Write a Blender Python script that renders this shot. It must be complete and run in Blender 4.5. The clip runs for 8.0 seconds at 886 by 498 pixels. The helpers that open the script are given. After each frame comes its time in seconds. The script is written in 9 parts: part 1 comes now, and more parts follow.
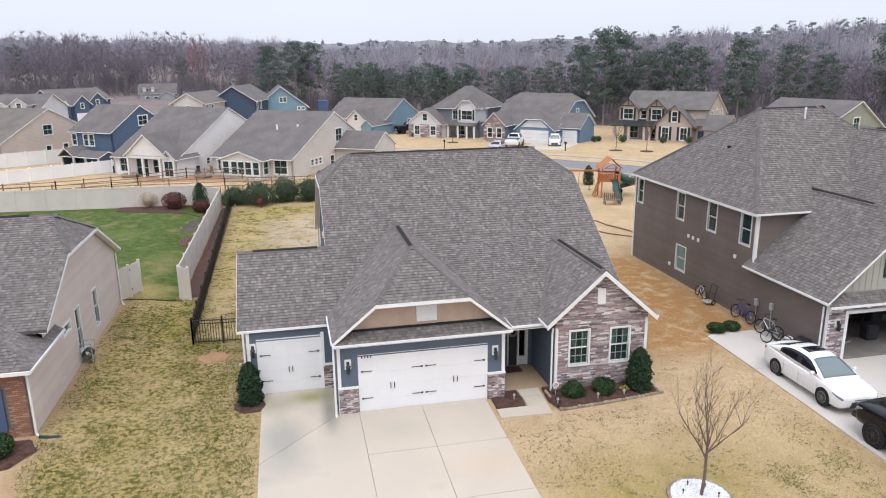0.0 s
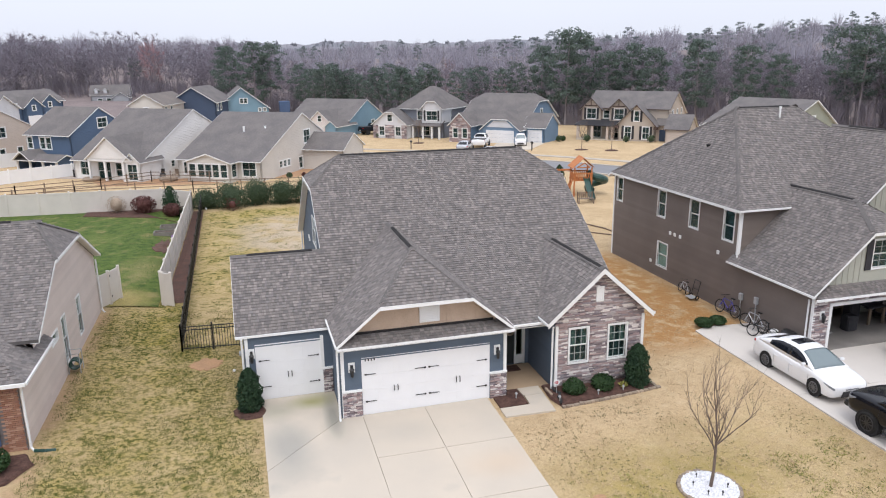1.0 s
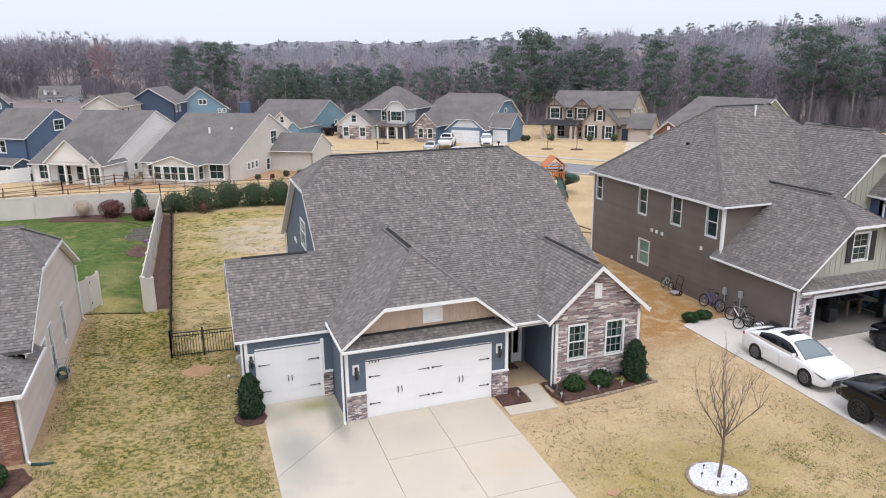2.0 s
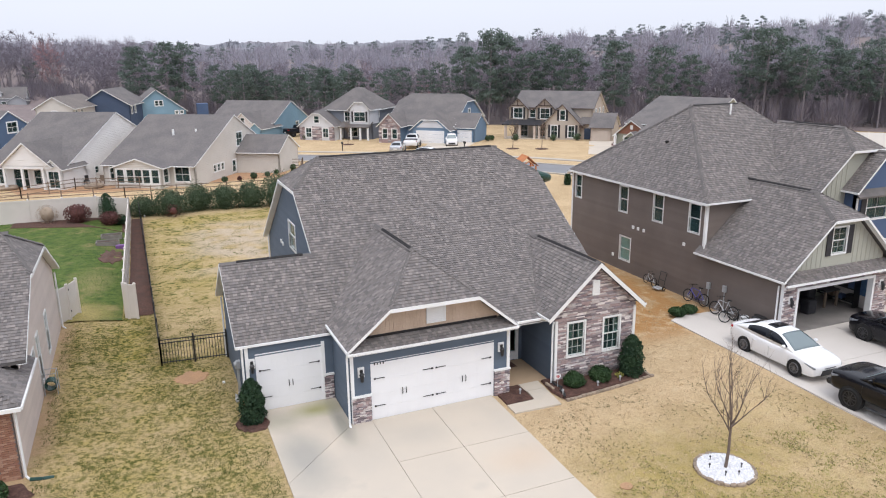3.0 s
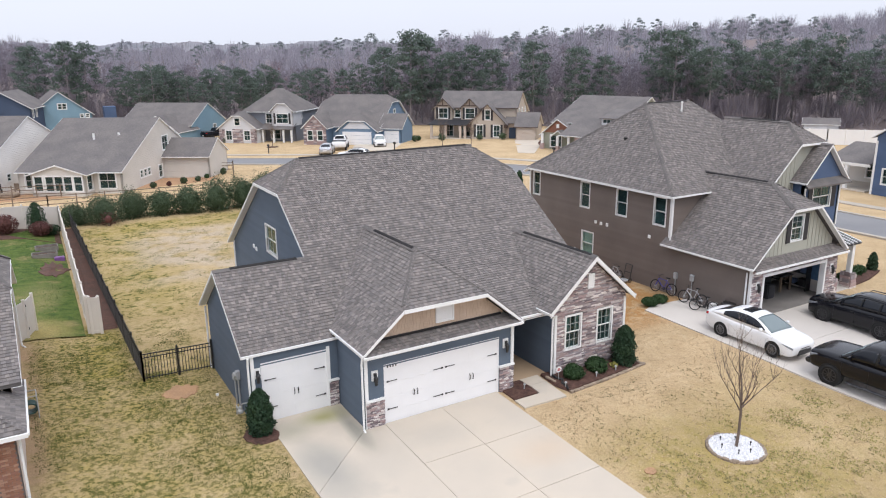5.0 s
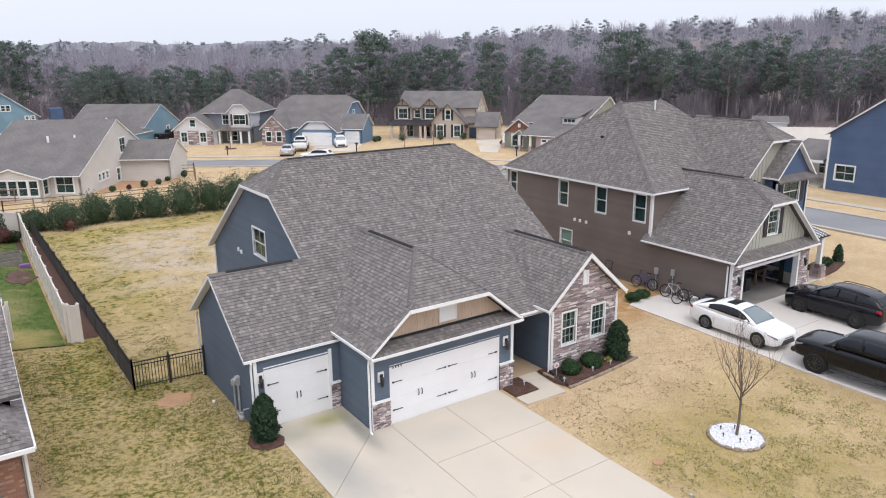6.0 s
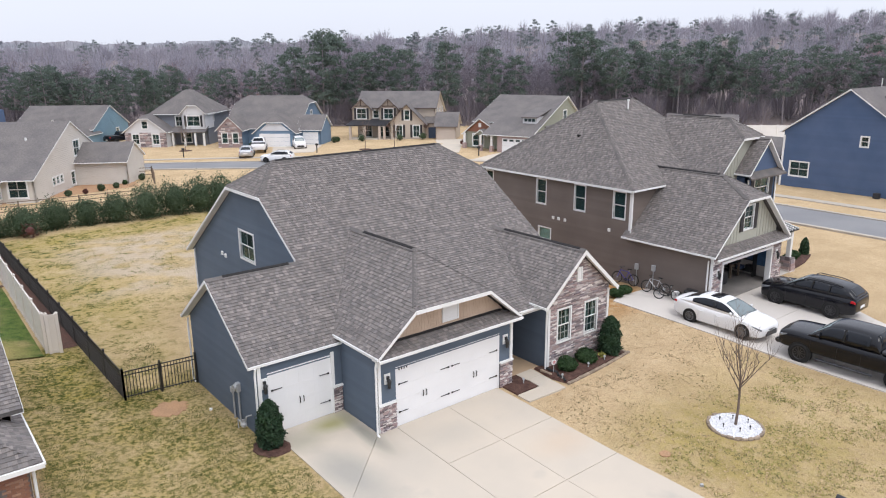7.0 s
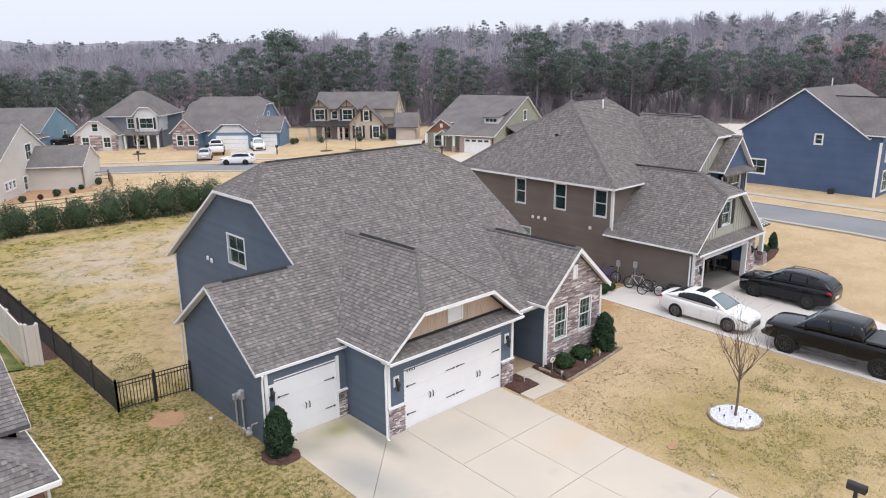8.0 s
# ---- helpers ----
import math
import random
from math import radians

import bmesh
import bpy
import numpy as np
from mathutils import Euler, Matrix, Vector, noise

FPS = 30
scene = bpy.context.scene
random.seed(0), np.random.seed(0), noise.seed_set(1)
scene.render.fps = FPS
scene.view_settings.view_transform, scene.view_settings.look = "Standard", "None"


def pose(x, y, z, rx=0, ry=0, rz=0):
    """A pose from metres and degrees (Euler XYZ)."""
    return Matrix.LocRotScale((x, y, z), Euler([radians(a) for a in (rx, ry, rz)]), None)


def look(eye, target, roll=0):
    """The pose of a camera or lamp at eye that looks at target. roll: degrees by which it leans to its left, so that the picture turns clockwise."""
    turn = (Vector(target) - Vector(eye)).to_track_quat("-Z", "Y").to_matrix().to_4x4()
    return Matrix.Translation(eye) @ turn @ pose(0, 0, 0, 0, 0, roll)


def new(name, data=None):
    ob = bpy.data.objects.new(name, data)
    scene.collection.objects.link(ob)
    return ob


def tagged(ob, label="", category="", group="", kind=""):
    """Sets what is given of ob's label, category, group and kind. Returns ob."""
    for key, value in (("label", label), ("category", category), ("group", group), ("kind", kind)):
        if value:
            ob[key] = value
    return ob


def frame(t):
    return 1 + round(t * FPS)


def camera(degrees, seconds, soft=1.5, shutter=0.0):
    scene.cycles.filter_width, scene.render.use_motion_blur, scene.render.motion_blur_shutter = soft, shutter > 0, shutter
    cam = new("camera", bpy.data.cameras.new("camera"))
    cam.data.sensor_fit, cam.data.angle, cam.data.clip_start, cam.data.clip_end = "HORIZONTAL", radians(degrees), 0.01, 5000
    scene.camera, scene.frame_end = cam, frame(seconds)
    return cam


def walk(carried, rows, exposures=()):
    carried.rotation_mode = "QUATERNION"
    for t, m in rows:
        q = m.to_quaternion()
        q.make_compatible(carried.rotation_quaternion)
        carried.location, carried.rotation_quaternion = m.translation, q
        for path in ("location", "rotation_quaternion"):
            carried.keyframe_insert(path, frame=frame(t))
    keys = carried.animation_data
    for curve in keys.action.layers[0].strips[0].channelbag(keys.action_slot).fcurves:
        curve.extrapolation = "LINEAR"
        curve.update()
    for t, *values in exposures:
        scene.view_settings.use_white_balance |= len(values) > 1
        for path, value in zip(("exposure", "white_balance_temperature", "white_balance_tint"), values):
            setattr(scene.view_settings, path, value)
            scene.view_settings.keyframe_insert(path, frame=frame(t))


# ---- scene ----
from mathutils.geometry import tessellate_polygon

cam = camera(63.3, 8.0, soft=1.1)
METRES, EYE, TILT, LEAN, TURN = 14.3, 13.0, 0.0, 0.0, -12.1
ROWS = [
    (0.0, 0.0, 0.0, 0.0, -0.17, -15.12, 0.64),
    (0.5, -0.0569, 0.0017, 0.0004, -1.92, -15.12, 0.64),
    (1.0, -0.1144, 0.0054, 0.0012, -3.69, -15.12, 0.64),
    (1.5, -0.172, 0.0108, 0.0015, -5.45, -15.13, 0.63),
    (3.0, -0.3481, 0.0387, 0.0003, -10.9, -15.13, 0.61),
    (3.5, -0.4084, 0.0527, -0.0008, -12.75, -15.13, 0.6),
    (4.0, -0.4685, 0.069, -0.0019, -14.68, -15.13, 0.59),
    (4.5, -0.5295, 0.0874, -0.0033, -16.55, -15.12, 0.57),
    (6.0, -0.7115, 0.1515, -0.006, -22.49, -15.13, 0.53),
    (6.5, -0.7707, 0.179, -0.0065, -24.56, -15.14, 0.52),
    (7.0, -0.8303, 0.2095, -0.0068, -26.63, -15.15, 0.5),
    (7.5, -0.8887, 0.2431, -0.0067, -28.63, -15.15, 0.5),
    (8.0, -0.9471, 0.2792, -0.007, -30.75, -15.14, 0.49),
]
walk(cam, [(t, pose(0, 0, EYE, TILT, LEAN, TURN) @ pose(METRES * x, METRES * y, METRES * z, 90 + pitch, roll, yaw)) for t, x, y, z, yaw, pitch, roll in ROWS])

# ---- sky and light: a bright overcast morning ----
world = bpy.data.worlds.new("overcast_sky")
scene.world = world
world.use_nodes = True
wn, wl = world.node_tree.nodes, world.node_tree.links
wn.clear()
sky = wn.new("ShaderNodeTexSky")
sky.sky_type, sky.sun_disc = "NISHITA", False
sky.sun_elevation, sky.sun_rotation = radians(60), radians(188)
sky.air_density, sky.dust_density, sky.ozone_density = 1.0, 3.0, 1.0
# cloud cover: brighter overhead than at the horizon
coord, axis, climb = wn.new("ShaderNodeTexCoord"), wn.new("ShaderNodeSeparateXYZ"), wn.new("ShaderNodeMapRange")
wl.new(coord.outputs["Generated"], axis.inputs[0])
wl.new(axis.outputs["Z"], climb.inputs[0])
cloud_ramp = wn.new("ShaderNodeValToRGB")
cloud_ramp.color_ramp.elements[0].color = (7.15, 7.5, 8.65, 1)
cloud_ramp.color_ramp.elements[1].color = (12.7, 13.2, 14.9, 1)
cloud = wn.new("ShaderNodeTexNoise")
cloud.inputs["Scale"].default_value, cloud.inputs["Detail"].default_value = 1.6, 4
shade = wn.new("ShaderNodeMapRange")
shade.inputs[3].default_value, shade.inputs[4].default_value = 0.93, 1.07
wl.new(cloud.outputs["Fac"], shade.inputs[0])
tone = wn.new("ShaderNodeVectorMath")
tone.operation = "SCALE"
sky_mix = wn.new("ShaderNodeMix")
sky_mix.data_type = "RGBA"
sky_mix.inputs["Factor"].default_value = 0.92
sky_bg = wn.new("ShaderNodeBackground")
sky_bg.inputs["Strength"].default_value = 0.1
sky_out = wn.new("ShaderNodeOutputWorld")
wl.new(climb.outputs[0], cloud_ramp.inputs["Fac"])
wl.new(cloud_ramp.outputs["Color"], tone.inputs[0])
wl.new(shade.outputs[0], tone.inputs["Scale"])
wl.new(sky.outputs["Color"], sky_mix.inputs["A"])
wl.new(tone.outputs[0], sky_mix.inputs["B"])
wl.new(sky_mix.outputs["Result"], sky_bg.inputs["Color"])
wl.new(sky_bg.outputs["Background"], sky_out.inputs["Surface"])

sun = new("sun", bpy.data.lights.new("sun", "SUN"))
sun.data.energy, sun.data.angle, sun.data.color = 1.1, radians(30), (1.0, 0.97, 0.93)
sun.matrix_world = look((4, -14, 70), (10, 25, 0))
scene.view_settings.exposure = 0.27

# ---- materials ----
def surface(name, c1, c2, scale=1.0, rough=0.8, bump=0.0, bump_scale=40.0, metal=0.0, grain=0.12, vary=0.0, by="island",
            spots=None, spec=0.3, stretch=None):
    """Two colours mixed by broad noise, fine grain over it, chance brightness per piece, and a fine relief."""
    m = bpy.data.materials.new(name)
    m.use_nodes = True
    n, l = m.node_tree.nodes, m.node_tree.links
    p = n["Principled BSDF"]
    p.inputs["Metallic"].default_value, p.inputs["Specular IOR Level"].default_value = metal, spec
    geo = n.new("ShaderNodeNewGeometry")
    place = geo.outputs["Position"]
    if stretch:
        mul = n.new("ShaderNodeVectorMath")
        mul.operation = "MULTIPLY"
        mul.inputs[1].default_value = stretch
        l.new(place, mul.inputs[0])
        place = mul.outputs[0]

    def tex(s, d=4.0):
        t = n.new("ShaderNodeTexNoise")
        t.inputs["Scale"].default_value, t.inputs["Detail"].default_value = s, d
        l.new(place, t.inputs["Vector"])
        return t.outputs["Fac"]

    def ramp(v, a, b, lo=0.0, hi=1.0):
        r = n.new("ShaderNodeMapRange")
        r.inputs[1].default_value, r.inputs[2].default_value, r.inputs[3].default_value, r.inputs[4].default_value = a, b, lo, hi
        l.new(v, r.inputs[0])
        return r.outputs[0]

    def mix(f, a, b, mode="MIX"):
        x = n.new("ShaderNodeMix")
        x.data_type, x.blend_type = "RGBA", mode
        for sock, v in (("Factor", f), ("A", a), ("B", b)):
            if isinstance(v, (int, float)):
                x.inputs[sock].default_value = v
            elif isinstance(v, tuple):
                x.inputs[sock].default_value = (*v, 1)
            else:
                l.new(v, x.inputs[sock])
        return x.outputs["Result"]

    col = mix(ramp(tex(scale), 0.35, 0.65), c1, c2)
    if spots:
        c3, s3, lo, hi = spots
        col = mix(ramp(tex(s3), lo, hi), col, c3)
    fine = tex(bump_scale, 3.0)
    val = ramp(fine, 0.25, 0.75, 1 - grain, 1 + grain)
    if vary:
        if by == "island":
            rnd = geo.outputs["Random Per Island"]
        else:
            rnd = n.new("ShaderNodeObjectInfo").outputs["Random"]
        r2 = ramp(rnd, 0, 1, 1 - vary, 1 + vary)
        mu = n.new("ShaderNodeMath")
        mu.operation = "MULTIPLY"
        l.new(val, mu.inputs[0])
        l.new(r2, mu.inputs[1])
        val = mu.outputs[0]
    hsv = n.new("ShaderNodeHueSaturation")
    l.new(col, hsv.inputs["Color"])
    l.new(val, hsv.inputs["Value"])
    l.new(hsv.outputs["Color"], p.inputs["Base Color"])
    l.new(ramp(fine, 0.2, 0.8, max(rough - 0.1, 0), min(rough + 0.1, 1)), p.inputs["Roughness"])
    if bump:
        b = n.new("ShaderNodeBump")
        b.inputs["Strength"].default_value, b.inputs["Distance"].default_value = 1.0, bump
        l.new(fine, b.inputs["Height"])
        l.new(b.outputs["Normal"], p.inputs["Normal"])
    return m


def picks(m, colours, by="island"):
    """Lets chance pick each piece's colour from a list, before grain and brightness."""
    n, l = m.node_tree.nodes, m.node_tree.links
    hsv = next(x for x in n if x.type == "HUE_SAT")
    old = hsv.inputs["Color"].links[0].from_socket
    rnd = n.new("ShaderNodeNewGeometry").outputs["Random Per Island"] if by == "island" else n.new("ShaderNodeObjectInfo").outputs["Random"]
    r = n.new("ShaderNodeValToRGB")
    r.color_ramp.interpolation = "CONSTANT"
    while len(r.color_ramp.elements) < len(colours):
        r.color_ramp.elements.new(0.5)
    for i, c in enumerate(colours):
        r.color_ramp.elements[i].position, r.color_ramp.elements[i].color = i / len(colours), (*c, 1)
    x = n.new("ShaderNodeMix")
    x.data_type, x.inputs["Factor"].default_value = "RGBA", 0.9
    l.new(rnd, r.inputs["Fac"])
    l.new(old, x.inputs["A"])
    l.new(r.outputs["Color"], x.inputs["B"])
    l.new(x.outputs["Result"], hsv.inputs["Color"])
    return m


def courses(m, height, depth):
    """Relief of horizontal laps, for walls too far to tell each board."""
    n, l = m.node_tree.nodes, m.node_tree.links
    geo, sep, mod = n.new("ShaderNodeNewGeometry"), n.new("ShaderNodeSeparateXYZ"), n.new("ShaderNodeMath")
    mod.operation, mod.inputs[1].default_value = "FLOORED_MODULO", height
    b = n.new("ShaderNodeBump")
    b.invert, b.inputs["Distance"].default_value = True, depth / height
    l.new(geo.outputs["Position"], sep.inputs[0])
    l.new(sep.outputs["Z"], mod.inputs[0])
    l.new(mod.outputs[0], b.inputs["Height"])
    l.new(b.outputs["Normal"], n["Principled BSDF"].inputs["Normal"])
    return m


def glassy(name, tint):
    m = bpy.data.materials.new(name)
    m.use_nodes = True
    p = m.node_tree.nodes["Principled BSDF"]
    p.inputs["Base Color"].default_value, p.inputs["Roughness"].default_value = (*tint, 1), 0.03
    p.inputs["Transmission Weight"].default_value, p.inputs["IOR"].default_value = 1.0, 1.25
    return m


SHINGLE_GREYS = [(0.162, 0.148, 0.143), (0.189, 0.17, 0.162), (0.214, 0.193, 0.182), (0.179, 0.161, 0.153), (0.144, 0.132, 0.129), (0.199, 0.178, 0.168), (0.181, 0.166, 0.162), (0.233, 0.208, 0.196)]
SHINGLE = picks(surface("roof_shingle", (0.13, 0.12, 0.118), (0.16, 0.145, 0.14), 0.5, 0.95, 0.002, 60, grain=0.25, vary=0.12), SHINGLE_GREYS)
SHINGLE_PIECE = picks(surface("roof_shingle_piece", (0.13, 0.12, 0.118), (0.16, 0.145, 0.14), 0.5, 0.95, 0.002, 60, grain=0.25, vary=0.12, by="object"), SHINGLE_GREYS, "object")
ROOF_DECK = surface("roof_felt", (0.1, 0.095, 0.09), (0.13, 0.12, 0.12), 2, 0.95)
ROOF_CAP = surface("ridge_cap", (0.12, 0.112, 0.11), (0.16, 0.145, 0.138), 1.2, 0.95, 0.002, 50, grain=0.25)
ROOF_FAR = surface("far_shingle", (0.135, 0.125, 0.124), (0.168, 0.153, 0.147), 0.6, 0.95, 0.004, 7, grain=0.22)
ROOF_TAN = surface("far_shingle_brown", (0.15, 0.135, 0.125), (0.19, 0.165, 0.15), 0.6, 0.95, 0.004, 7, grain=0.22)
VENT = surface("ridge_vent_black", (0.02, 0.019, 0.02), (0.03, 0.028, 0.028), 6, 0.85)
WHITE = surface("white_trim_paint", (0.8, 0.8, 0.8), (0.76, 0.76, 0.75), 1.5, 0.55, grain=0.04)
DOORWHITE = surface("garage_door_white", (0.8, 0.8, 0.81), (0.76, 0.76, 0.77), 0.8, 0.45, grain=0.02)
VINYL = surface("almond_vinyl", (0.66, 0.61, 0.56), (0.6, 0.555, 0.51), 0.7, 0.5, grain=0.04)
VINYL_WHITE = surface("white_vinyl", (0.8, 0.8, 0.8), (0.76, 0.76, 0.76), 0.7, 0.5, grain=0.03)


def siding_mat(name, a, b, rough=0.7):
    return surface(name, a, b, 0.6, rough, 0.0015, 90, grain=0.07, vary=0.05, by="object")


BLUEGREY = siding_mat("blue_grey_siding", (0.098, 0.128, 0.17), (0.112, 0.143, 0.187))
BROWN = siding_mat("taupe_brown_siding", (0.16, 0.133, 0.118), (0.18, 0.149, 0.133))
BEIGE = siding_mat("beige_siding", (0.61, 0.52, 0.472), (0.65, 0.56, 0.51))
SHAKE = surface("tan_shake", (0.49, 0.37, 0.28), (0.55, 0.425, 0.33), 1.5, 0.85, 0.003, 40, grain=0.12, vary=0.08)
SAGE = siding_mat("sage_grey_siding", (0.36, 0.36, 0.31), (0.4, 0.4, 0.345))
NAVY = siding_mat("navy_blue_siding", (0.07, 0.11, 0.2), (0.085, 0.125, 0.22))
FAR = {}
for key, a in (("cream", (0.74, 0.72, 0.7)), ("tan", (0.56, 0.475, 0.41)), ("greige", (0.6, 0.565, 0.52)), ("teal", (0.2, 0.32, 0.4)), ("slate", (0.2, 0.215, 0.25)),
               ("blue", (0.085, 0.13, 0.21)), ("grey", (0.36, 0.37, 0.39)), ("navy", (0.06, 0.085, 0.14)), ("peach", (0.5, 0.43, 0.365)), ("stoneblue", (0.16, 0.24, 0.34)), ("moss", (0.3, 0.31, 0.25)),
               ("light", (0.64, 0.64, 0.66)), ("rust", (0.26, 0.12, 0.08))):
    FAR[key] = courses(surface("siding_" + key, a, tuple(c * 0.92 for c in a), 0.5, 0.75, grain=0.05), 0.18, 0.02)
STONE_COLOURS = [(0.333, 0.27, 0.276), (0.503, 0.441, 0.435), (0.174, 0.142, 0.154), (0.601, 0.544, 0.532), (0.406, 0.306, 0.295), (0.259, 0.227, 0.246), (0.662, 0.611, 0.587), (0.296, 0.215, 0.215)]
STONE = picks(surface("ledge_stone", (0.36, 0.3, 0.28), (0.27, 0.23, 0.225), 3, 0.9, 0.006, 25, grain=0.25, vary=0.2, by="object"), STONE_COLOURS, "object")
STONE_FAR = picks(surface("ledge_stone_joined", (0.36, 0.3, 0.28), (0.27, 0.23, 0.225), 3, 0.9, 0.006, 25, grain=0.25, vary=0.2), STONE_COLOURS)
MORTAR = surface("mortar", (0.21, 0.185, 0.178), (0.16, 0.142, 0.138), 8, 0.95, 0.003, 40)
BRICK = picks(surface("red_brown_brick", (0.34, 0.18, 0.12), (0.28, 0.14, 0.1), 3, 0.9, 0.003, 60, grain=0.15, vary=0.15, by="object"),
              [(0.36, 0.19, 0.13), (0.3, 0.15, 0.1), (0.4, 0.24, 0.17), (0.25, 0.13, 0.1)], "object")
CONCRETE = surface("driveway_concrete", (0.555, 0.485, 0.4), (0.5, 0.445, 0.375), 0.35, 0.85, 0.0012, 70, grain=0.05, spots=((0.36, 0.345, 0.31), 0.45, 0.6, 0.85))


def stain(m, x, y, rx, ry, colour, strength):
    """A soft-edged stain of its own shape on a paved surface."""
    n, l = m.node_tree.nodes, m.node_tree.links
    hsv = next(q for q in n if q.type == "HUE_SAT")
    old = hsv.inputs["Color"].links[0].from_socket
    geo, off, length, tex, ad, rg, mx = (n.new("ShaderNode" + k) for k in ("NewGeometry", "Mapping", "VectorMath", "TexNoise", "Math", "MapRange", "Mix"))
    off.vector_type = "TEXTURE"
    off.inputs["Location"].default_value, off.inputs["Scale"].default_value = (x, y, 0), (rx, ry, 1000)
    length.operation, ad.operation, mx.data_type = "LENGTH", "ADD", "RGBA"
    tex.inputs["Scale"].default_value, tex.inputs["Detail"].default_value = 1.6, 5
    rg.inputs[1].default_value, rg.inputs[2].default_value, rg.inputs[3].default_value, rg.inputs[4].default_value = 0.7, 1.6, strength, 0
    l.new(geo.outputs["Position"], off.inputs[0])
    l.new(off.outputs[0], length.inputs[0])
    l.new(length.outputs["Value"], ad.inputs[0])
    l.new(tex.outputs["Fac"], ad.inputs[1])
    l.new(ad.outputs[0], rg.inputs[0])
    l.new(rg.outputs[0], mx.inputs["Factor"])
    l.new(old, mx.inputs["A"])
    mx.inputs["B"].default_value = (*colour, 1)
    l.new(mx.outputs["Result"], hsv.inputs["Color"])


stain(CONCRETE, 0.2, 26.0, 1.1, 0.7, (0.3, 0.29, 0.13), 0.9)
stain(CONCRETE, -0.9, 25.6, 1.2, 0.9, (0.34, 0.32, 0.25), 0.7)
stain(CONCRETE, 0.9, 23.6, 0.6, 1.1, (0.36, 0.325, 0.27), 0.55)
stain(CONCRETE, -0.8, 22.8, 1.1, 2.4, (0.31, 0.3, 0.27), 0.8)
stain(CONCRETE, 0.9, 24.6, 0.35, 1.7, (0.24, 0.235, 0.2), 0.8)
stain(CONCRETE, 5.8, 20.2, 1.4, 1.0, (0.55, 0.4, 0.27), 0.35)
stain(CONCRETE, 3.4, 22.8, 1.3, 0.9, (0.42, 0.39, 0.34), 0.35)
CONCRETE_COOL = surface("driveway_concrete_cool", (0.6, 0.555, 0.51), (0.545, 0.505, 0.465), 0.3, 0.85, 0.0012, 70, grain=0.05, spots=((0.38, 0.36, 0.34), 0.4, 0.6, 0.85))
KERB = surface("kerb_concrete", (0.46, 0.41, 0.35), (0.4, 0.36, 0.31), 0.8, 0.9, 0.001, 50)
ASPHALT = surface("asphalt", (0.2, 0.2, 0.21), (0.235, 0.235, 0.24), 0.2, 0.9, 0.003, 30, grain=0.1)
MULCH = surface("bark_mulch", (0.068, 0.036, 0.029), (0.115, 0.062, 0.048), 5, 0.95, 0.03, 22, grain=0.5)
MULCH_RED = surface("red_mulch_soil", (0.13, 0.07, 0.055), (0.095, 0.058, 0.048), 2, 0.95, 0.02, 18, grain=0.4)
CLAY = surface("bare_clay", (0.42, 0.25, 0.14), (0.36, 0.22, 0.13), 2, 0.95, 0.01, 20, grain=0.2)
EDGING = surface("edging_stone", (0.33, 0.26, 0.195), (0.25, 0.2, 0.155), 4, 0.9, 0.004, 30, vary=0.2, by="object")
GRAVEL = surface("white_gravel", (0.8, 0.8, 0.82), (0.65, 0.65, 0.67), 12, 0.8, 0.02, 30, grain=0.2, vary=0.15)
BARK = surface("grey_brown_bark", (0.2, 0.15, 0.12), (0.28, 0.22, 0.18), 8, 0.9, 0.004, 60, grain=0.2)
BLACK = surface("black_metal", (0.018, 0.018, 0.02), (0.026, 0.026, 0.027), 4, 0.45, spec=0.5)
MESHWIRE = surface("black_mesh", (0.05, 0.045, 0.042), (0.06, 0.055, 0.05), 4, 0.7)
# teal: the glass's own tint plus imitated sky reflection
GLASS = glassy("window_glass", (0.78, 0.95, 0.93))
DARK = surface("dark_room", (0.03, 0.035, 0.035), (0.045, 0.05, 0.05), 1, 0.9)
CURTAIN = surface("pale_green_curtain", (0.125, 0.18, 0.168), (0.055, 0.088, 0.083), 6, 0.9, stretch=(8, 8, 0.5))
SHADE = surface("pale_roller_shade", (0.36, 0.42, 0.38), (0.3, 0.36, 0.33), 3, 0.8)
GLAZING = surface("grey_glazing_bar", (0.42, 0.43, 0.43), (0.38, 0.39, 0.39), 2, 0.5)
# dark teal stands in for the unlit room and reflected sky
WINDOW_DARK = surface("dark_blind", (0.018, 0.032, 0.035), (0.035, 0.06, 0.062), 3, 0.7, stretch=(0.5, 0.5, 14))
SHUTTER = surface("dark_shutter", (0.03, 0.03, 0.035), (0.04, 0.04, 0.045), 4, 0.6)
CEDAR = surface("cedar_wood", (0.52, 0.2, 0.075), (0.42, 0.15, 0.055), 3, 0.7, 0.002, 30, grain=0.2)
FENCEWOOD = surface("weathered_fence_wood", (0.22, 0.165, 0.125), (0.17, 0.125, 0.095), 3, 0.85, grain=0.2)
GREENPLASTIC = surface("green_plastic", (0.012, 0.05, 0.042), (0.018, 0.065, 0.052), 2, 0.35, grain=0.04, spec=0.5)
UTIL = surface("grey_utility_paint", (0.45, 0.46, 0.47), (0.38, 0.39, 0.4), 4, 0.5, metal=0.2)
PATIO = surface("patio_pavers", (0.38, 0.32, 0.28), (0.45, 0.38, 0.33), 3, 0.9, grain=0.15)


YOUNG_BARK = surface("brown_bark", (0.14, 0.105, 0.085), (0.185, 0.14, 0.115), 8, 0.9, 0.004, 60, grain=0.2)


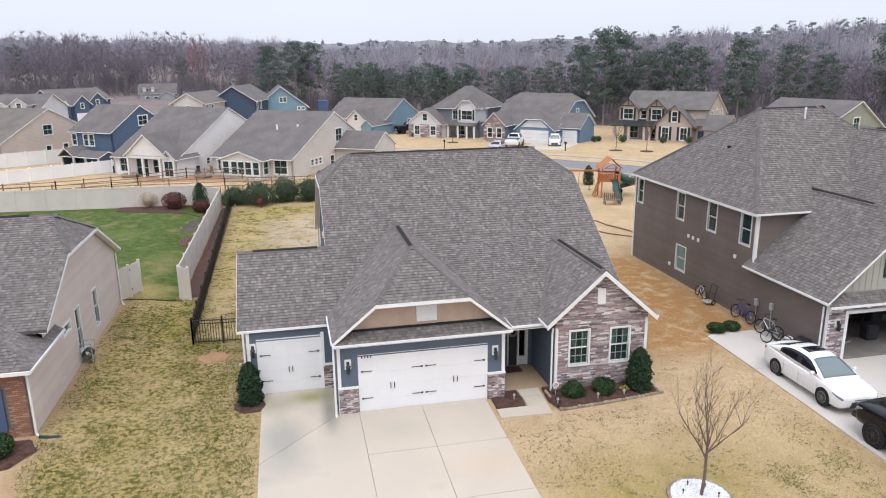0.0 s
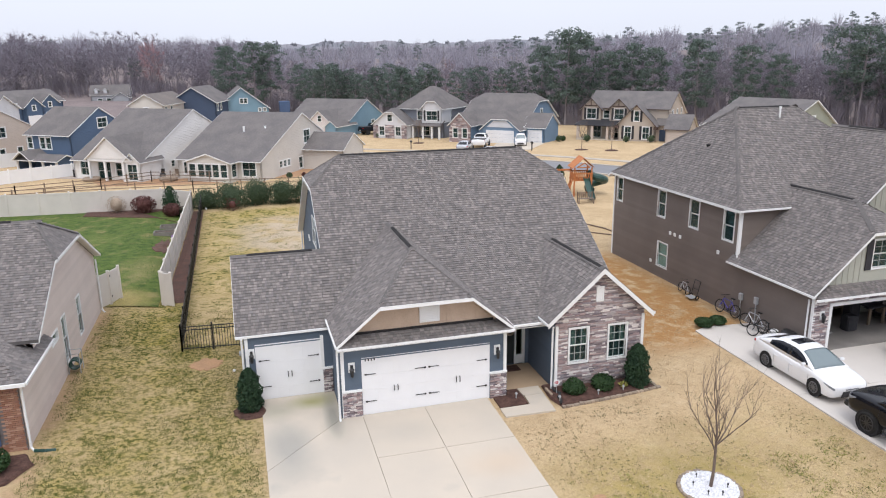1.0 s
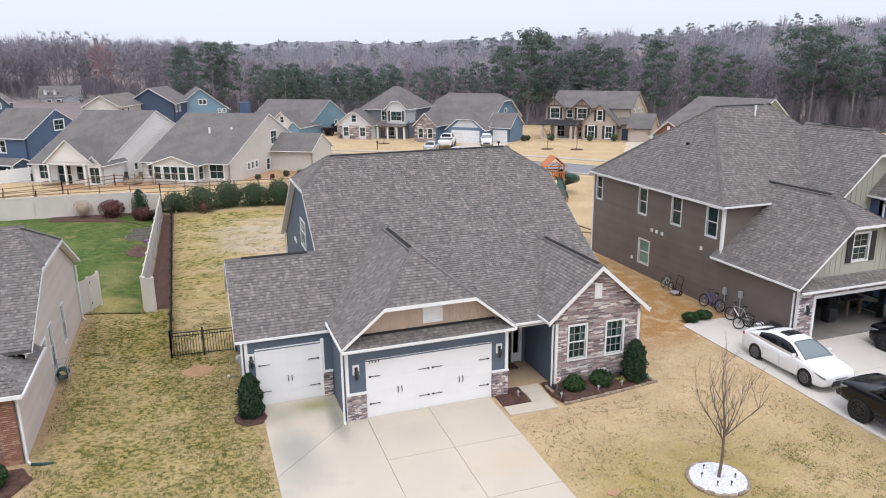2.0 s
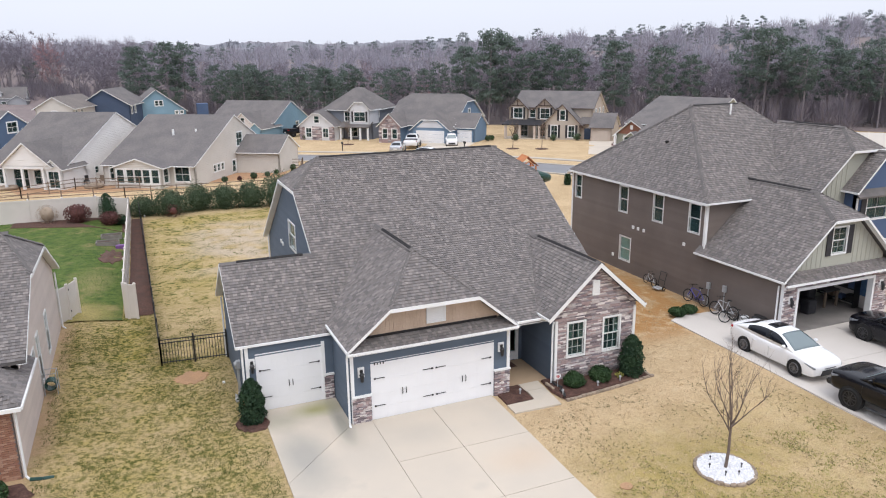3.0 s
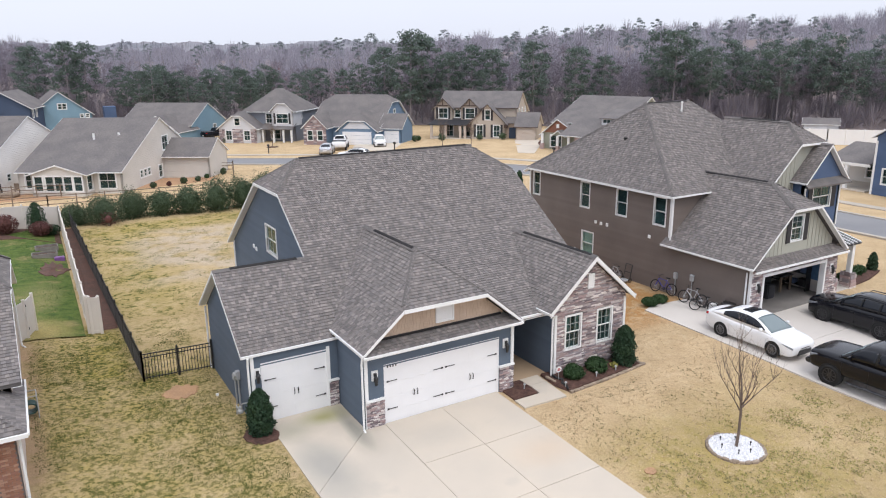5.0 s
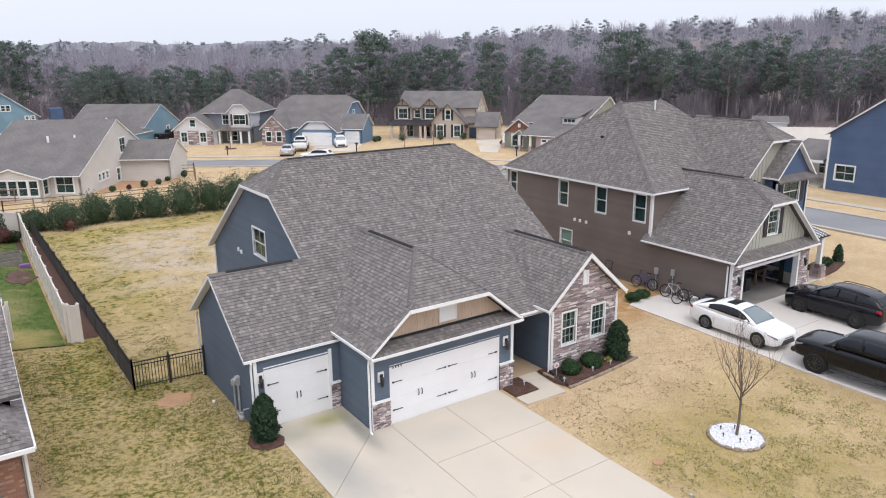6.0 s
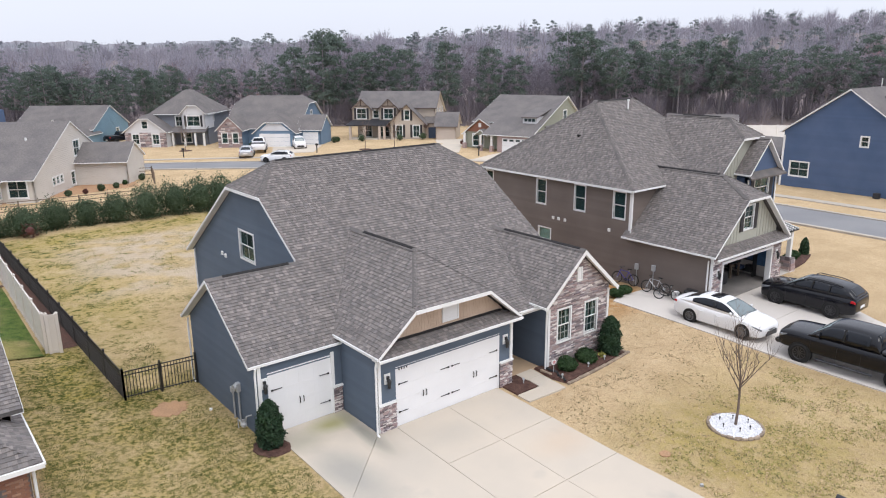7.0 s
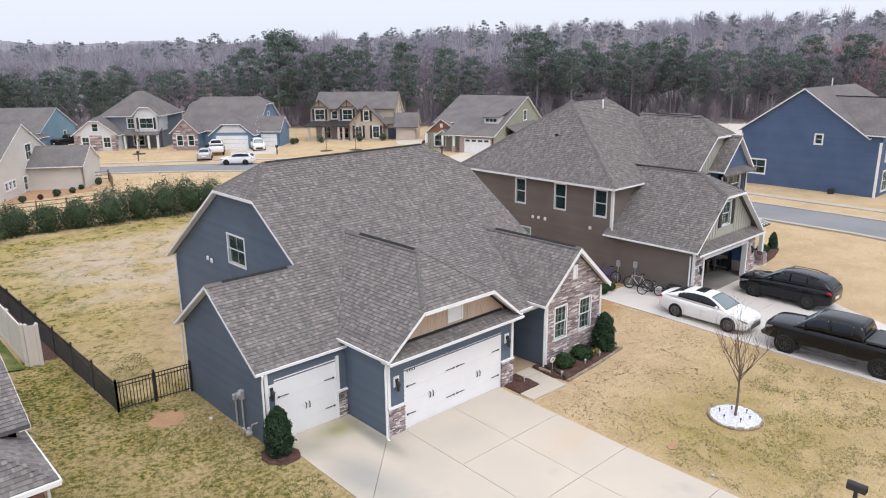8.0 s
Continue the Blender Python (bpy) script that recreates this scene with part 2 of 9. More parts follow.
def leaf_mat(name, a, b, vary=0.35):
    m = surface(name, a, b, 0.08 if "twig" in name or "far" in name else 2.5, 0.6, grain=0.12, vary=vary, spec=0.3)
    # thin leaves let some light through
    n, l = m.node_tree.nodes, m.node_tree.links
    p = n["Principled BSDF"]
    thin, both = n.new("ShaderNodeBsdfTranslucent"), n.new("ShaderNodeMixShader")
    both.inputs[0].default_value = 0.3
    l.new(p.inputs["Base Color"].links[0].from_socket, thin.inputs["Color"])
    l.new(p.outputs[0], both.inputs[1])
    l.new(thin.outputs[0], both.inputs[2])
    l.new(both.outputs[0], n["Material Output"].inputs["Surface"])
    return m


HOLLY = leaf_mat("holly_leaf", (0.022, 0.05, 0.026), (0.038, 0.075, 0.035))
BOX = leaf_mat("boxwood_leaf", (0.03, 0.065, 0.025), (0.05, 0.095, 0.035))
HEDGE = leaf_mat("hedge_leaf", (0.06, 0.095, 0.05), (0.09, 0.125, 0.07), 0.2)
# pine and bark colours include some pale blue haze of distance
PINE = leaf_mat("pine_needle", (0.104, 0.142, 0.122), (0.128, 0.165, 0.136), 0.1)
PINE_BARK = surface("pine_bark", (0.215, 0.195, 0.208), (0.255, 0.23, 0.24), 3, 0.9, grain=0.2)
REDLEAF = leaf_mat("maroon_leaf", (0.11, 0.045, 0.042), (0.15, 0.065, 0.055))
DRYTWIG = leaf_mat("dry_tan_twig", (0.4, 0.32, 0.25), (0.48, 0.39, 0.3), 0.15)
# distance haze is painted into these colours, palest and bluest furthest off
HAZY_HILL = surface("far_hazy_wooded_hill", (0.2, 0.207, 0.235), (0.27, 0.262, 0.285), 0.04, 0.95, grain=0.12)
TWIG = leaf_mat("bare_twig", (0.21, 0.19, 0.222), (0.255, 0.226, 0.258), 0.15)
TWIG_HAZY = leaf_mat("far_hazy_twig", (0.33, 0.32, 0.37), (0.375, 0.355, 0.4), 0.12)
PINE_HAZY = leaf_mat("far_hazy_needle", (0.15, 0.185, 0.185), (0.18, 0.21, 0.205), 0.1)
HILL_TREE_HAZY = leaf_mat("far_hazy_crown", (0.225, 0.24, 0.275), (0.28, 0.275, 0.3), 0.12)

PORCHTAN = surface("porch_concrete", (0.44, 0.32, 0.215), (0.38, 0.28, 0.19), 0.8, 0.8, 0.001, 60, grain=0.08)
REDBUD = leaf_mat("red_budding_twig", (0.36, 0.2, 0.21), (0.3, 0.2, 0.2), 0.15)
GREYTIMBER = surface("weathered_timber", (0.24, 0.22, 0.2), (0.18, 0.165, 0.15), 4, 0.85, grain=0.2)
BROWNTRIM = surface("dark_brown_trim", (0.07, 0.045, 0.04), (0.09, 0.06, 0.05), 3, 0.6)

# ---- small kit for meshes ----
def mesh_of(name, bm, material):
    me = bpy.data.meshes.new(name)
    bm.normal_update()
    bm.to_mesh(me)
    bm.free()
    me.materials.append(material)
    return me


BACK = {}


def adopt(ob, parent):
    ob.parent = parent
    if parent.name in BACK:
        ob.matrix_parent_inverse = BACK[parent.name]
    return ob


def part(name, bm, material, parent, label=""):
    return tagged(adopt(new(name, mesh_of(name, bm, material)), parent), label)


def thing(name, label, category, x=0, y=0, z=0, rz=0, group="", kind="", plan=False):
    """An Empty at a thing's base. With plan, its parts are given in the place's own coordinates."""
    ob = new(name)
    ob.matrix_world = pose(x, y, z, 0, 0, rz)
    ob.empty_display_size = 0.3
    if plan:
        BACK[ob.name] = ob.matrix_world.inverted()
    return tagged(ob, label, category, group, kind)


def single(name, bm, material, label, category, m=None, group="", kind=""):
    ob = new(name, mesh_of(name, bm, material))
    if m is not None:
        ob.matrix_world = m
    return tagged(ob, label, category, group, kind)


def box(bm, x0, y0, z0, x1, y1, z1, m=None):
    vs = [bm.verts.new((x, y, z)) for x in (x0, x1) for y in (y0, y1) for z in (z0, z1)]
    for f in ((0, 1, 3, 2), (4, 6, 7, 5), (0, 4, 5, 1), (2, 3, 7, 6), (0, 2, 6, 4), (1, 5, 7, 3)):
        bm.faces.new([vs[i] for i in f])
    if m is not None:
        bmesh.ops.transform(bm, matrix=m, verts=vs)
    return vs


def boxed(*a, m=None):
    bm = bmesh.new()
    box(bm, *a, m=m)
    return bm


def soft(bm, width=0.01, segments=1):
    bmesh.ops.bevel(bm, geom=bm.edges[:], offset=width, segments=segments, affect="EDGES", clamp_overlap=True)
    return bm


def beam(bm, a, b, w, h):
    """A squared bar from a to b, w across and h deep."""
    a, b = Vector(a), Vector(b)
    d = (b - a).normalized()
    up = Vector((0, 0, 1)) if abs(d.z) < 0.95 else Vector((0, 1, 0))
    s = d.cross(up).normalized() * w / 2
    u = s.cross(d).normalized() * h / 2
    vs = [bm.verts.new(p + i * s + j * u) for p in (a, b) for i, j in ((-1, -1), (1, -1), (1, 1), (-1, 1))]
    for f in ((3, 2, 1, 0), (4, 5, 6, 7), (0, 1, 5, 4), (1, 2, 6, 5), (2, 3, 7, 6), (3, 0, 4, 7)):
        bm.faces.new([vs[i] for i in f])


def rod(bm, a, b, r0, r1=None, n=8, caps=True):
    a, b = Vector(a), Vector(b)
    r1 = r0 if r1 is None else r1
    d = (b - a).normalized()
    s = d.cross(Vector((0, 0, 1)) if abs(d.z) < 0.95 else Vector((0, 1, 0))).normalized()
    u = s.cross(d)
    rings = []
    for p, r in ((a, r0), (b, r1)):
        rings.append([bm.verts.new(p + (s * math.cos(k * math.tau / n) + u * math.sin(k * math.tau / n)) * r) for k in range(n)])
    for k in range(n):
        bm.faces.new((rings[0][k], rings[1][k], rings[1][(k + 1) % n], rings[0][(k + 1) % n]))
    if caps:
        bm.faces.new(rings[0])
        bm.faces.new(rings[1][::-1])


def tube(bm, pts, r, n=8):
    for a, b in zip(pts, pts[1:]):
        rod(bm, a, b, r, r, n)


def ring(bm, centre, axis, r, w, n=20, k=6):
    """A torus of main radius r and thickness w about axis."""
    m = Matrix.Translation(centre) @ Vector(axis).to_track_quat("Z", "Y").to_matrix().to_4x4()
    vs = [[bm.verts.new(m @ Vector(((r + w * math.cos(b)) * math.cos(a), (r + w * math.cos(b)) * math.sin(a), w * math.sin(b))))
           for b in (j * math.tau / k for j in range(k))] for a in (i * math.tau / n for i in range(n))]
    for i in range(n):
        for j in range(k):
            bm.faces.new((vs[i][j], vs[(i + 1) % n][j], vs[(i + 1) % n][(j + 1) % k], vs[i][(j + 1) % k]))


def slab(bm, poly, thick):
    """A plate below the flat 3D polygon poly."""
    top = [bm.verts.new(p) for p in poly]
    low = [bm.verts.new(Vector(p) - Vector((0, 0, thick))) for p in poly]
    bm.faces.new(top)
    bm.faces.new(low[::-1])
    for i in range(len(poly)):
        j = (i + 1) % len(poly)
        bm.faces.new((top[j], top[i], low[i], low[j]))


def span(poly, z):
    """Where the level z runs inside a convex 2D outline."""
    xs = []
    for (a, za), (b, zb) in zip(poly, poly[1:] + poly[:1]):
        if (za <= z < zb) or (zb <= z < za):
            xs.append(a + (b - a) * (z - za) / (zb - za))
    return (min(xs), max(xs)) if len(xs) > 1 else None


class Side:
    """An upright wall plane: a runs along it, z up, out away from the house."""

    def __init__(self, at, face):
        self.at, self.face = at, face

    def p(self, a, z, out=0.0):
        s = -1 if self.face in "SW" else 1
        return Vector((a, self.at + s * out, z)) if self.face in "SN" else Vector((self.at + s * out, a, z))

    def box(self, bm, a0, z0, a1, z1, o0, o1):
        p, q = self.p(a0, z0, o0), self.p(a1, z1, o1)
        box(bm, min(p.x, q.x), min(p.y, q.y), p.z, max(p.x, q.x), max(p.y, q.y), q.z)


def wall(parent, side, outline, holes, material, thick=0.2, label="", name="wall"):
    """An upright wall with real openings; holes are (a0, z0, a1, z1)."""
    bm = bmesh.new()
    loops = [[Vector((a, z, 0)) for a, z in outline]] + [[Vector(c) for c in ((a0, z0, 0), (a1, z0, 0), (a1, z1, 0), (a0, z1, 0))] for a0, z0, a1, z1 in holes]
    flat = [v for lp in loops for v in lp]
    tris = tessellate_polygon(loops)
    outer = [bm.verts.new(side.p(v.x, v.y, 0)) for v in flat]
    inner = [bm.verts.new(side.p(v.x, v.y, -thick)) for v in flat]
    for t in tris:
        if len(set(t)) == 3:
            bm.faces.new([outer[i] for i in t])
            bm.faces.new([inner[i] for i in reversed(t)])
    k = 0
    for lp in loops:
        for i in range(len(lp)):
            a, b = k + i, k + (i + 1) % len(lp)
            bm.faces.new((outer[a], outer[b], inner[b], inner[a]))
        k += len(lp)
    bmesh.ops.recalc_face_normals(bm, faces=bm.faces[:])
    return part(name, bm, material, parent, label)


def lap_boards(parent, side, outline, holes, material, exposure=0.18, base=None):
    """Lap siding, board by board, over a wall's outline and round its openings."""
    z0, z1 = min(z for _, z in outline), max(z for _, z in outline)
    z = z0 if base is None else base
    while z < z1 - 0.03:
        ztop = min(z + exposure, z1 - 0.005)
        lo, hi = span(outline, z + 0.004), span(outline, ztop - 0.004)
        if lo and hi:
            cuts = sorted((a0 - 0.06, a1 + 0.06) for a0, h0, a1, h1 in holes if h0 - 0.05 < z + exposure / 2 < h1 + 0.06)
            runs, start = [], (lo[0], hi[0])
            for c0, c1 in cuts:
                if c0 > start[0]:
                    runs.append((start, (c0, c0)))
                start = (c1, c1)
            if lo[1] > start[0]:
                runs.append((start, (lo[1], hi[1])))
            for (la, ha), (lb, hb) in runs:
                if lb - la < 0.05:
                    continue
                bm = bmesh.new()
                v = [bm.verts.new(side.p(*c)) for c in ((la, z, 0.002), (lb, z, 0.002), (lb, z, 0.024), (la, z, 0.024), (ha, ztop, 0.002), (hb, ztop, 0.002), (hb, ztop, 0.008), (ha, ztop, 0.008))]
                for f in ((0, 1, 2, 3), (3, 2, 6, 7), (4, 7, 6, 5), (0, 3, 7, 4), (1, 5, 6, 2)):
                    bm.faces.new([v[i] for i in f])
                bmesh.ops.recalc_face_normals(bm, faces=bm.faces[:])
                part("siding_board", bm, material, parent)
        z += exposure


def window(parent, side, a0, z0, a1, z1, bars=(2, 2), trim=0.07, backing="blind", sash=True, near=True, name="window", frame_mat=None, shutters=0.0):
    """A sash window in its opening: trim, meeting rail, glazing bars, panes and what hangs or stands behind."""
    fm = frame_mat or WHITE
    bm = bmesh.new()
    for c in ((a0 - trim, z0 - trim, a1 + trim, z0), (a0 - trim, z1, a1 + trim, z1 + trim), (a0 - trim, z0, a0, z1), (a1, z0, a1 + trim, z1)):
        side.box(bm, *c, -0.04, 0.045)
    w = part(name, bm, fm, parent, "white painted trim" if fm is WHITE else "")
    zm = (z0 + z1) / 2
    bm = bmesh.new()
    t = 0.03
    rows = [(z0, zm, -0.03), (zm, z1, 0.0)] if sash else [(z0, z1, 0.0)]
    for lo, hi, o in rows:
        for c in ((a0, lo, a1, lo + t), (a0, hi - t, a1, hi), (a0, lo + t, a0 + t, hi - t), (a1 - t, lo + t, a1, hi - t)):
            side.box(bm, *c, o - 0.05, o - 0.005)
    part("sash", bm, fm, w)
    if near:
        nx, nz = bars
        for lo, hi, o in rows:
            for i in range(1, nx):
                c = a0 + (a1 - a0) * i / nx
                bm = bmesh.new()
                side.box(bm, c - 0.009, lo + t, c + 0.009, hi - t, o - 0.04, o - 0.014)
                part("glazing_bar", bm, GLAZING, w)
            for i in range(1, nz):
                c = lo + (hi - lo) * i / nz
                bm = bmesh.new()
                side.box(bm, a0 + t, c - 0.009, a1 - t, c + 0.009, o - 0.042, o - 0.016)
                part("glazing_bar", bm, GLAZING, w)
    else:
        bm = bmesh.new()
        for i in range(1, bars[0]):
            c = a0 + (a1 - a0) * i / bars[0]
            side.box(bm, c - 0.03, z0 + t, c + 0.03, z1 - t, -0.04, -0.008)
        if bars[0] > 1:
            part("glazing_bar", bm, GLAZING, w)
        else:
            bm.free()
    for lo, hi, o in rows:
        bm = bmesh.new()
        side.box(bm, a0 + t, lo + t, a1 - t, hi - t, o - 0.032, o - 0.026)
        pane = part("pane", bm, GLASS, w)
        pane.visible_shadow = False
    bm = bmesh.new()
    if backing == "curtain":
        half = (a1 - a0) * 0.36
        n = 7
        for s0 in (a0, a1 - half):
            vs = [[side.p(s0 + half * i / n, z, -0.1 - 0.025 * (i % 2)) for i in range(n + 1)] for z in (z0 + (z1 - z0) * 0.5, z1)]
            vv = [[bm.verts.new(p) for p in r] for r in vs]
            for i in range(n):
                bm.faces.new((vv[0][i], vv[0][i + 1], vv[1][i + 1], vv[1][i]))
        part("curtain", bm, CURTAIN, w)
        bm = bmesh.new()
    # back panel: pale roller shade if asked, else painted-in room darkness
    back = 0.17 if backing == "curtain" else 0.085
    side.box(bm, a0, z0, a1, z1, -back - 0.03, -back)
    part("blind", bm, SHADE if backing == "shade" else WINDOW_DARK, w)
    if shutters:
        for c in (a0 - trim - shutters, a1 + trim):
            bm = bmesh.new()
            side.box(bm, c, z0 - trim, c + shutters, z1 + trim, 0.03, 0.06)
            part("shutter", bm, SHUTTER, parent, "dark painted shutter")
    return w


def plane_axes(poly):
    """For a roof plane given eave edge first (poly[0] to poly[1]): origin, along, up the slope, normal."""
    p = [Vector(q) for q in poly]
    along = (p[1] - p[0]).normalized()
    nrm = along.cross(p[2] - p[0]).normalized()
    if nrm.z < 0:
        nrm = -nrm
    up = (p[2] - p[0]) - along * (p[2] - p[0]).dot(along)
    return p[0], along, up.normalized(), nrm


def shingle_mesh(quads):
    """Wedge-shaped tabs: each (origin, along, up, normal, width, height, lift)."""
    vs, fs = [], []
    for o, a, u, n, w, h, lift in quads:
        b = len(vs)
        lo, hi = n * (0.026 + lift), n * 0.008
        vs += [o + lo, o + a * w + lo, o + a * w + u * h + hi, o + u * h + hi, o, o + a * w]
        fs += [(b, b + 1, b + 2, b + 3), (b + 4, b + 5, b + 1, b), (b + 4, b, b + 3), (b + 5, b + 2, b + 1)]
    me = bpy.data.meshes.new("shingles")
    me.from_pydata([tuple(v) for v in vs], [], fs)
    me.update()
    return me


def shingled(parent, poly, rng, single_if=None, expo=0.142, wide=(0.07, 0.16)):
    """Lays tabs in courses over one roof plane; those that single_if picks are pieces of their own."""
    o, a, u, n = plane_axes(poly)
    flat = [((Vector(q) - o).dot(a), (Vector(q) - o).dot(u)) for q in poly]
    top = max(v for _, v in flat)
    rest, v, row = [], 0.0, 0
    while v < top - 0.02:
        s0, s1 = span(flat, v + 0.012), span(flat, min(v + expo - 0.01, top - 0.004))
        if s0 and s1:
            lo, hi = min(s0[0], s1[0]), max(s0[1], s1[1])
            lo, hi = max(lo, s0[0]) if s0[0] <= s1[0] else s0[0], min(hi, s0[1])
            x = lo
            while x < hi - 0.03:
                w = min(rng.uniform(*wide), hi - x)
                start = o + a * (x + 0.003) + u * v
                tab = (start, a, u, n, w - 0.006, min(expo + 0.012, top - v), rng.choice((0, 0, 0.008)))
                if single_if and single_if(start):
                    me = shingle_mesh([tab])
                    me.materials.append(SHINGLE_PIECE)
                    ob = new("shingle", me)
                    ob.parent = parent
                else:
                    rest.append(tab)
                x += w
        v += expo
        row += 1
    if rest:
        me = shingle_mesh(rest)
        me.materials.append(SHINGLE)
        ob = new("shingles", me)
        ob.parent = parent
        tagged(ob, "weathered grey-brown laminated shingles", kind="stuff")


def cap(bm, a, b, w=0.15, lift=0.03):
    """A bent strip over a ridge or hip from a to b, in short laps."""
    a, b = Vector(a), Vector(b)
    d = (b - a).normalized()
    s = d.cross(Vector((0, 0, 1))).normalized() * w
    up, dn = Vector((0, 0, lift + 0.012)), Vector((0, 0, lift))
    drop = Vector((0, 0, -w * 0.62))
    q = a.lerp(b, 1.02)
    v = [bm.verts.new(c) for c in (a + s + drop + up, a + up, a - s + drop + up, q + s + drop + dn, q + dn, q - s + drop + dn)]
    bm.faces.new((v[0], v[1], v[4], v[3]))
    bm.faces.new((v[1], v[2], v[5], v[4]))
    w0 = [bm.verts.new(c) for c in (a + s + drop, a - s + drop)]
    bm.faces.new((v[0], w0[0], w0[1], v[2], v[1]))


def roof(parent, axis, u0, u1, e0, e1, vr, zr, s0, s1=None, clip0=0.0, clip1=0.0, hip0=0.9, hip1=0.9, tile=None, single_if=None, rng=None,
         rakes=(True, True), material=None, vent=None, thick=0.1, caps=True, fascia=(True, True), rake=0.12, soffit=0.28, rake_from=None):
    """A pitched roof. The ridge runs along axis at v = vr, height zr; slopes s0 towards e0 and s1 towards e1. clip: how far the
    ends are cut back as hips, measured down from the ridge (full height gives a hipped end); hip: those hips' slope."""
    s1 = s0 if s1 is None else s1
    P = (lambda u, v, z: Vector((u, v, z))) if axis == "x" else (lambda u, v, z: Vector((v, u, z)))
    zc0, zc1 = zr - clip0, zr - clip1
    a0, a1 = u0 + clip0 / hip0, u1 - clip1 / hip1
    ze0, ze1 = zr - s0 * (vr - e0), zr - s1 * (e1 - vr)
    planes = []
    for s, e, ze, sg in ((s0, e0, ze0, -1), (s1, e1, ze1, 1)):
        pts = [P(u0, e, ze), P(u1, e, ze)]
        if clip1 and zc1 > ze + 0.01:
            pts.append(P(u1, vr + sg * clip1 / s, zc1))
        pts.append(P(a1, vr, zr))
        pts.append(P(a0, vr, zr))
        if clip0 and zc0 > ze + 0.01:
            pts.append(P(u0, vr + sg * clip0 / s, zc0))
        planes.append(pts)
    for u, a, c, zc in ((u0, a0, clip0, zc0), (u1, a1, clip1, zc1)):
        if c:
            planes.append([P(u, vr - c / s0, zc), P(u, vr + c / s1, zc), P(a, vr, zr)])
    r = None
    for pts in planes:
        bm = bmesh.new()
        slab(bm, pts, thick)
        bmesh.ops.recalc_face_normals(bm, faces=bm.faces[:])
        if r is None:
            r = part("roof", bm, material or ROOF_DECK, parent, "grey-brown shingled roof")
        else:
            part("roof_slope", bm, material or ROOF_DECK, r)
        if tile:
            shingled(r, pts, rng, single_if)
    if caps:
        lines = [(P(a0, vr, zr), P(a1, vr, zr))]
        for u, a, c, zc in ((u0, a0, clip0, zc0), (u1, a1, clip1, zc1)):
            if c:
                lines += [(q.lerp(P(a, vr, zr), 0.07), P(a, vr, zr)) for q in (P(u, vr - c / s0, zc), P(u, vr + c / s1, zc))]
        for q, w in lines:
            bm = bmesh.new()
            cap(bm, q, w)
            part("ridge_cap", bm, ROOF_CAP if tile else (material or ROOF_CAP), r)
    if vent:
        bm = bmesh.new()
        d = 0.085
        for sg in (-1, 1):
            v = [P(vent[0], vr, zr + 0.06), P(vent[1], vr, zr + 0.06), P(vent[1], vr + sg * d, zr + 0.06 - d * 0.6), P(vent[0], vr + sg * d, zr + 0.06 - d * 0.6)]
            w = [p - Vector((0, 0, 0.05)) for p in v]
            vv, ww = [bm.verts.new(p) for p in v], [bm.verts.new(p) for p in w]
            bm.faces.new(vv)
            for i in range(1, 4):
                bm.faces.new((vv[i], vv[(i + 1) % 4], ww[(i + 1) % 4], ww[i]))
        bmesh.ops.recalc_face_normals(bm, faces=bm.faces[:])
        part("ridge_vent", bm, VENT, r, "black ridge vent")
    for (u, c, zc, on, sg) in ((u0, clip0, zc0, rakes[0], -1), (u1, clip1, zc1, rakes[1], 1)):
        if not on:
            continue
        for s, e, ze, vs in ((s0, e0, ze0, -1), (s1, e1, ze1, 1)):
            if rake_from and vs < 0 and sg < 0:
                e, ze = rake_from, zr - s * (vr - rake_from)
            top = (vr + vs * c / s, zc)
            if top[1] <= ze + 0.05:
                continue
            bm = bmesh.new()
            q = []
            for du in (-0.012, 0.02):
                for v, z in ((e, ze), top):
                    q += [P(u + sg * (-du), v, z - 0.002), P(u + sg * (-du), v, z - rake)]
            vv = [bm.verts.new(p) for p in q]
            for f in ((0, 2, 3, 1), (4, 5, 7, 6), (0, 4, 6, 2), (1, 3, 7, 5), (0, 1, 5, 4), (2, 6, 7, 3)):
                bm.faces.new([vv[i] for i in f])
            bmesh.ops.recalc_face_normals(bm, faces=bm.faces[:])
            part("rake_board", bm, WHITE, r, "white painted board")
            if soffit:
                bm = bmesh.new()
                slab(bm, [P(u - sg * 0.02, e, ze - thick - 0.004), P(u - sg * soffit, e, ze - thick - 0.004), P(u - sg * soffit, *top) - Vector((0, 0, thick + 0.004)), P(u - sg * 0.02, *top) - Vector((0, 0, thick + 0.004))], 0.02)
                bmesh.ops.recalc_face_normals(bm, faces=bm.faces[:])
                part("soffit", bm, WHITE, r)
        if c:
            bm = bmesh.new()
            p, q = P(u + sg * 0.02, vr - c / s0, zc - rake / 2), P(u + sg * 0.02, vr + c / s1, zc - rake / 2)
            beam(bm, p, q, 0.04, rake)
            part("rake_board", bm, WHITE, r)
    for on, e, ze, vs in ((fascia[0], e0, ze0, -1), (fascia[1], e1, ze1, 1)):
        if on:
            bm = bmesh.new()
            beam(bm, P(u0, e + vs * 0.03, ze - 0.045), P(u1, e + vs * 0.03, ze - 0.045), 0.07, 0.085)
            part("gutter", bm, WHITE, r, "white gutter")
    return r


def gable_outline(v0, v1, base, vr, zr, s0, s1, clip=0.0, under=0.15):
    """The end wall's outline under such a roof."""
    zc = zr - clip - under
    t0, t1 = zr - s0 * (vr - v0) - under, zr - s1 * (v1 - vr) - under
    if clip and zc <= max(t0, t1) + 0.02:
        return [(v0, base), (v1, base), (v1, zc), (v0, zc)]
    pts = [(v0, base), (v1, base), (v1, t1)]
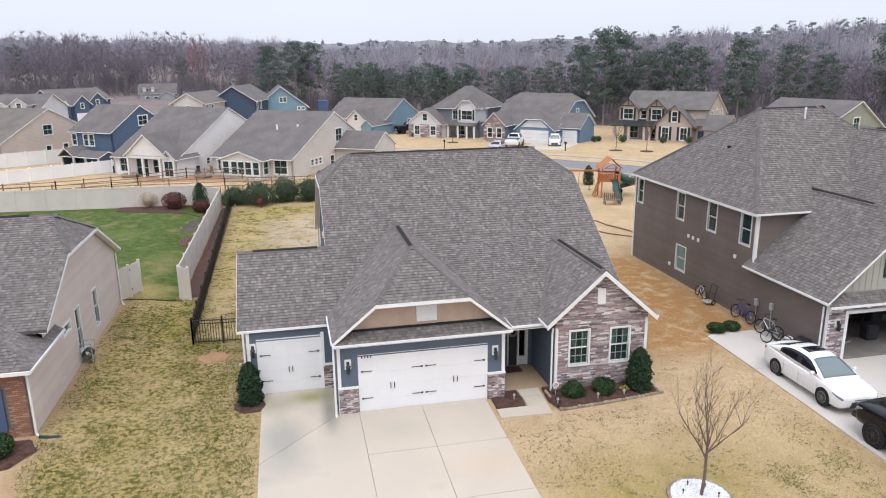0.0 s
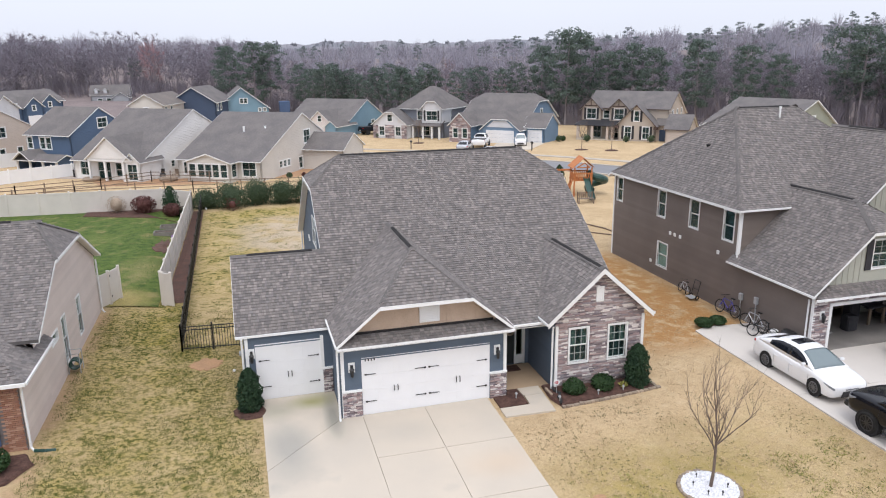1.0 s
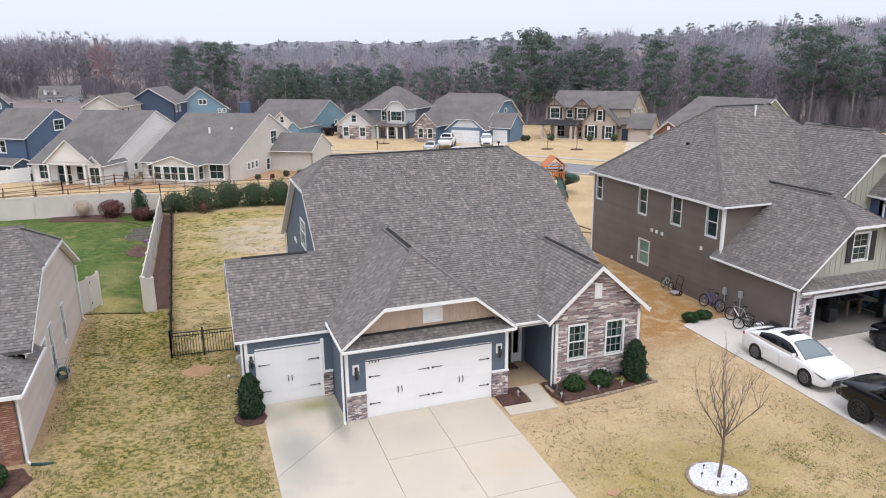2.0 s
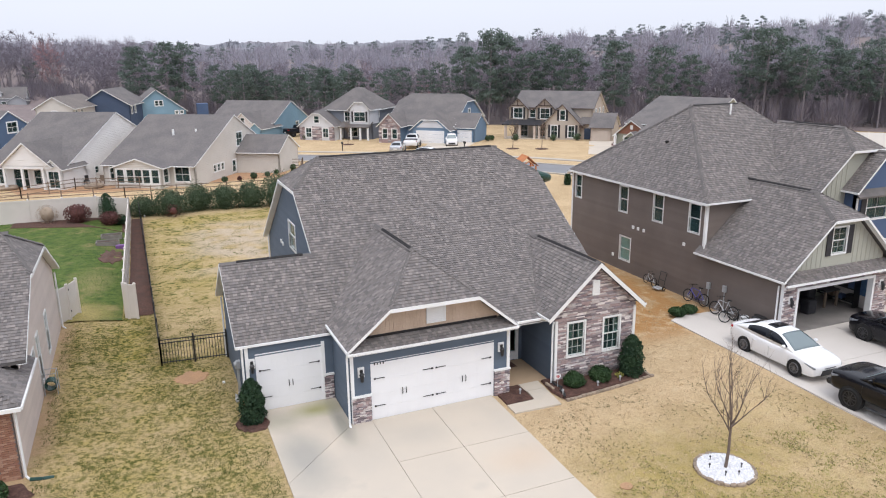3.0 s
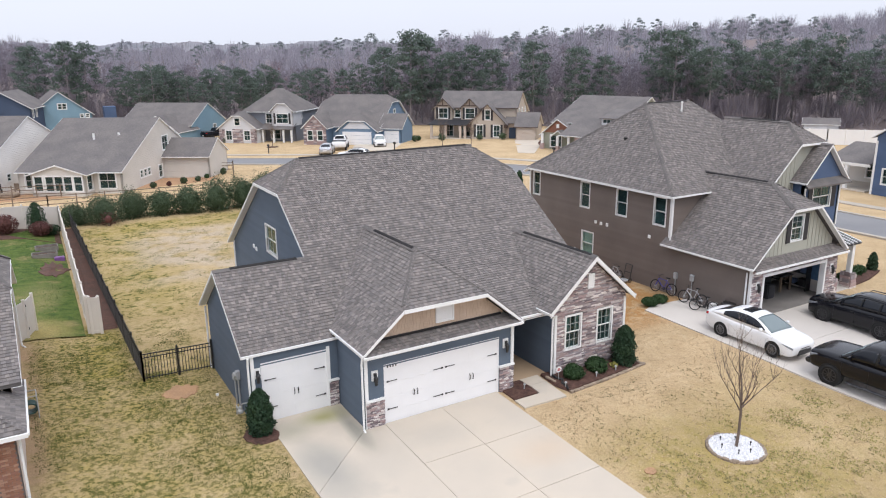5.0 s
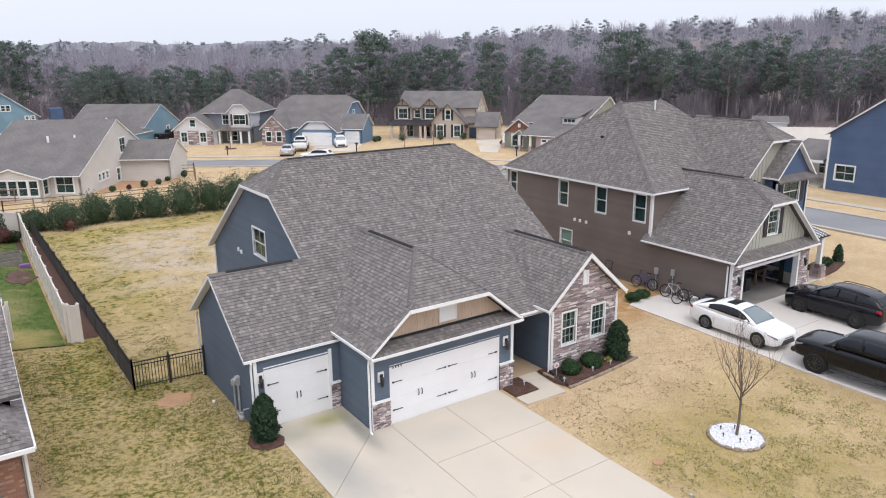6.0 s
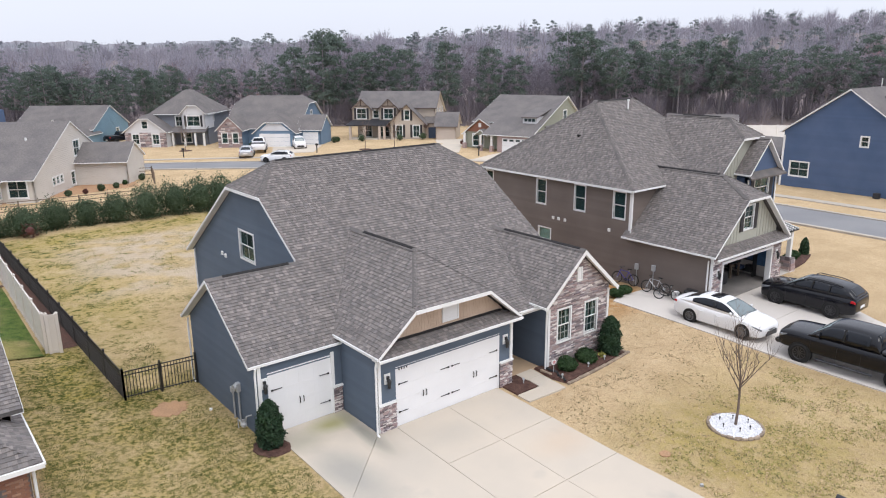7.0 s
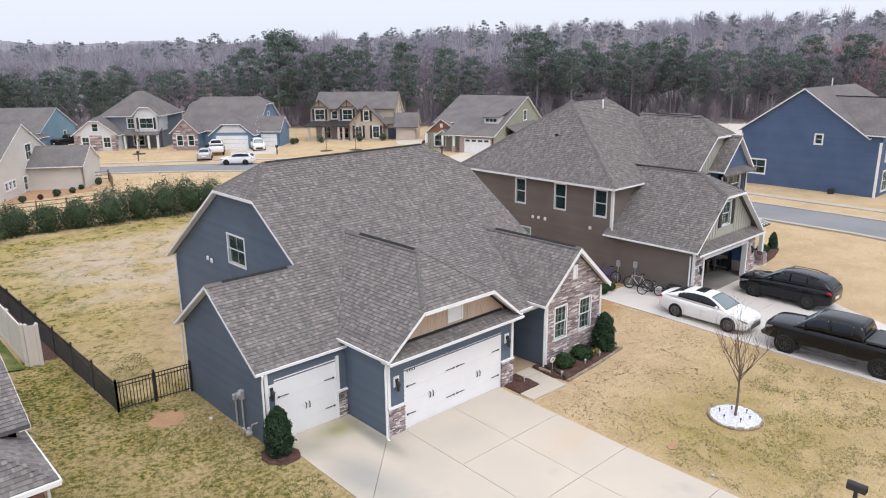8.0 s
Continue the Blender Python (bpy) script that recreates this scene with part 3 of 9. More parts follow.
    pts += [(vr + clip / s1, zc), (vr - clip / s0, zc)] if clip else [(vr, zr - under)]
    return pts + [(v0, t0)]


def block(parent, axis, u0, u1, v0, v1, base, vr, zr, s0, s1=None, clip0=0.0, clip1=0.0, over=0.3, wm=None, faces="SNWE", openings=None,
          boards=None, near=False, thick=0.2, roofed=True, mats=None, u_over=None, board_faces=None, **roofing):
    """Walls under a pitched roof, with windows in real openings. openings: face -> list of (a0, z0, a1, z1, options or None)."""
    s1 = s0 if s1 is None else s1
    openings, mats = openings or {}, mats or {}
    ends = dict(zip("uvUV", "WSEN" if axis == "x" else "SWNE"))
    spec = {ends["u"]: ("u", u0), ends["U"]: ("U", u1), ends["v"]: ("v", v0), ends["V"]: ("V", v1)}
    for face in faces:
        kind, at = spec[face]
        side = Side(at, face)
        if kind in "uU":
            outline = gable_outline(v0, v1, base, vr, zr, s0, s1, clip0 if kind == "u" else clip1)
        else:
            top = zr - (s0 * (vr - v0) if kind == "v" else s1 * (v1 - vr)) - 0.15
            outline = [(u0, base), (u1, base), (u1, top), (u0, top)]
        holes = openings.get(face, [])
        m = mats.get(face, wm)
        w = wall(parent, side, outline, [q[:4] for q in holes], m, thick)
        if boards and (board_faces is None or face in board_faces):
            lap_boards(w, side, outline, [q[:4] for q in holes], m, boards, base)
        for q in holes:
            if q[4] is not None:
                window(parent, side, *q[:4], near=near, **q[4])
    if roofed:
        uo = over if u_over is None else u_over
        uo = uo if isinstance(uo, tuple) else (uo, uo)
        return roof(parent, axis, u0 - uo[0], u1 + uo[1], v0 - over, v1 + over, vr, zr, s0, s1, clip0, clip1, **roofing)


def tri_mesh(name, tris, material):
    """A mesh from loose triangles, shape (n, 3, 3)."""
    tris = np.asarray(tris, dtype=np.float32)
    n = len(tris)
    me = bpy.data.meshes.new(name)
    me.vertices.add(3 * n)
    me.loops.add(3 * n)
    me.polygons.add(n)
    me.vertices.foreach_set("co", tris.ravel())
    me.loops.foreach_set("vertex_index", np.arange(3 * n, dtype=np.int32))
    me.polygons.foreach_set("loop_start", np.arange(0, 3 * n, 3, dtype=np.int32))
    me.update(calc_edges=True)
    me.materials.append(material)
    return me


def leaves(rng, points, outward, size, flat=0.5, wide=0.5):
    """Leaf-shaped kites about points, tipped roughly outward. Two triangles each, joined into one leaf."""
    n = len(points)
    d = rng.normal(size=(n, 3))
    nrm = outward + flat * d
    nrm /= np.linalg.norm(nrm, axis=1)[:, None] + 1e-9
    t = np.cross(nrm, rng.normal(size=(n, 3)))
    t /= np.linalg.norm(t, axis=1)[:, None] + 1e-9
    b = np.cross(nrm, t)
    s = size * rng.uniform(0.6, 1.4, (n, 1))
    p0, p1, p2, p3 = points - t * s, points + b * s * wide, points + t * s, points - b * s * wide
    return np.stack([np.stack([p0, p1, p2], 1), np.stack([p0, p2, p3], 1)], 1).reshape(-1, 3, 3)


def shrub_mesh(seed, rx, rz, count, size, material, cone=False, lumps=9, name="foliage", ragged=0.16, taper=0.0):
    """A clipped or loose shrub: leaves over a lumpy body with depth and gaps."""
    rng = np.random.default_rng(seed)
    d = rng.normal(size=(count, 3))
    d /= np.linalg.norm(d, axis=1)[:, None]
    c = rng.normal(size=(lumps, 3))
    c /= np.linalg.norm(c, axis=1)[:, None]
    bump = 1 + ragged * np.max(np.clip(d @ c.T, 0, 1) ** 4 * rng.uniform(0.3, 1, lumps), axis=1) - 0.06
    r = bump * (1 - 0.35 * rng.random(count) ** 2.2) * (1 + 1.2 * max(ragged - 0.16, 0) * rng.random(count) ** 5)
    if cone:
        hgt = rng.random(count) ** 1.05
        ang = rng.uniform(0, math.tau, count)
        rad = rx * np.clip((1 - hgt ** 3.4) ** 0.6, 0.02, 1) * np.clip(0.82 + 1.4 * hgt, 0, 1) * (0.8 + 0.32 * np.sin(hgt * 9 + ang * 2.3) ** 2 * rng.random(count)) * (r / 0.98)
        p = np.stack([rad * np.cos(ang), rad * np.sin(ang), hgt * rz], 1)
        d = np.stack([np.cos(ang), np.sin(ang), np.full(count, 0.45)], 1)
    else:
        p = d * r[:, None] * np.array([rx, rx, rz / 2]) + np.array([0, 0, rz / 2])
        p[:, 2] = np.maximum(p[:, 2], 0.03)
        p[:, :2] *= (1 + 0.5 * taper - taper * np.clip(p[:, 2] / rz, 0, 1.1))[:, None]
    return tri_mesh(name, leaves(rng, p, d, size, 0.7), material)


def smooth(a, b, x):
    t = min(1.0, max(0.0, (x - a) / (b - a)))
    return t * t * (3 - 2 * t)

# ---- ground ----
def land(x, y):
    """Height of the ground."""
    z = 0.18 * smooth(17, 25, y) * (1 - smooth(60, 95, y)) - 0.75 * smooth(85, 122, y) - 0.3 * smooth(44, 62, x) * (1 - smooth(60, 90, y))
    # the beige neighbour's lot stands a little higher
    z += 0.36 * (1 - smooth(-8.9, -5.4, x)) * smooth(8, 20, y) * (1 - smooth(66, 80, y))
    r = math.hypot(x - 10, y)
    az = math.degrees(math.atan2(x, max(y, 1.0)))
    z += smooth(170, 420, r) * (7.0 + 11.5 * smooth(14, 52, az) + 3.5 * (1 - smooth(-10, 2, az)) + 1.5 * math.sin(az * 0.11))
    return z


def graded(points):
    return [points[0] + (points[1] - points[0]) * i / points[2] for i in range(points[2])]


gx = sorted(set(graded((-1500, -200, 14)) + graded((-200, -40, 18)) + graded((-40, 80, 90)) + graded((80, 260, 26)) + graded((260, 1500, 14)) + [1500]))
gy = sorted(set(graded((-1500, -60, 12)) + graded((-60, 10, 14)) + graded((10, 110, 80)) + graded((110, 300, 26)) + graded((300, 1600, 14)) + [1600]))
bm = bmesh.new()
grid = [[bm.verts.new((x, y, land(x, y) - 0.02 + 0.035 * noise.noise((x * 0.4, y * 0.4, 0)) * (abs(x) < 80))) for x in gx] for y in gy]
for j in range(len(gy) - 1):
    for i in range(len(gx) - 1):
        bm.faces.new((grid[j][i], grid[j][i + 1], grid[j + 1][i + 1], grid[j + 1][i]))


def lawn_material():
    """Dormant grass: straw with green returning in patches, and bare worn soil."""
    m = bpy.data.materials.new("dormant_lawn")
    m.use_nodes = True
    n, l = m.node_tree.nodes, m.node_tree.links
    p = n["Principled BSDF"]
    p.inputs["Roughness"].default_value, p.inputs["Specular IOR Level"].default_value = 0.95, 0.1
    geo, sep = n.new("ShaderNodeNewGeometry"), n.new("ShaderNodeSeparateXYZ")
    l.new(geo.outputs["Position"], sep.inputs[0])

    def tex(s, d=4.0, rough=0.55):
        t = n.new("ShaderNodeTexNoise")
        t.inputs["Scale"].default_value, t.inputs["Detail"].default_value, t.inputs["Roughness"].default_value = s, d, rough
        l.new(geo.outputs["Position"], t.inputs["Vector"])
        return t.outputs["Fac"]

    def ramp(v, a, b, lo=0.0, hi=1.0):
        r = n.new("ShaderNodeMapRange")
        r.interpolation_type = "SMOOTHSTEP"
        r.inputs[1].default_value, r.inputs[2].default_value, r.inputs[3].default_value, r.inputs[4].default_value = a, b, lo, hi
        l.new(v, r.inputs[0])
        return r.outputs[0]

    def calc(op, a, b):
        x = n.new("ShaderNodeMath")
        x.operation = op
        for i, v in enumerate((a, b)):
            if isinstance(v, (int, float)):
                x.inputs[i].default_value = v
            else:
                l.new(v, x.inputs[i])
        return x.outputs[0]

    def mix(f, a, b):
        x = n.new("ShaderNodeMix")
        x.data_type = "RGBA"
        for sock, v in (("Factor", f), ("A", a), ("B", b)):
            if isinstance(v, tuple):
                x.inputs[sock].default_value = (*v, 1)
            elif isinstance(v, (int, float)):
                x.inputs[sock].default_value = v
            else:
                l.new(v, x.inputs[sock])
        return x.outputs["Result"]

    def inside(x0, x1, y0, y1, soft_edge):
        f = calc("MULTIPLY", ramp(sep.outputs["X"], x0 - soft_edge, x0 + soft_edge), ramp(sep.outputs["X"], x1 - soft_edge, x1 + soft_edge, 1, 0))
        g = calc("MULTIPLY", ramp(sep.outputs["Y"], y0 - soft_edge, y0 + soft_edge), ramp(sep.outputs["Y"], y1 - soft_edge, y1 + soft_edge, 1, 0))
        return calc("MULTIPLY", f, g)

    straw = mix(ramp(tex(0.35), 0.35, 0.65), STRAW[0], STRAW[1])
    straw = mix(ramp(tex(9, 5), 0.45, 0.75), straw, STRAW[2])
    straw = mix(ramp(tex(2.2, 5, 0.65), 0.5, 0.75, 0, 0.55), straw, STRAW[6])
    # how far the green has come back, lawn by lawn
    left = calc("ADD", inside(-9.0, -1.5, 5, 33.4, 0.7), inside(-9.0, -5.0, 33.4, 40.4, 0.6))
    left = calc("MULTIPLY", left, ramp(sep.outputs["X"], -4.2, -1.6, 1.0, 0.7))
    corner = inside(-8.0, -4.0, 31, 40.0, 1.5)
    back = inside(-5, 16, 41, 66, 3)
    hedge_strip = inside(-5, 16, 60.5, 64.5, 0.8)
    near_fence = inside(-6, -1.0, 33, 62, 1.4)
    front = inside(7.0, 19, 4, 20.5, 2.0)
    foot = inside(7.5, 13.5, 13.5, 19, 1.5)
    patch = ramp(tex(0.55, 5, 0.6), 0.36, 0.62)
    mottle = ramp(tex(2.6, 5, 0.65), 0.36, 0.64)
    veil = calc("ADD", calc("MULTIPLY", left, 0.85), calc("MULTIPLY", back, 0.46))
    veil = calc("ADD", veil, calc("ADD", calc("MULTIPLY", hedge_strip, 0.55), calc("MULTIPLY", near_fence, 0.5)))
    veil = calc("ADD", veil, calc("MULTIPLY", calc("ADD", front, foot), 0.42))
    veil = calc("MULTIPLY", veil, calc("ADD", calc("MULTIPLY", patch, 0.3), calc("ADD", calc("MULTIPLY", mottle, 0.4), 0.35)))
    olive = mix(ramp(tex(1.3), 0.35, 0.65), GREENS[0], GREENS[1])
    n_veil = n.new("ShaderNodeClamp")
    l.new(veil, n_veil.inputs[0])
    col = mix(n_veil.outputs[0], straw, olive)
    # small dark clumps of fresh grass
    clump = ramp(tex(6.0, 6, 0.66), 0.44, 0.58)
    fleck = ramp(tex(8.5, 4, 0.6), 0.57, 0.66)
    dark = calc("MULTIPLY", calc("ADD", calc("MULTIPLY", left, 1.0), calc("MULTIPLY", corner, 0.3)), clump)
    dark = calc("MULTIPLY", dark, calc("ADD", calc("MULTIPLY", mottle, 0.45), calc("ADD", calc("MULTIPLY", patch, 0.25), 0.3)))
    dark = calc("ADD", dark, calc("MULTIPLY", calc("MULTIPLY", calc("ADD", front, calc("MULTIPLY", foot, 0.6)), 0.42), calc("MULTIPLY", fleck, patch)))
    dark = calc("ADD", dark, calc("MULTIPLY", calc("MULTIPLY", calc("ADD", calc("ADD", back, near_fence), hedge_strip), 0.75), calc("MULTIPLY", ramp(tex(2.6, 6, 0.7), 0.5, 0.62), calc("ADD", calc("MULTIPLY", patch, 0.7), 0.2))))
    n_dark = n.new("ShaderNodeClamp")
    l.new(dark, n_dark.inputs[0])
    col = mix(n_dark.outputs[0], col, GREENS[2])
    worn = calc("MULTIPLY", inside(-2.0, 13, 46, 60, 2), ramp(tex(0.4, 5), 0.38, 0.58))
    col = mix(calc("MULTIPLY", worn, 0.8), col, STRAW[3])
    side_yard = calc("MULTIPLY", inside(14.2, 21.6, 26.5, 42, 1.3), ramp(tex(1.3, 6, 0.65), 0.3, 0.55))
    col = mix(calc("MULTIPLY", side_yard, 0.92), col, STRAW[4])
    # bare soil under the eaves of the beige house
    drip = calc("MULTIPLY", inside(-9.4, -8.55, 10, 39, 0.3), ramp(tex(1.1), 0.35, 0.6))
    col = mix(calc("MULTIPLY", drip, 0.8), col, STRAW[5])
    blade = tex(45, 3)
    hsv = n.new("ShaderNodeHueSaturation")
    l.new(col, hsv.inputs["Color"])
    l.new(ramp(blade, 0.25, 0.75, 0.78, 1.2), hsv.inputs["Value"])
    l.new(hsv.outputs["Color"], p.inputs["Base Color"])
    b = n.new("ShaderNodeBump")
    b.inputs["Distance"].default_value = 0.03
    l.new(blade, b.inputs["Height"])
    l.new(b.outputs["Normal"], p.inputs["Normal"])
    return m


STRAW = [(0.478, 0.352, 0.208), (0.562, 0.42, 0.257), (0.418, 0.302, 0.178), (0.47, 0.385, 0.295), (0.38, 0.2, 0.075), (0.46, 0.31, 0.19), (0.6, 0.475, 0.31)]
GREENS = [(0.27, 0.222, 0.055), (0.375, 0.292, 0.1), (0.075, 0.085, 0.018)]
LAWN = lawn_material()
single("ground", bm, LAWN, "dormant straw-coloured lawn with green patches", "ground", kind="structure")
GREEN_LAWN = surface("green_lawn", (0.045, 0.085, 0.014), (0.1, 0.14, 0.028), 2.4, 0.95, 0.03, 22, grain=0.5, spots=((0.2, 0.18, 0.07), 0.9, 0.52, 0.7))
stain(GREEN_LAWN, -8.6, 40.2, 2.6, 2.2, (0.33, 0.26, 0.1), 0.8)
stain(GREEN_LAWN, -8.0, 46.5, 1.4, 2.6, (0.2, 0.19, 0.07), 0.7)
stain(GREEN_LAWN, -12.5, 55.0, 3.0, 2.0, (0.13, 0.16, 0.04), 0.6)
# litter colour raised a little to imitate haze over the woods
WOOD_FLOOR = surface("leaf_litter", (0.19, 0.155, 0.15), (0.23, 0.185, 0.178), 0.2, 0.95, 0.05, 8, grain=0.3)


def sheet(name, outline, material, lift, label, category, step=24):
    """A four-cornered piece of ground laid on the land."""
    bm = bmesh.new()
    a, b, c, d = (Vector(p) for p in outline)
    rows = []
    for j in range(step + 1):
        row = []
        for i in range(step + 1):
            q = a.lerp(b, i / step).lerp(d.lerp(c, i / step), j / step)
            row.append(bm.verts.new((q.x, q.y, land(q.x, q.y) + lift)))
        rows.append(row)
    for p, q in zip(rows, rows[1:]):
        for i in range(step):
            bm.faces.new((p[i], p[i + 1], q[i + 1], q[i]))
    bmesh.ops.recalc_face_normals(bm, faces=bm.faces[:])
    return single(name, bm, material, label, category, kind="structure")


sheet("lawn", [(-30, 39.2), (-6.45, 39.2), (-6.15, 65.2), (-30, 66.6)], GREEN_LAWN, 0.03, "bright green backyard lawn", "lawn")


sheet("lawn", [(-60, 78.2), (-33, 87), (-38, 96.5), (-62, 88)], GREEN_LAWN, 0.03, "green lawn between white fences", "lawn")


def ribbon(name, line, w0, w1, material, lift, label, category, thick=0.1):
    """A road or path along a line, from w0 to w1 across it."""
    bm = bmesh.new()
    rows = []
    for i, p in enumerate(line):
        a, b = Vector(line[max(i - 1, 0)]), Vector(line[min(i + 1, len(line) - 1)])
        d = (b - a).normalized()
        s = Vector((-d.y, d.x))
        row = []
        for w in (w0, w1):
            q = Vector(p) + s * w
            for dz in (lift, lift - thick):
                row.append(bm.verts.new((q.x, q.y, land(q.x, q.y) + dz)))
        rows.append(row)
    for r, q in zip(rows, rows[1:]):
        bm.faces.new((r[0], r[2], q[2], q[0]))
        bm.faces.new((r[1], r[0], q[0], q[1]))
        bm.faces.new((r[2], r[3], q[3], q[2]))
    bmesh.ops.recalc_face_normals(bm, faces=bm.faces[:])
    return single(name, bm, material, label, category, kind="structure")


def bend(points, n=8):
    """A smooth line through points."""
    out = []
    pts = [Vector(p) for p in points]
    pts = [2 * pts[0] - pts[1]] + pts + [2 * pts[-1] - pts[-2]]
    for a, b, c, d in zip(pts, pts[1:], pts[2:], pts[3:]):
        for i in range(n):
            t = i / n
            q = 0.5 * (2 * b + (c - a) * t + (2 * a - 5 * b + 4 * c - d) * t * t + (3 * b - a - 3 * c + d) * t ** 3)
            out.append((q.x, q.y))
    return out + [(pts[-2].x, pts[-2].y)]


STREET = bend([(46.2, -60), (46.2, -20), (46.3, 20), (46.4, 40), (44.9, 58), (39.5, 72), (29.2, 85.0), (15.6, 97.4), (0, 111), (-25, 130), (-60, 148)])
ribbon("road", STREET, -2.9, 2.9, ASPHALT, 0.05, "pale grey asphalt street", "road")
for w in (-3.35, 2.9):
    ribbon("kerb", STREET, w, w + 0.4, KERB, 0.12, "concrete kerb along the street", "kerb", 0.2)
ribbon("pavement", STREET, -8.3, -7.1, KERB, 0.06, "pale concrete pavement behind a verge", "pavement")
FRONT = [(-80, 5.5), (-20, 5.5), (20, 5.5), (42, 5.5)]
ribbon("road", FRONT, -3, 3, ASPHALT, 0.05, "pale grey asphalt street", "road")
for w in (-3.45, 3.0):
    ribbon("kerb", FRONT, w, w + 0.4, KERB, 0.12, "concrete kerb along the street", "kerb", 0.2)

# ---- the blue-grey house ----
def near_front(p):
    return 24.0 < p.y < 26.1 and 1.0 < p.x < 2.7


def build_home():
    rng = random.Random(4)
    hm = thing("house", "single-storey blue-grey house with stone gable and white garage doors", "house", 5.5, 33, 0.1, plan=True)
    B = 0.12
    # main body under a ridge that runs across, with clipped ends
    s, vr, zr = 0.69, 34.7, 8.45
    block(hm, "x", 1.6, 13.4, 27.0, 42.2, B, vr, zr, s, 0.68, 1.2, 1.2, wm=BLUEGREY, boards=0.19, board_faces="WS", near=True,
          openings={"W": [(34.5, 4.03, 36.0, 5.3, dict(bars=(2, 1), backing="blind"))], "S": [(8.55, 0.22, 9.35, 2.3, None)]}, roofed=False)
    roof(hm, "x", 1.3, 13.7, 26.68, 42.5, vr, zr, s, 0.68, 1.2, 1.2, hip0=0.78, hip1=0.72, tile=True, rng=rng, vent=(2.95, 11.9), fascia=(False, True), rake_from=30.0)
    # porch roof: a flatter slope between the two gables
    bm = bmesh.new()
    zf = lambda y: zr - s * (vr - y)
    pts = [Vector((5.5, 24.7, 2.93)), Vector((11.4, 24.7, 2.93)), Vector((11.4, 29.7, 5.03)), Vector((5.5, 29.7, 5.03))]
    slab(bm, pts, 0.08)
    pr = part("porch_roof", bm, ROOF_DECK, hm)
    shingled(pr, pts, rng)
    bm = bmesh.new()
    beam(bm, (7.72, 24.66, 2.89), (9.42, 24.66, 2.89), 0.08, 0.085)
    beam(bm, (9.42, 24.66, 2.89), (9.3, 24.2, 2.93), 0.06, 0.07)
    part("gutter", bm, WHITE, pr)
    # single garage wing
    block(hm, "x", -2.05, 1.62, 26.75, 32.75, B, 29.95, zf(29.95), s, 0.71, wm=BLUEGREY, boards=0.19, board_faces="SW", near=True, faces="SNW",
          openings={"S": [(-1.62, B, 0.75, 2.3, None)]}, roofed=False)
    roof(hm, "x", -2.35, 1.3, 26.68, 33.0, 29.95, zf(29.95), s, 0.71, tile=True, rng=rng, rakes=(True, False), vent=(-1.7, 0.95))
    # tabs that bridge the joint between the wing's roof and the main one
    tabs = []
    nrm, up = Vector((0, -s, 1)).normalized(), Vector((0, 1, s)).normalized()
    for k in range(int((29.9 - 26.68) * math.hypot(1, s) / 0.142)):
        x0 = 1.3 - rng.uniform(0.03, 0.22)
        tabs.append((Vector((x0, 26.68, zf(26.68))) + up * 0.142 * k, Vector((1, 0, 0)), up, nrm, rng.uniform(0.24, 0.3), 0.152, 0.012))
    me = shingle_mesh(tabs)
    me.materials.append(SHINGLE)
    ob = new("bridging_shingles", me)
    ob.parent = pr
    tagged(ob, "weathered grey-brown laminated shingles", kind="stuff")
    # double garage gable
    G, gz, gs = 4.42, 5.88, 0.825
    gouts = [(1.24, B), (7.6, B), (7.6, 3.1), (1.24, 3.1)]
    S = Side(24.4, "S")
    w = wall(hm, S, gouts, [(2.05, B, 6.85, 2.27)], BLUEGREY)
    lap_boards(w, S, gouts, [(2.05, B, 6.85, 2.27)], BLUEGREY, 0.19, B)
    for at, face in ((1.24, "W"), (7.6, "E")):
        sd = Side(at, face)
        o = [(24.4, B), (27.2, B), (27.2, 3.08), (24.4, 3.08)]
        w = wall(hm, sd, o, [], BLUEGREY)
        lap_boards(w, sd, o, [], BLUEGREY, 0.19, B)
    roof(hm, "y", 24.05, 30.9, 1.1, 7.74, G, gz, gs, gs, 1.42, 0, hip0=0.62, tile=True, rng=rng, single_if=near_front, rakes=(True, False), vent=(26.5, 29.9), rake=0.13)
    # shake-clad face of that gable, above a shingled skirt
    face = Side(24.62, "S")
    o = gable_outline(1.6, 7.24, 3.12, G, gz, gs, gs, 1.42)
    gw = wall(hm, face, o, [], SHAKE, 0.15, "tan shake cladding", "gable_wall")
    z = 3.12
    while z < 4.3:
        sp, sq = span(o, z + 0.01), span(o, min(z + 0.16, 4.3))
        if sp and sq:
            x = sq[0] + 0.02
            while x < sq[1] - 0.05:
                wd = min(rng.uniform(0.1, 0.2), sq[1] - x)
                bm = bmesh.new()
                face.box(bm, x, z, x + wd - 0.008, z + 0.17, 0.004, 0.02 + rng.uniform(0, 0.008))
                part("shake", bm, SHAKE, gw)
                x += wd
        z += 0.16
    bm = bmesh.new()
    pts = [Vector((1.15, 24.0, 3.06)), Vector((7.7, 24.0, 3.06)), Vector((7.2, 24.66, 3.34)), Vector((1.65, 24.66, 3.34))]
    slab(bm, pts, 0.1)
    sk = part("skirt_roof", bm, ROOF_DECK, hm)
    shingled(sk, pts, rng)
    bm = bmesh.new()
    beam(bm, (1.75, 24.57, 3.36), (7.1, 24.57, 3.36), 0.11, 0.07)
    part("head_flashing", bm, VENT, sk, "black flashing strip")
    bm = bmesh.new()
    beam(bm, (1.08, 23.97, 3.03), (7.76, 23.97, 3.03), 0.07, 0.075)
    part("gutter", bm, WHITE, sk)
    bm = bmesh.new()
    box(bm, 1.12, 24.0, 2.94, 7.72, 24.5, 2.97)
    part("soffit", bm, WHITE, sk)
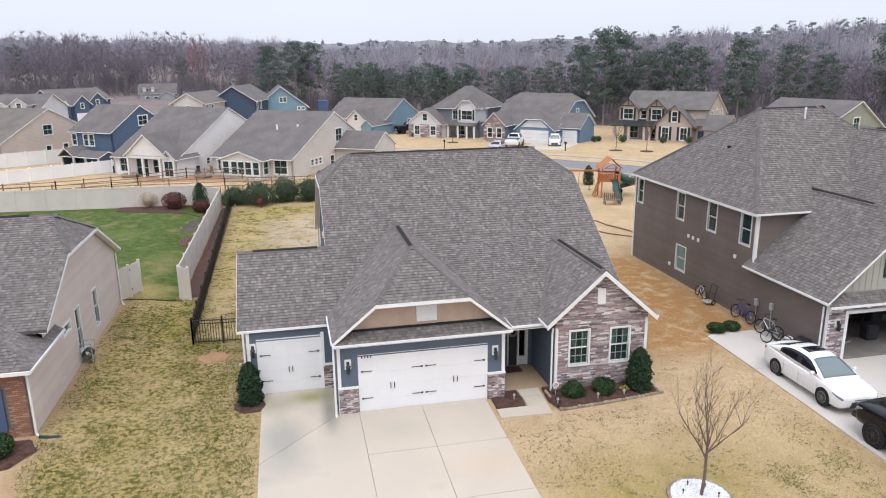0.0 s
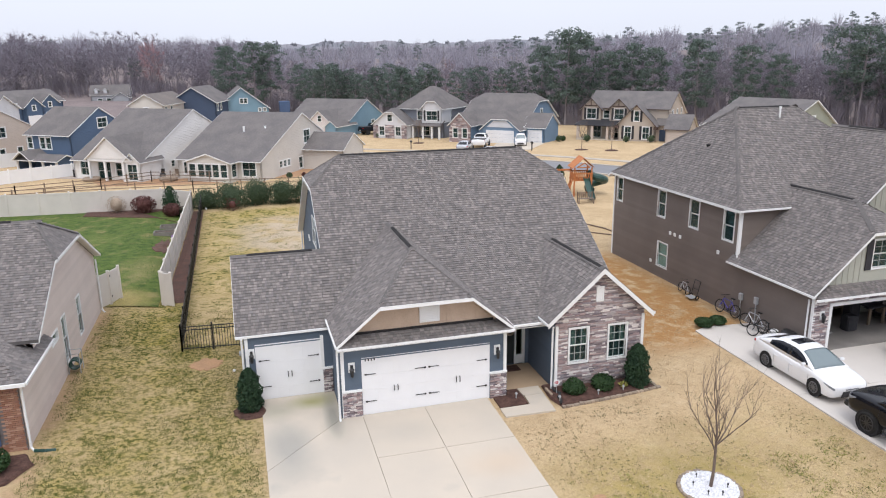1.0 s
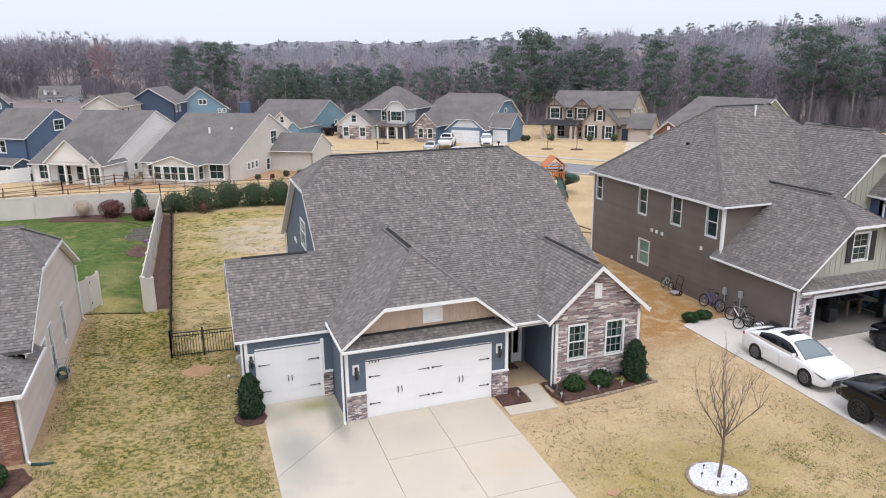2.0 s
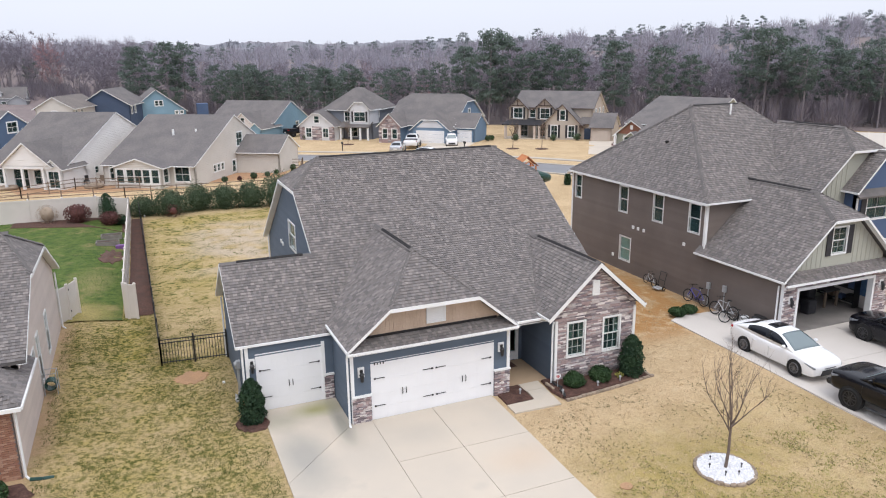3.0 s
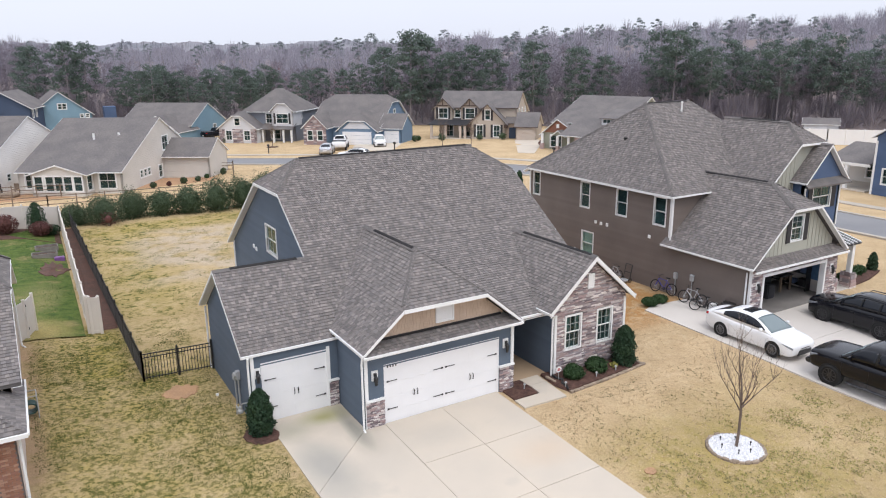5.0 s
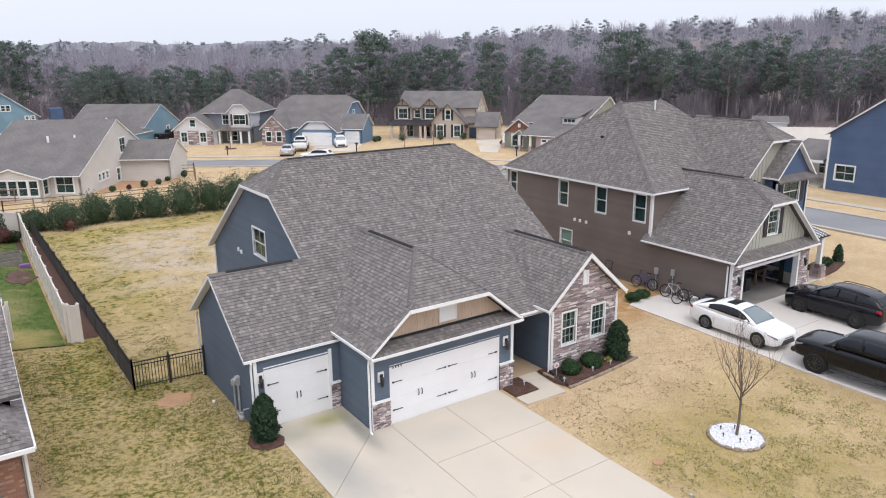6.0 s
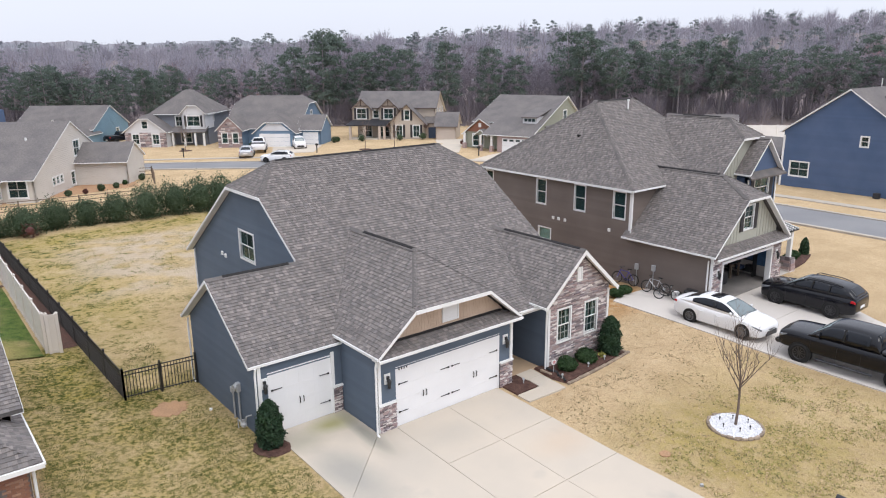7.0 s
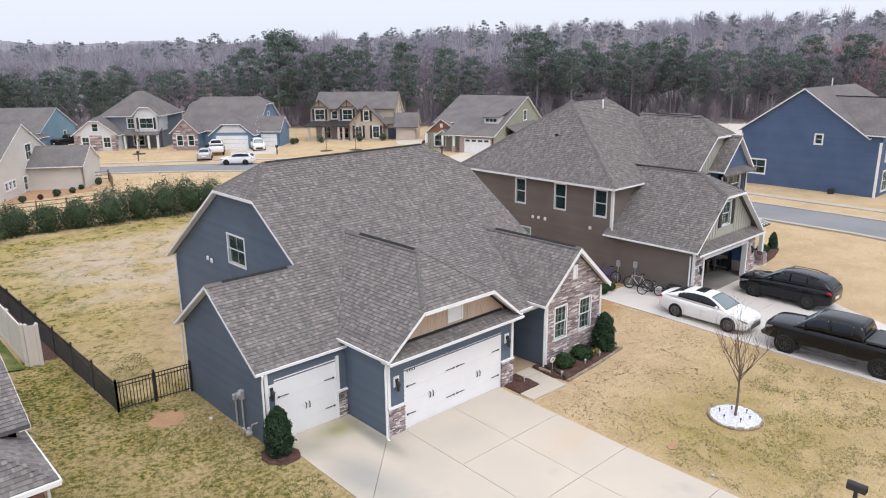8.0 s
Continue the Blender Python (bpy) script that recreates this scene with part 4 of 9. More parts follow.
    # entry-side stone gable
    E, ez, es = 11.44, 5.07, 0.88
    o = gable_outline(9.6, 13.45, B, E, ez, es, es)
    holes = [(10.24, 1.2, 11.0, 2.6), (11.94, 1.18, 12.7, 2.58)]
    es_side = Side(24.4, "S")
    sw = wall(hm, es_side, o, holes, MORTAR, 0.25, "ledge stone facing", "stone_wall")
    for a0, z0, a1, z1 in holes:
        window(hm, es_side, a0, z0, a1, z1, bars=(3, 2), backing="curtain", near=True)
    for at, fc in ((9.6, "W"), (13.45, "E")):
        sd = Side(at, fc)
        oo = [(24.4, B), (27.2, B), (27.2, 3.2), (24.4, 3.2)]
        w = wall(hm, sd, oo, [], BLUEGREY)
        lap_boards(w, sd, oo, [], BLUEGREY, 0.19, B)
    roof(hm, "y", 24.05, 29.8, 9.16, 13.7, E, ez, es, es, tile=True, rng=rng, rakes=(True, False), vent=(24.35, 28.9), rake=0.2)
    ledge_stones(sw, es_side, o, holes, rng)
    # stone at the garage piers
    for sd, a0, a1, top in ((Side(24.4, "S"), 1.26, 1.97, 1.2), (Side(24.4, "S"), 6.93, 7.58, 1.2), (Side(26.75, "S"), 0.83, 1.2, 1.2)):
        oo = [(a0, B), (a1, B), (a1, top), (a0, top)]
        bm = bmesh.new()
        sd.box(bm, a0, B, a1, top, 0.025, 0.05)
        pw = part("stone_pier", bm, MORTAR, hm, "ledge stone facing")
        ledge_stones(pw, Side(sd.at - 0.05, "S"), oo, [], rng)
        bm = bmesh.new()
        sd.box(bm, a0 - 0.02, top, a1 + 0.02, top + 0.07, 0.02, 0.12)
        part("stone_ledge", bm, WHITE, hm)
    # corner boards, door casings, downspouts
    for sd, a, z1 in ((Side(26.75, "S"), -1.98, 2.8), (Side(24.4, "S"), 1.3, 2.93), (Side(24.4, "S"), 7.52, 2.93), (Side(24.4, "S"), 13.4, 2.95), (Side(24.4, "S"), 9.66, 2.8), (Side(26.75, "S"), 0.84, 2.6)):
        bm = bmesh.new()
        sd.box(bm, a - 0.06, B, a + 0.06, z1, 0.0, 0.07)
        part("corner_board", bm, WHITE, hm)
    for x, y, z1 in ((1.12, 24.28, 2.98), (-2.14, 26.66, 2.82), (9.46, 24.3, 2.85), (13.56, 26.9, 3.0), (1.45, 41.75, 3.3), (-2.15, 32.85, 2.9)):
        bm = bmesh.new()
        tube(bm, [(x, y - 0.06, z1), (x, y, z1 - 0.25), (x, y, 0.25), (x, y - 0.18, 0.14)], 0.04, 6)
        part("downspout", bm, WHITE, hm, "white downspout")
    garage_door(hm, Side(24.4, "S"), 2.05, 6.85, B, 2.27, 8)
    garage_door(hm, Side(26.75, "S"), -1.62, 0.75, B, 2.29, 4)
    # house-number bars on the casing
    for i in range(4):
        bm = bmesh.new()
        Side(24.4, "S").box(bm, 2.12 + 0.11 * i, 2.33, 2.165 + 0.11 * i, 2.42, 0.022, 0.03)
        part("number_bar", bm, BLACK, hm)
    # vents in the gables
    for sd, a0, z0, a1, z1 in ((Side(24.62, "S"), 4.24, 3.52, 5.0, 4.22), (es_side, 11.28, 3.66, 11.6, 4.28)):
        bm = bmesh.new()
        for c in ((a0, z0, a1, z0 + 0.07), (a0, z1 - 0.07, a1, z1), (a0, z0 + 0.07, a0 + 0.07, z1 - 0.07), (a1 - 0.07, z0 + 0.07, a1, z1 - 0.07)):
            sd.box(bm, *c, 0.0, 0.09)
        sd.box(bm, a0 + 0.07, z0 + 0.07, a1 - 0.07, z1 - 0.07, 0.0, 0.028)
        v = part("gable_vent", bm, WHITE, hm, "white louvred vent")
        z = z0 + 0.08
        while z < z1 - 0.1:
            bm = bmesh.new()
            sd.box(bm, a0 + 0.074, z, a1 - 0.074, z + 0.063, 0.03, 0.075)
            part("slat", bm, WHITE, v)
            z += 0.065
    # wall lanterns on white blocks
    for sd, a in ((Side(24.4, "S"), 1.63), (Side(24.4, "S"), 7.2), (Side(26.75, "S"), -1.82)):
        lantern(hm, sd, a, 1.85)
    # front door with sidelight, porch slab
    fd = Side(27.0, "S")
    bm = bmesh.new()
    for c in ((8.5, 0.22, 8.55, 2.36), (9.35, 0.22, 9.4, 2.36), (8.5, 2.3, 9.4, 2.36)):
        fd.box(bm, *c, -0.05, 0.06)
    dr = part("front_door", bm, WHITE, hm, "dark front door with white casing")
    bm = bmesh.new()
    fd.box(bm, 8.55, 0.22, 8.95, 2.3, -0.12, -0.06)
    part("door_leaf", bm, DARK, dr, "nearly black door")
    bm = bmesh.new()
    ring(bm, fd.p(8.75, 1.72, -0.02), (0, 1, 0), 0.17, 0.055, 18, 6)
    part("wreath", bm, DRYTWIG, dr, "pale twig wreath")
    bm = bmesh.new()
    fd.box(bm, 8.95, 0.22, 9.02, 2.3, -0.1, 0.02)
    fd.box(bm, 9.28, 0.22, 9.35, 2.3, -0.1, 0.02)
    fd.box(bm, 9.02, 0.22, 9.28, 0.6, -0.1, 0.0)
    part("sidelight_frame", bm, WHITE, dr)
    bm = bmesh.new()
    fd.box(bm, 9.02, 0.6, 9.28, 2.3, -0.05, -0.04)
    part("sidelight_pane", bm, GLASS, dr)
    bm = bmesh.new()
    box(bm, 7.62, 24.75, -0.1, 9.58, 27.0, 0.2)
    part("porch_floor", soft(bm, 0.02), PORCHTAN, hm, "tan concrete porch slab")
    bm = bmesh.new()
    box(bm, 7.6, 24.74, 2.72, 9.6, 27.0, 2.76)
    part("porch_ceiling", bm, WHITE, hm)
    # meters on the garage's end wall
    for y, z, w2, h2 in ((28.25, 1.4, 0.1, 0.17), (28.75, 1.2, 0.07, 0.11)):
        bm = bmesh.new()
        box(bm, -2.22, y - w2, z, -2.05, y + w2, z + 2 * h2)
        u = part("meter_box", soft(bm, 0.02), UTIL, hm, "grey utility box")
        bm = bmesh.new()
        rod(bm, (-2.13, y, 0.1), (-2.13, y, z), 0.035)
        part("conduit", bm, UTIL, u)
    bm = bmesh.new()
    rod(bm, (-2.22, 28.25, 1.6), (-2.3, 28.25, 1.6), 0.11, 0.1, 12)
    part("meter_dial", bm, UTIL, hm)
    bm = bmesh.new()
    box(bm, -2.42, 27.42, 0.38, -2.22, 27.64, 0.56)
    soft(bm, 0.05)
    rod(bm, (-2.32, 27.52, 0.56), (-2.32, 27.52, 0.66), 0.06)
    tube(bm, [(-2.3, 27.4, 0.6), (-2.3, 27.3, 0.85), (-2.1, 27.3, 0.85)], 0.025)
    tube(bm, [(-2.35, 27.7, 0.5), (-2.35, 27.95, 0.5), (-2.35, 27.95, 0.05)], 0.025)
    part("gas_meter", bm, UTIL, hm, "grey-blue gas meter with pipes")
    # small vents on the main end wall
    for y, z in ((38.2, 3.65), (37.8, 3.6)):
        bm = bmesh.new()
        box(bm, 1.52, y - 0.09, z, 1.6, y + 0.09, z + 0.2)
        part("wall_vent", soft(bm, 0.02), WHITE, hm, "small white vent cover")


def ledge_stones(parent, side, outline, holes, rng):
    """Split ledge stones of chance length, course by course, standing proud by chance."""
    z, z1 = outline[0][1], max(q for _, q in outline)
    upper = bmesh.new()
    while z < z1 - 0.06:
        hgt = rng.uniform(0.038, 0.072)
        sp, sq = span(outline, z + 0.005), span(outline, min(z + hgt, z1 - 0.01))
        if sp and sq:
            x, end = max(sp[0], sq[0]), min(sp[1], sq[1])
            while x < end - 0.03:
                w = min(rng.uniform(0.12, 0.5) if end - sp[0] > 1 else rng.uniform(0.09, 0.3), end - x)
                segs = [(x, x + w)]
                for a0, h0, a1, h1 in holes:
                    if z + hgt > h0 - 0.09 and z < h1 + 0.09:
                        segs = [c for s0, s1 in segs for c in ((s0, min(s1, a0 - 0.09)), (max(s0, a1 + 0.09), s1)) if c[1] - c[0] > 0.02]
                for s0, s1 in segs:
                    o = rng.uniform(0.02, 0.065)
                    bm = upper if z > 1.7 else bmesh.new()
                    d = 0.006
                    q = [side.p(*c) for c in ((s0, z, 0.003), (s1, z, 0.003), (s1, z + hgt, 0.003), (s0, z + hgt, 0.003),
                                              (s0 + d, z + d, o), (s1 - d, z + d, o * rng.uniform(0.75, 1.1)), (s1 - d, z + hgt - d, o * rng.uniform(0.8, 1.1)), (s0 + d, z + hgt - d, o))]
                    v = [bm.verts.new(p) for p in q]
                    for f in ((4, 5, 6, 7), (0, 1, 5, 4), (1, 2, 6, 5), (2, 3, 7, 6), (3, 0, 4, 7)):
                        bm.faces.new([v[i] for i in f])
                    if bm is not upper:
                        bmesh.ops.recalc_face_normals(bm, faces=bm.faces[:])
                        part("stone", bm, STONE, parent)
                x += w
        z += hgt
    if upper.verts:
        bmesh.ops.recalc_face_normals(upper, faces=upper.faces[:])
        tagged(part("stone_facing", upper, STONE_FAR, parent), kind="stuff")


def lantern(parent, sd, a, z):
    bm = bmesh.new()
    sd.box(bm, a - 0.12, z + 0.12, a + 0.12, z + 0.5, 0.02, 0.06)
    ln = part("wall_lantern", bm, WHITE, parent, "black lantern on a white mounting block")
    bm = bmesh.new()
    sd.box(bm, a - 0.05, z + 0.3, a + 0.05, z + 0.42, 0.06, 0.12)
    c = sd.p(a, z + 0.02, 0.16)
    rod(bm, c, c + Vector((0, 0, 0.24)), 0.055, 0.085, 6)
    rod(bm, c + Vector((0, 0, 0.24)), c + Vector((0, 0, 0.34)), 0.1, 0.02, 6)
    rod(bm, c - Vector((0, 0, 0.05)), c, 0.03, 0.07, 6)
    part("lantern", bm, BLACK, ln)


def garage_door(parent, sd, a0, a1, z0, z1, cols):
    """A white sectional door with pressed panels, black strap hinges and pull handles."""
    bm = bmesh.new()
    for c in ((a0 - 0.06, z0, a0, z1 + 0.2), (a1, z0, a1 + 0.06, z1 + 0.2), (a0, z1, a1, z1 + 0.2)):
        sd.box(bm, *c, -0.08, 0.02)
    door = part("garage_door", bm, DOORWHITE, parent, "white panelled garage door with black strap hinges")
    rows = 4
    hgt = (z1 - z0) / rows
    wid = (a1 - a0) / cols
    for r in range(rows):
        for c in range(cols):
            bm = bmesh.new()
            b0, b1, y0, y1 = a0 + c * wid, a0 + (c + 1) * wid, z0 + r * hgt, z0 + (r + 1) * hgt - 0.003
            q = []
            for m_, o in ((0, -0.05), (0, 0.005), (0.06, 0.005), (0.08, 0.0025), (0.1, 0.0035)):
                q.append([bm.verts.new(sd.p(*k, o)) for k in ((b0 + m_, y0 + m_), (b1 - m_, y0 + m_), (b1 - m_, y1 - m_), (b0 + m_, y1 - m_))])
            for u, v in zip(q, q[1:]):
                for i in range(4):
                    bm.faces.new((u[i], u[(i + 1) % 4], v[(i + 1) % 4], v[i]))
            bm.faces.new(q[-1])
            bmesh.ops.recalc_face_normals(bm, faces=bm.faces[:])
            part("panel", bm, DOORWHITE, door)
    bm = bmesh.new()
    sd.box(bm, a0, z0 - 0.01, a1, z0 + 0.02, -0.06, -0.01)
    part("weather_strip", bm, BLACK, door)
    leaves_ = [(a0, a1)] if cols < 6 else [(a0, (a0 + a1) / 2), ((a0 + a1) / 2, a1)]
    for b0, b1 in leaves_:
        for z in (z0 + 0.28 * (z1 - z0), z0 + 0.78 * (z1 - z0)):
            for e, sg in ((b0, 1), (b1, -1)):
                bm = bmesh.new()
                x0, x1 = sorted((e + sg * 0.05, e + sg * 0.46))
                sd.box(bm, x0, z - 0.011, x1, z + 0.011, 0.006, 0.026)
                t = e + sg * 0.05
                sd.box(bm, min(t, t + sg * 0.07), z - 0.03, max(t, t + sg * 0.07), z + 0.03, 0.006, 0.028)
                part("strap_hinge", bm, BLACK, door, "black strap hinge")
        mid = (b0 + b1) / 2
        for e in (mid - 0.07, mid + 0.07):
            bm = bmesh.new()
            zz = z0 + 0.42 * (z1 - z0)
            tube(bm, [sd.p(e, zz, 0.0), sd.p(e, zz + 0.03, 0.05), sd.p(e, zz + 0.2, 0.05), sd.p(e, zz + 0.23, 0.0)], 0.016, 6)
            part("pull_handle", bm, BLACK, door, "black pull handle")


build_home()

# ---- drives, paths and beds ----
def paving(name, label, slabs, material, thick=0.12, lift=0.03, category="driveway"):
    """Concrete cast in panels, each with its own edges and a joint between."""
    xs, ys = [q[0] for s in slabs for q in s], [q[1] for s in slabs for q in s]
    cx, cy = sum(xs) / len(xs), sum(ys) / len(ys)
    t = thing(name, label, category, cx, cy, land(cx, cy), kind="structure", plan=True)
    for s in slabs:
        c = Vector((sum(q[0] for q in s) / len(s), sum(q[1] for q in s) / len(s)))
        pts = []
        for q in s:
            v = Vector(q)
            v = v + (c - v).normalized() * 0.012
            pts.append(Vector((v.x, v.y, land(v.x, v.y) + lift)))
        bm = bmesh.new()
        slab(bm, pts, thick)
        bmesh.ops.recalc_face_normals(bm, faces=bm.faces[:])
        part("slab", bm, material, t)
    return t


XS, YS = (-1.6, 1.96, 4.32, 6.82), (24.38, 21.45, 18.5, 15.2, 11.8, 8.6)
panels = [[(-1.6, 26.72), (-1.6, 21.65), (1.22, 24.38), (1.22, 26.72)], [(-1.6, 21.65), (-1.6, 18.5), (1.96, 18.5), (1.96, 24.38), (1.22, 24.38)]]
for j in range(5):
    for i in range(3):
        if not (i == 0 and j < 2):
            panels.append([(XS[i], YS[j + 1]), (XS[i + 1], YS[j + 1]), (XS[i + 1], YS[j]), (XS[i], YS[j])])
paving("driveway", "pale tan concrete driveway with cut joints", panels, CONCRETE)
paving("walkway", "pale concrete path to the porch", [[(8.2, 24.1), (9.05, 24.1), (9.1, 24.74), (8.2, 24.74)], [(6.98, 22.75), (8.95, 22.7), (9.05, 24.1), (8.25, 24.1), (8.2, 23.4), (6.98, 23.4)]], CONCRETE, lift=0.04, category="path")
nx, ny = (18.45, 21.9, 25.1), (24.25, 21.2, 18.2, 15.0, 11.8, 8.6)
panels = [[(18.45, 24.25), (21.65, 24.25), (21.65, 28.1), (19.3, 28.3), (18.55, 28.0)]]
for j in range(5):
    for i in range(2):
        panels.append([(nx[i], ny[j + 1]), (nx[i + 1], ny[j + 1]), (nx[i + 1], ny[j]), (nx[i], ny[j])])
panels += [[(25.1, 21.2), (28.3, 21.2), (28.6, 24.25), (25.1, 24.25)], [(25.1, 18.2), (26.6, 18.2), (28.3, 21.2), (25.1, 21.2)], [(25.1, 15.2), (26.6, 18.2), (25.1, 18.2)]]
paving("driveway", "wide pale concrete driveway of the brown house", panels, CONCRETE_COOL)

# ---- the beige neighbour with a brick front ----
def build_beige():
    rng = random.Random(7)
    hm = thing("house", "beige lap-sided house with brick front and grey shingle roof", "house", -13, 32, 0.1, plan=True)
    B, X1 = 0.45, -9.15
    wo = dict(bars=(1, 1), backing="blind")
    block(hm, "x", -24, X1, 26.9, 38.65, B, 32.63, 6.65, 0.5, 0.5, 0, 1.17, over=0.3, wm=BEIGE, boards=0.19, board_faces="E", near=True, faces="SNEW",
          openings={"E": [(30.85, 1.0, 31.5, 2.88, wo), (33.75, 1.12, 34.4, 2.78, wo), (29.15, 2.4, 30.1, 2.74, dict(bars=(1, 1), sash=False))]},
          tile=True, rng=rng, hip1=1.06, vent=(-22, -10.8), fascia=(False, True))
    # lower front wing with its own eave towards the lawn
    block(hm, "y", 24.73, 28.1, -16.5, X1 + 0.004, B, -12.75, 5.45, 0.62, wm=BEIGE, boards=0.19, board_faces="E", near=True, faces="SEW", mats={"S": MORTAR},
          tile=True, rng=rng, over=0.3, clip0=2.4, hip0=0.62, u_over=(0.35, 0.25), rakes=(False, False), caps=False)
    roof(hm, "y", 28.3, 31.2, -16.2, -9.5, -12.75, 5.45, 0.62, tile=True, rng=rng, rakes=(False, False), fascia=(False, False))
    bm = bmesh.new()
    beam(bm, (-16.8, 24.34, 2.98), (-8.82, 24.34, 2.98), 0.08, 0.12)
    part("gutter", bm, WHITE, hm)
    sd = Side(24.73, "S")
    bw = wall(hm, Side(24.71, "S"), [(-11.6, B), (-9.16, B), (-9.16, 2.75), (-11.6, 2.75)], [(-11.3, 0.9, -10.35, 2.3)], MORTAR, 0.1, "red-brown brick", "brick_wall")
    window(hm, Side(24.71, "S"), -11.3, 0.9, -10.35, 2.3, bars=(2, 2), near=True)
    bm = bmesh.new()
    sd.box(bm, -10.24, 0.8, -9.9, 2.4, 0.08, 0.12)
    part("shutter", bm, NAVY, hm, "dark blue shutter")
    z, row = B, 0
    proto = {}
    while z < 2.7:
        x = -11.6 + (0.1 if row % 2 else 0)
        while x < -9.19:
            w = min(0.2, -9.17 - x)
            if not (x + w > -11.4 and x < -9.86 and 0.78 < z < 2.42) and w > 0.04:
                key = round(w, 2)
                if key not in proto:
                    bm = bmesh.new()
                    box(bm, 0, -0.03, 0, w - 0.01, 0, 0.062)
                    proto[key] = mesh_of("brick", bm, BRICK)
                ob = new("brick", proto[key])
                ob.parent = bw
                ob.location = (x, 24.715, z)
            x += 0.2
        z += 0.072
        row += 1
    for x, y, z1 in ((-9.06, 24.66, 2.95), (-9.05, 38.6, 3.3)):
        bm = bmesh.new()
        tube(bm, [(x, y, z1), (x, y, 0.6), (x + 0.15, y - 0.15, 0.5)], 0.04, 6)
        part("downspout", bm, WHITE, hm, "white downspout")
    bm = bmesh.new()
    tube(bm, [(-8.95, 24.52, 0.54), (-8.6, 24.47, 0.51), (-8.3, 24.5, 0.47)], 0.06, 8)
    part("drain_pipe", bm, GREENPLASTIC, hm, "green flexible drain pipe")


build_beige()


def far_stone(parent, side, outline, seed):
    """Ledge stones too far off to pick apart, joined."""
    r = random.Random(seed)
    bm = bmesh.new()
    z, z1 = outline[0][1], max(q for _, q in outline)
    while z < z1 - 0.1:
        hgt = r.uniform(0.14, 0.26)
        sp, sq = span(outline, z + 0.005), span(outline, min(z + hgt, z1 - 0.01))
        if sp and sq:
            x, end = max(sp[0], sq[0]), min(sp[1], sq[1])
            while x < end - 0.05:
                w = min(r.uniform(0.3, 0.8), end - x)
                side.box(bm, x + 0.01, z + 0.01, x + w - 0.01, z + hgt - 0.01, 0.0, r.uniform(0.04, 0.09))
                x += w
        z += hgt
    tagged(part("stone_facing", bm, STONE_FAR, parent, "reddish grey stone facing"), kind="stuff")


# ---- the brown two-storey neighbour with an open garage ----
def build_brown():
    rng = random.Random(9)
    hm = thing("house", "brown two-storey lap-sided house with an open garage", "house", 27, 33, 0.1, plan=True)
    B = 0.1
    wo = dict(bars=(1, 1), backing="blind", trim=0.06)
    X0, FY = 21.7, 29.5
    # upper body, hipped
    block(hm, "x", X0, 33.2, FY, 41.85, B, 35.5, 9.95, 0.685, 0.685, 4.36, 4.36, over=0.35, wm=BROWN, boards=0.19, board_faces="WS", near=True,
          openings={"W": [(40.85, 3.84, 41.5, 5.3, wo), (35.98, 3.78, 36.75, 5.3, wo), (32.82, 3.82, 33.62, 5.34, wo), (29.92, 3.82, 30.72, 5.34, wo), (35.5, 0.85, 36.5, 2.26, dict(wo, backing="shade"))]},
          hip0=1.05, hip1=1.05, tile=True, rng=rng, vent=(25.6, 29.0))
    # front-right gable
    block(hm, "y", 27.6, 33.0, 27.2, 32.65, B, 30.2, 9.05, 0.93, wm=BROWN, near=True, faces="SEW", clip0=1.05, over=0.3, hip0=0.62, tile=True, rng=rng, mats={"S": SAGE},
          rakes=(True, False), vent=(29.6, 32.2), openings={"S": [(30.3, 4.4, 31.9, 5.6, dict(bars=(2, 2), shutters=0.0))]})
    # blue gable set before it
    block(hm, "y", 26.9, 28.0, 29.15, 32.5, 3.2, 30.8, 7.95, 1.02, wm=NAVY, near=True, faces="SEW", over=0.3, tile=True, rng=rng, rakes=(True, False),
          openings={"S": [(29.95, 4.4, 31.6, 5.6, dict(bars=(2, 1), shutters=0.38, backing="curtain"))]})
    bm = bmesh.new()
    slab(bm, [Vector((28.75, 26.45, 5.75)), Vector((32.9, 26.45, 5.75)), Vector((32.7, 26.9, 6.05)), Vector((28.95, 26.9, 6.05))], 0.1)
    part("skirt_roof", bm, ROOF_CAP, hm)
    for x, z0, z1 in ((29.2, 3.2, 5.6), (32.46, 3.2, 5.6)):
        bm = bmesh.new()
        box(bm, x - 0.05, 26.85, z0, x + 0.05, 26.93, z1)
        part("corner_board", bm, WHITE, hm)
    x = 27.45
    while x < 29.1:
        bm = bmesh.new()
        Side(27.6, "S").box(bm, x - 0.025, 5.6, x + 0.025, min(9.05 - 0.93 * abs(x - 30.2), 8.0) - 0.25, 0.0, 0.025)
        part("batten", bm, SAGE, hm)
        x += 0.32
    # garage wing with an open doorway
    GX0, GX1, GY = X0, 28.7, 24.3
    vr, zr, s = 25.2, 6.43, 0.91
    block(hm, "y", GY, FY, GX0, GX1, B, vr, zr, s, wm=BROWN, boards=0.19, board_faces="W", near=True, faces="EW", clip0=0.95, over=0.35, u_over=(0.3, 0.3), hip0=0.45, tile=True, rng=rng,
          rakes=(True, False), vent=(26.4, 29.8))
    roof(hm, "y", FY + 0.3, 31.2, 23.5, 26.9, vr, zr, s, tile=True, rng=rng, rakes=(False, False), fascia=(False, False), vent=(FY + 0.3, 30.6), caps=False)
    S = Side(GY, "S")
    low = [(GX0, B), (GX1, B), (GX1, 2.8), (GX0, 2.8)]
    hole = (22.6, B, 27.6, 2.3)
    sw = wall(hm, S, low, [hole], MORTAR, 0.2, "ledge stone facing", "stone_wall")
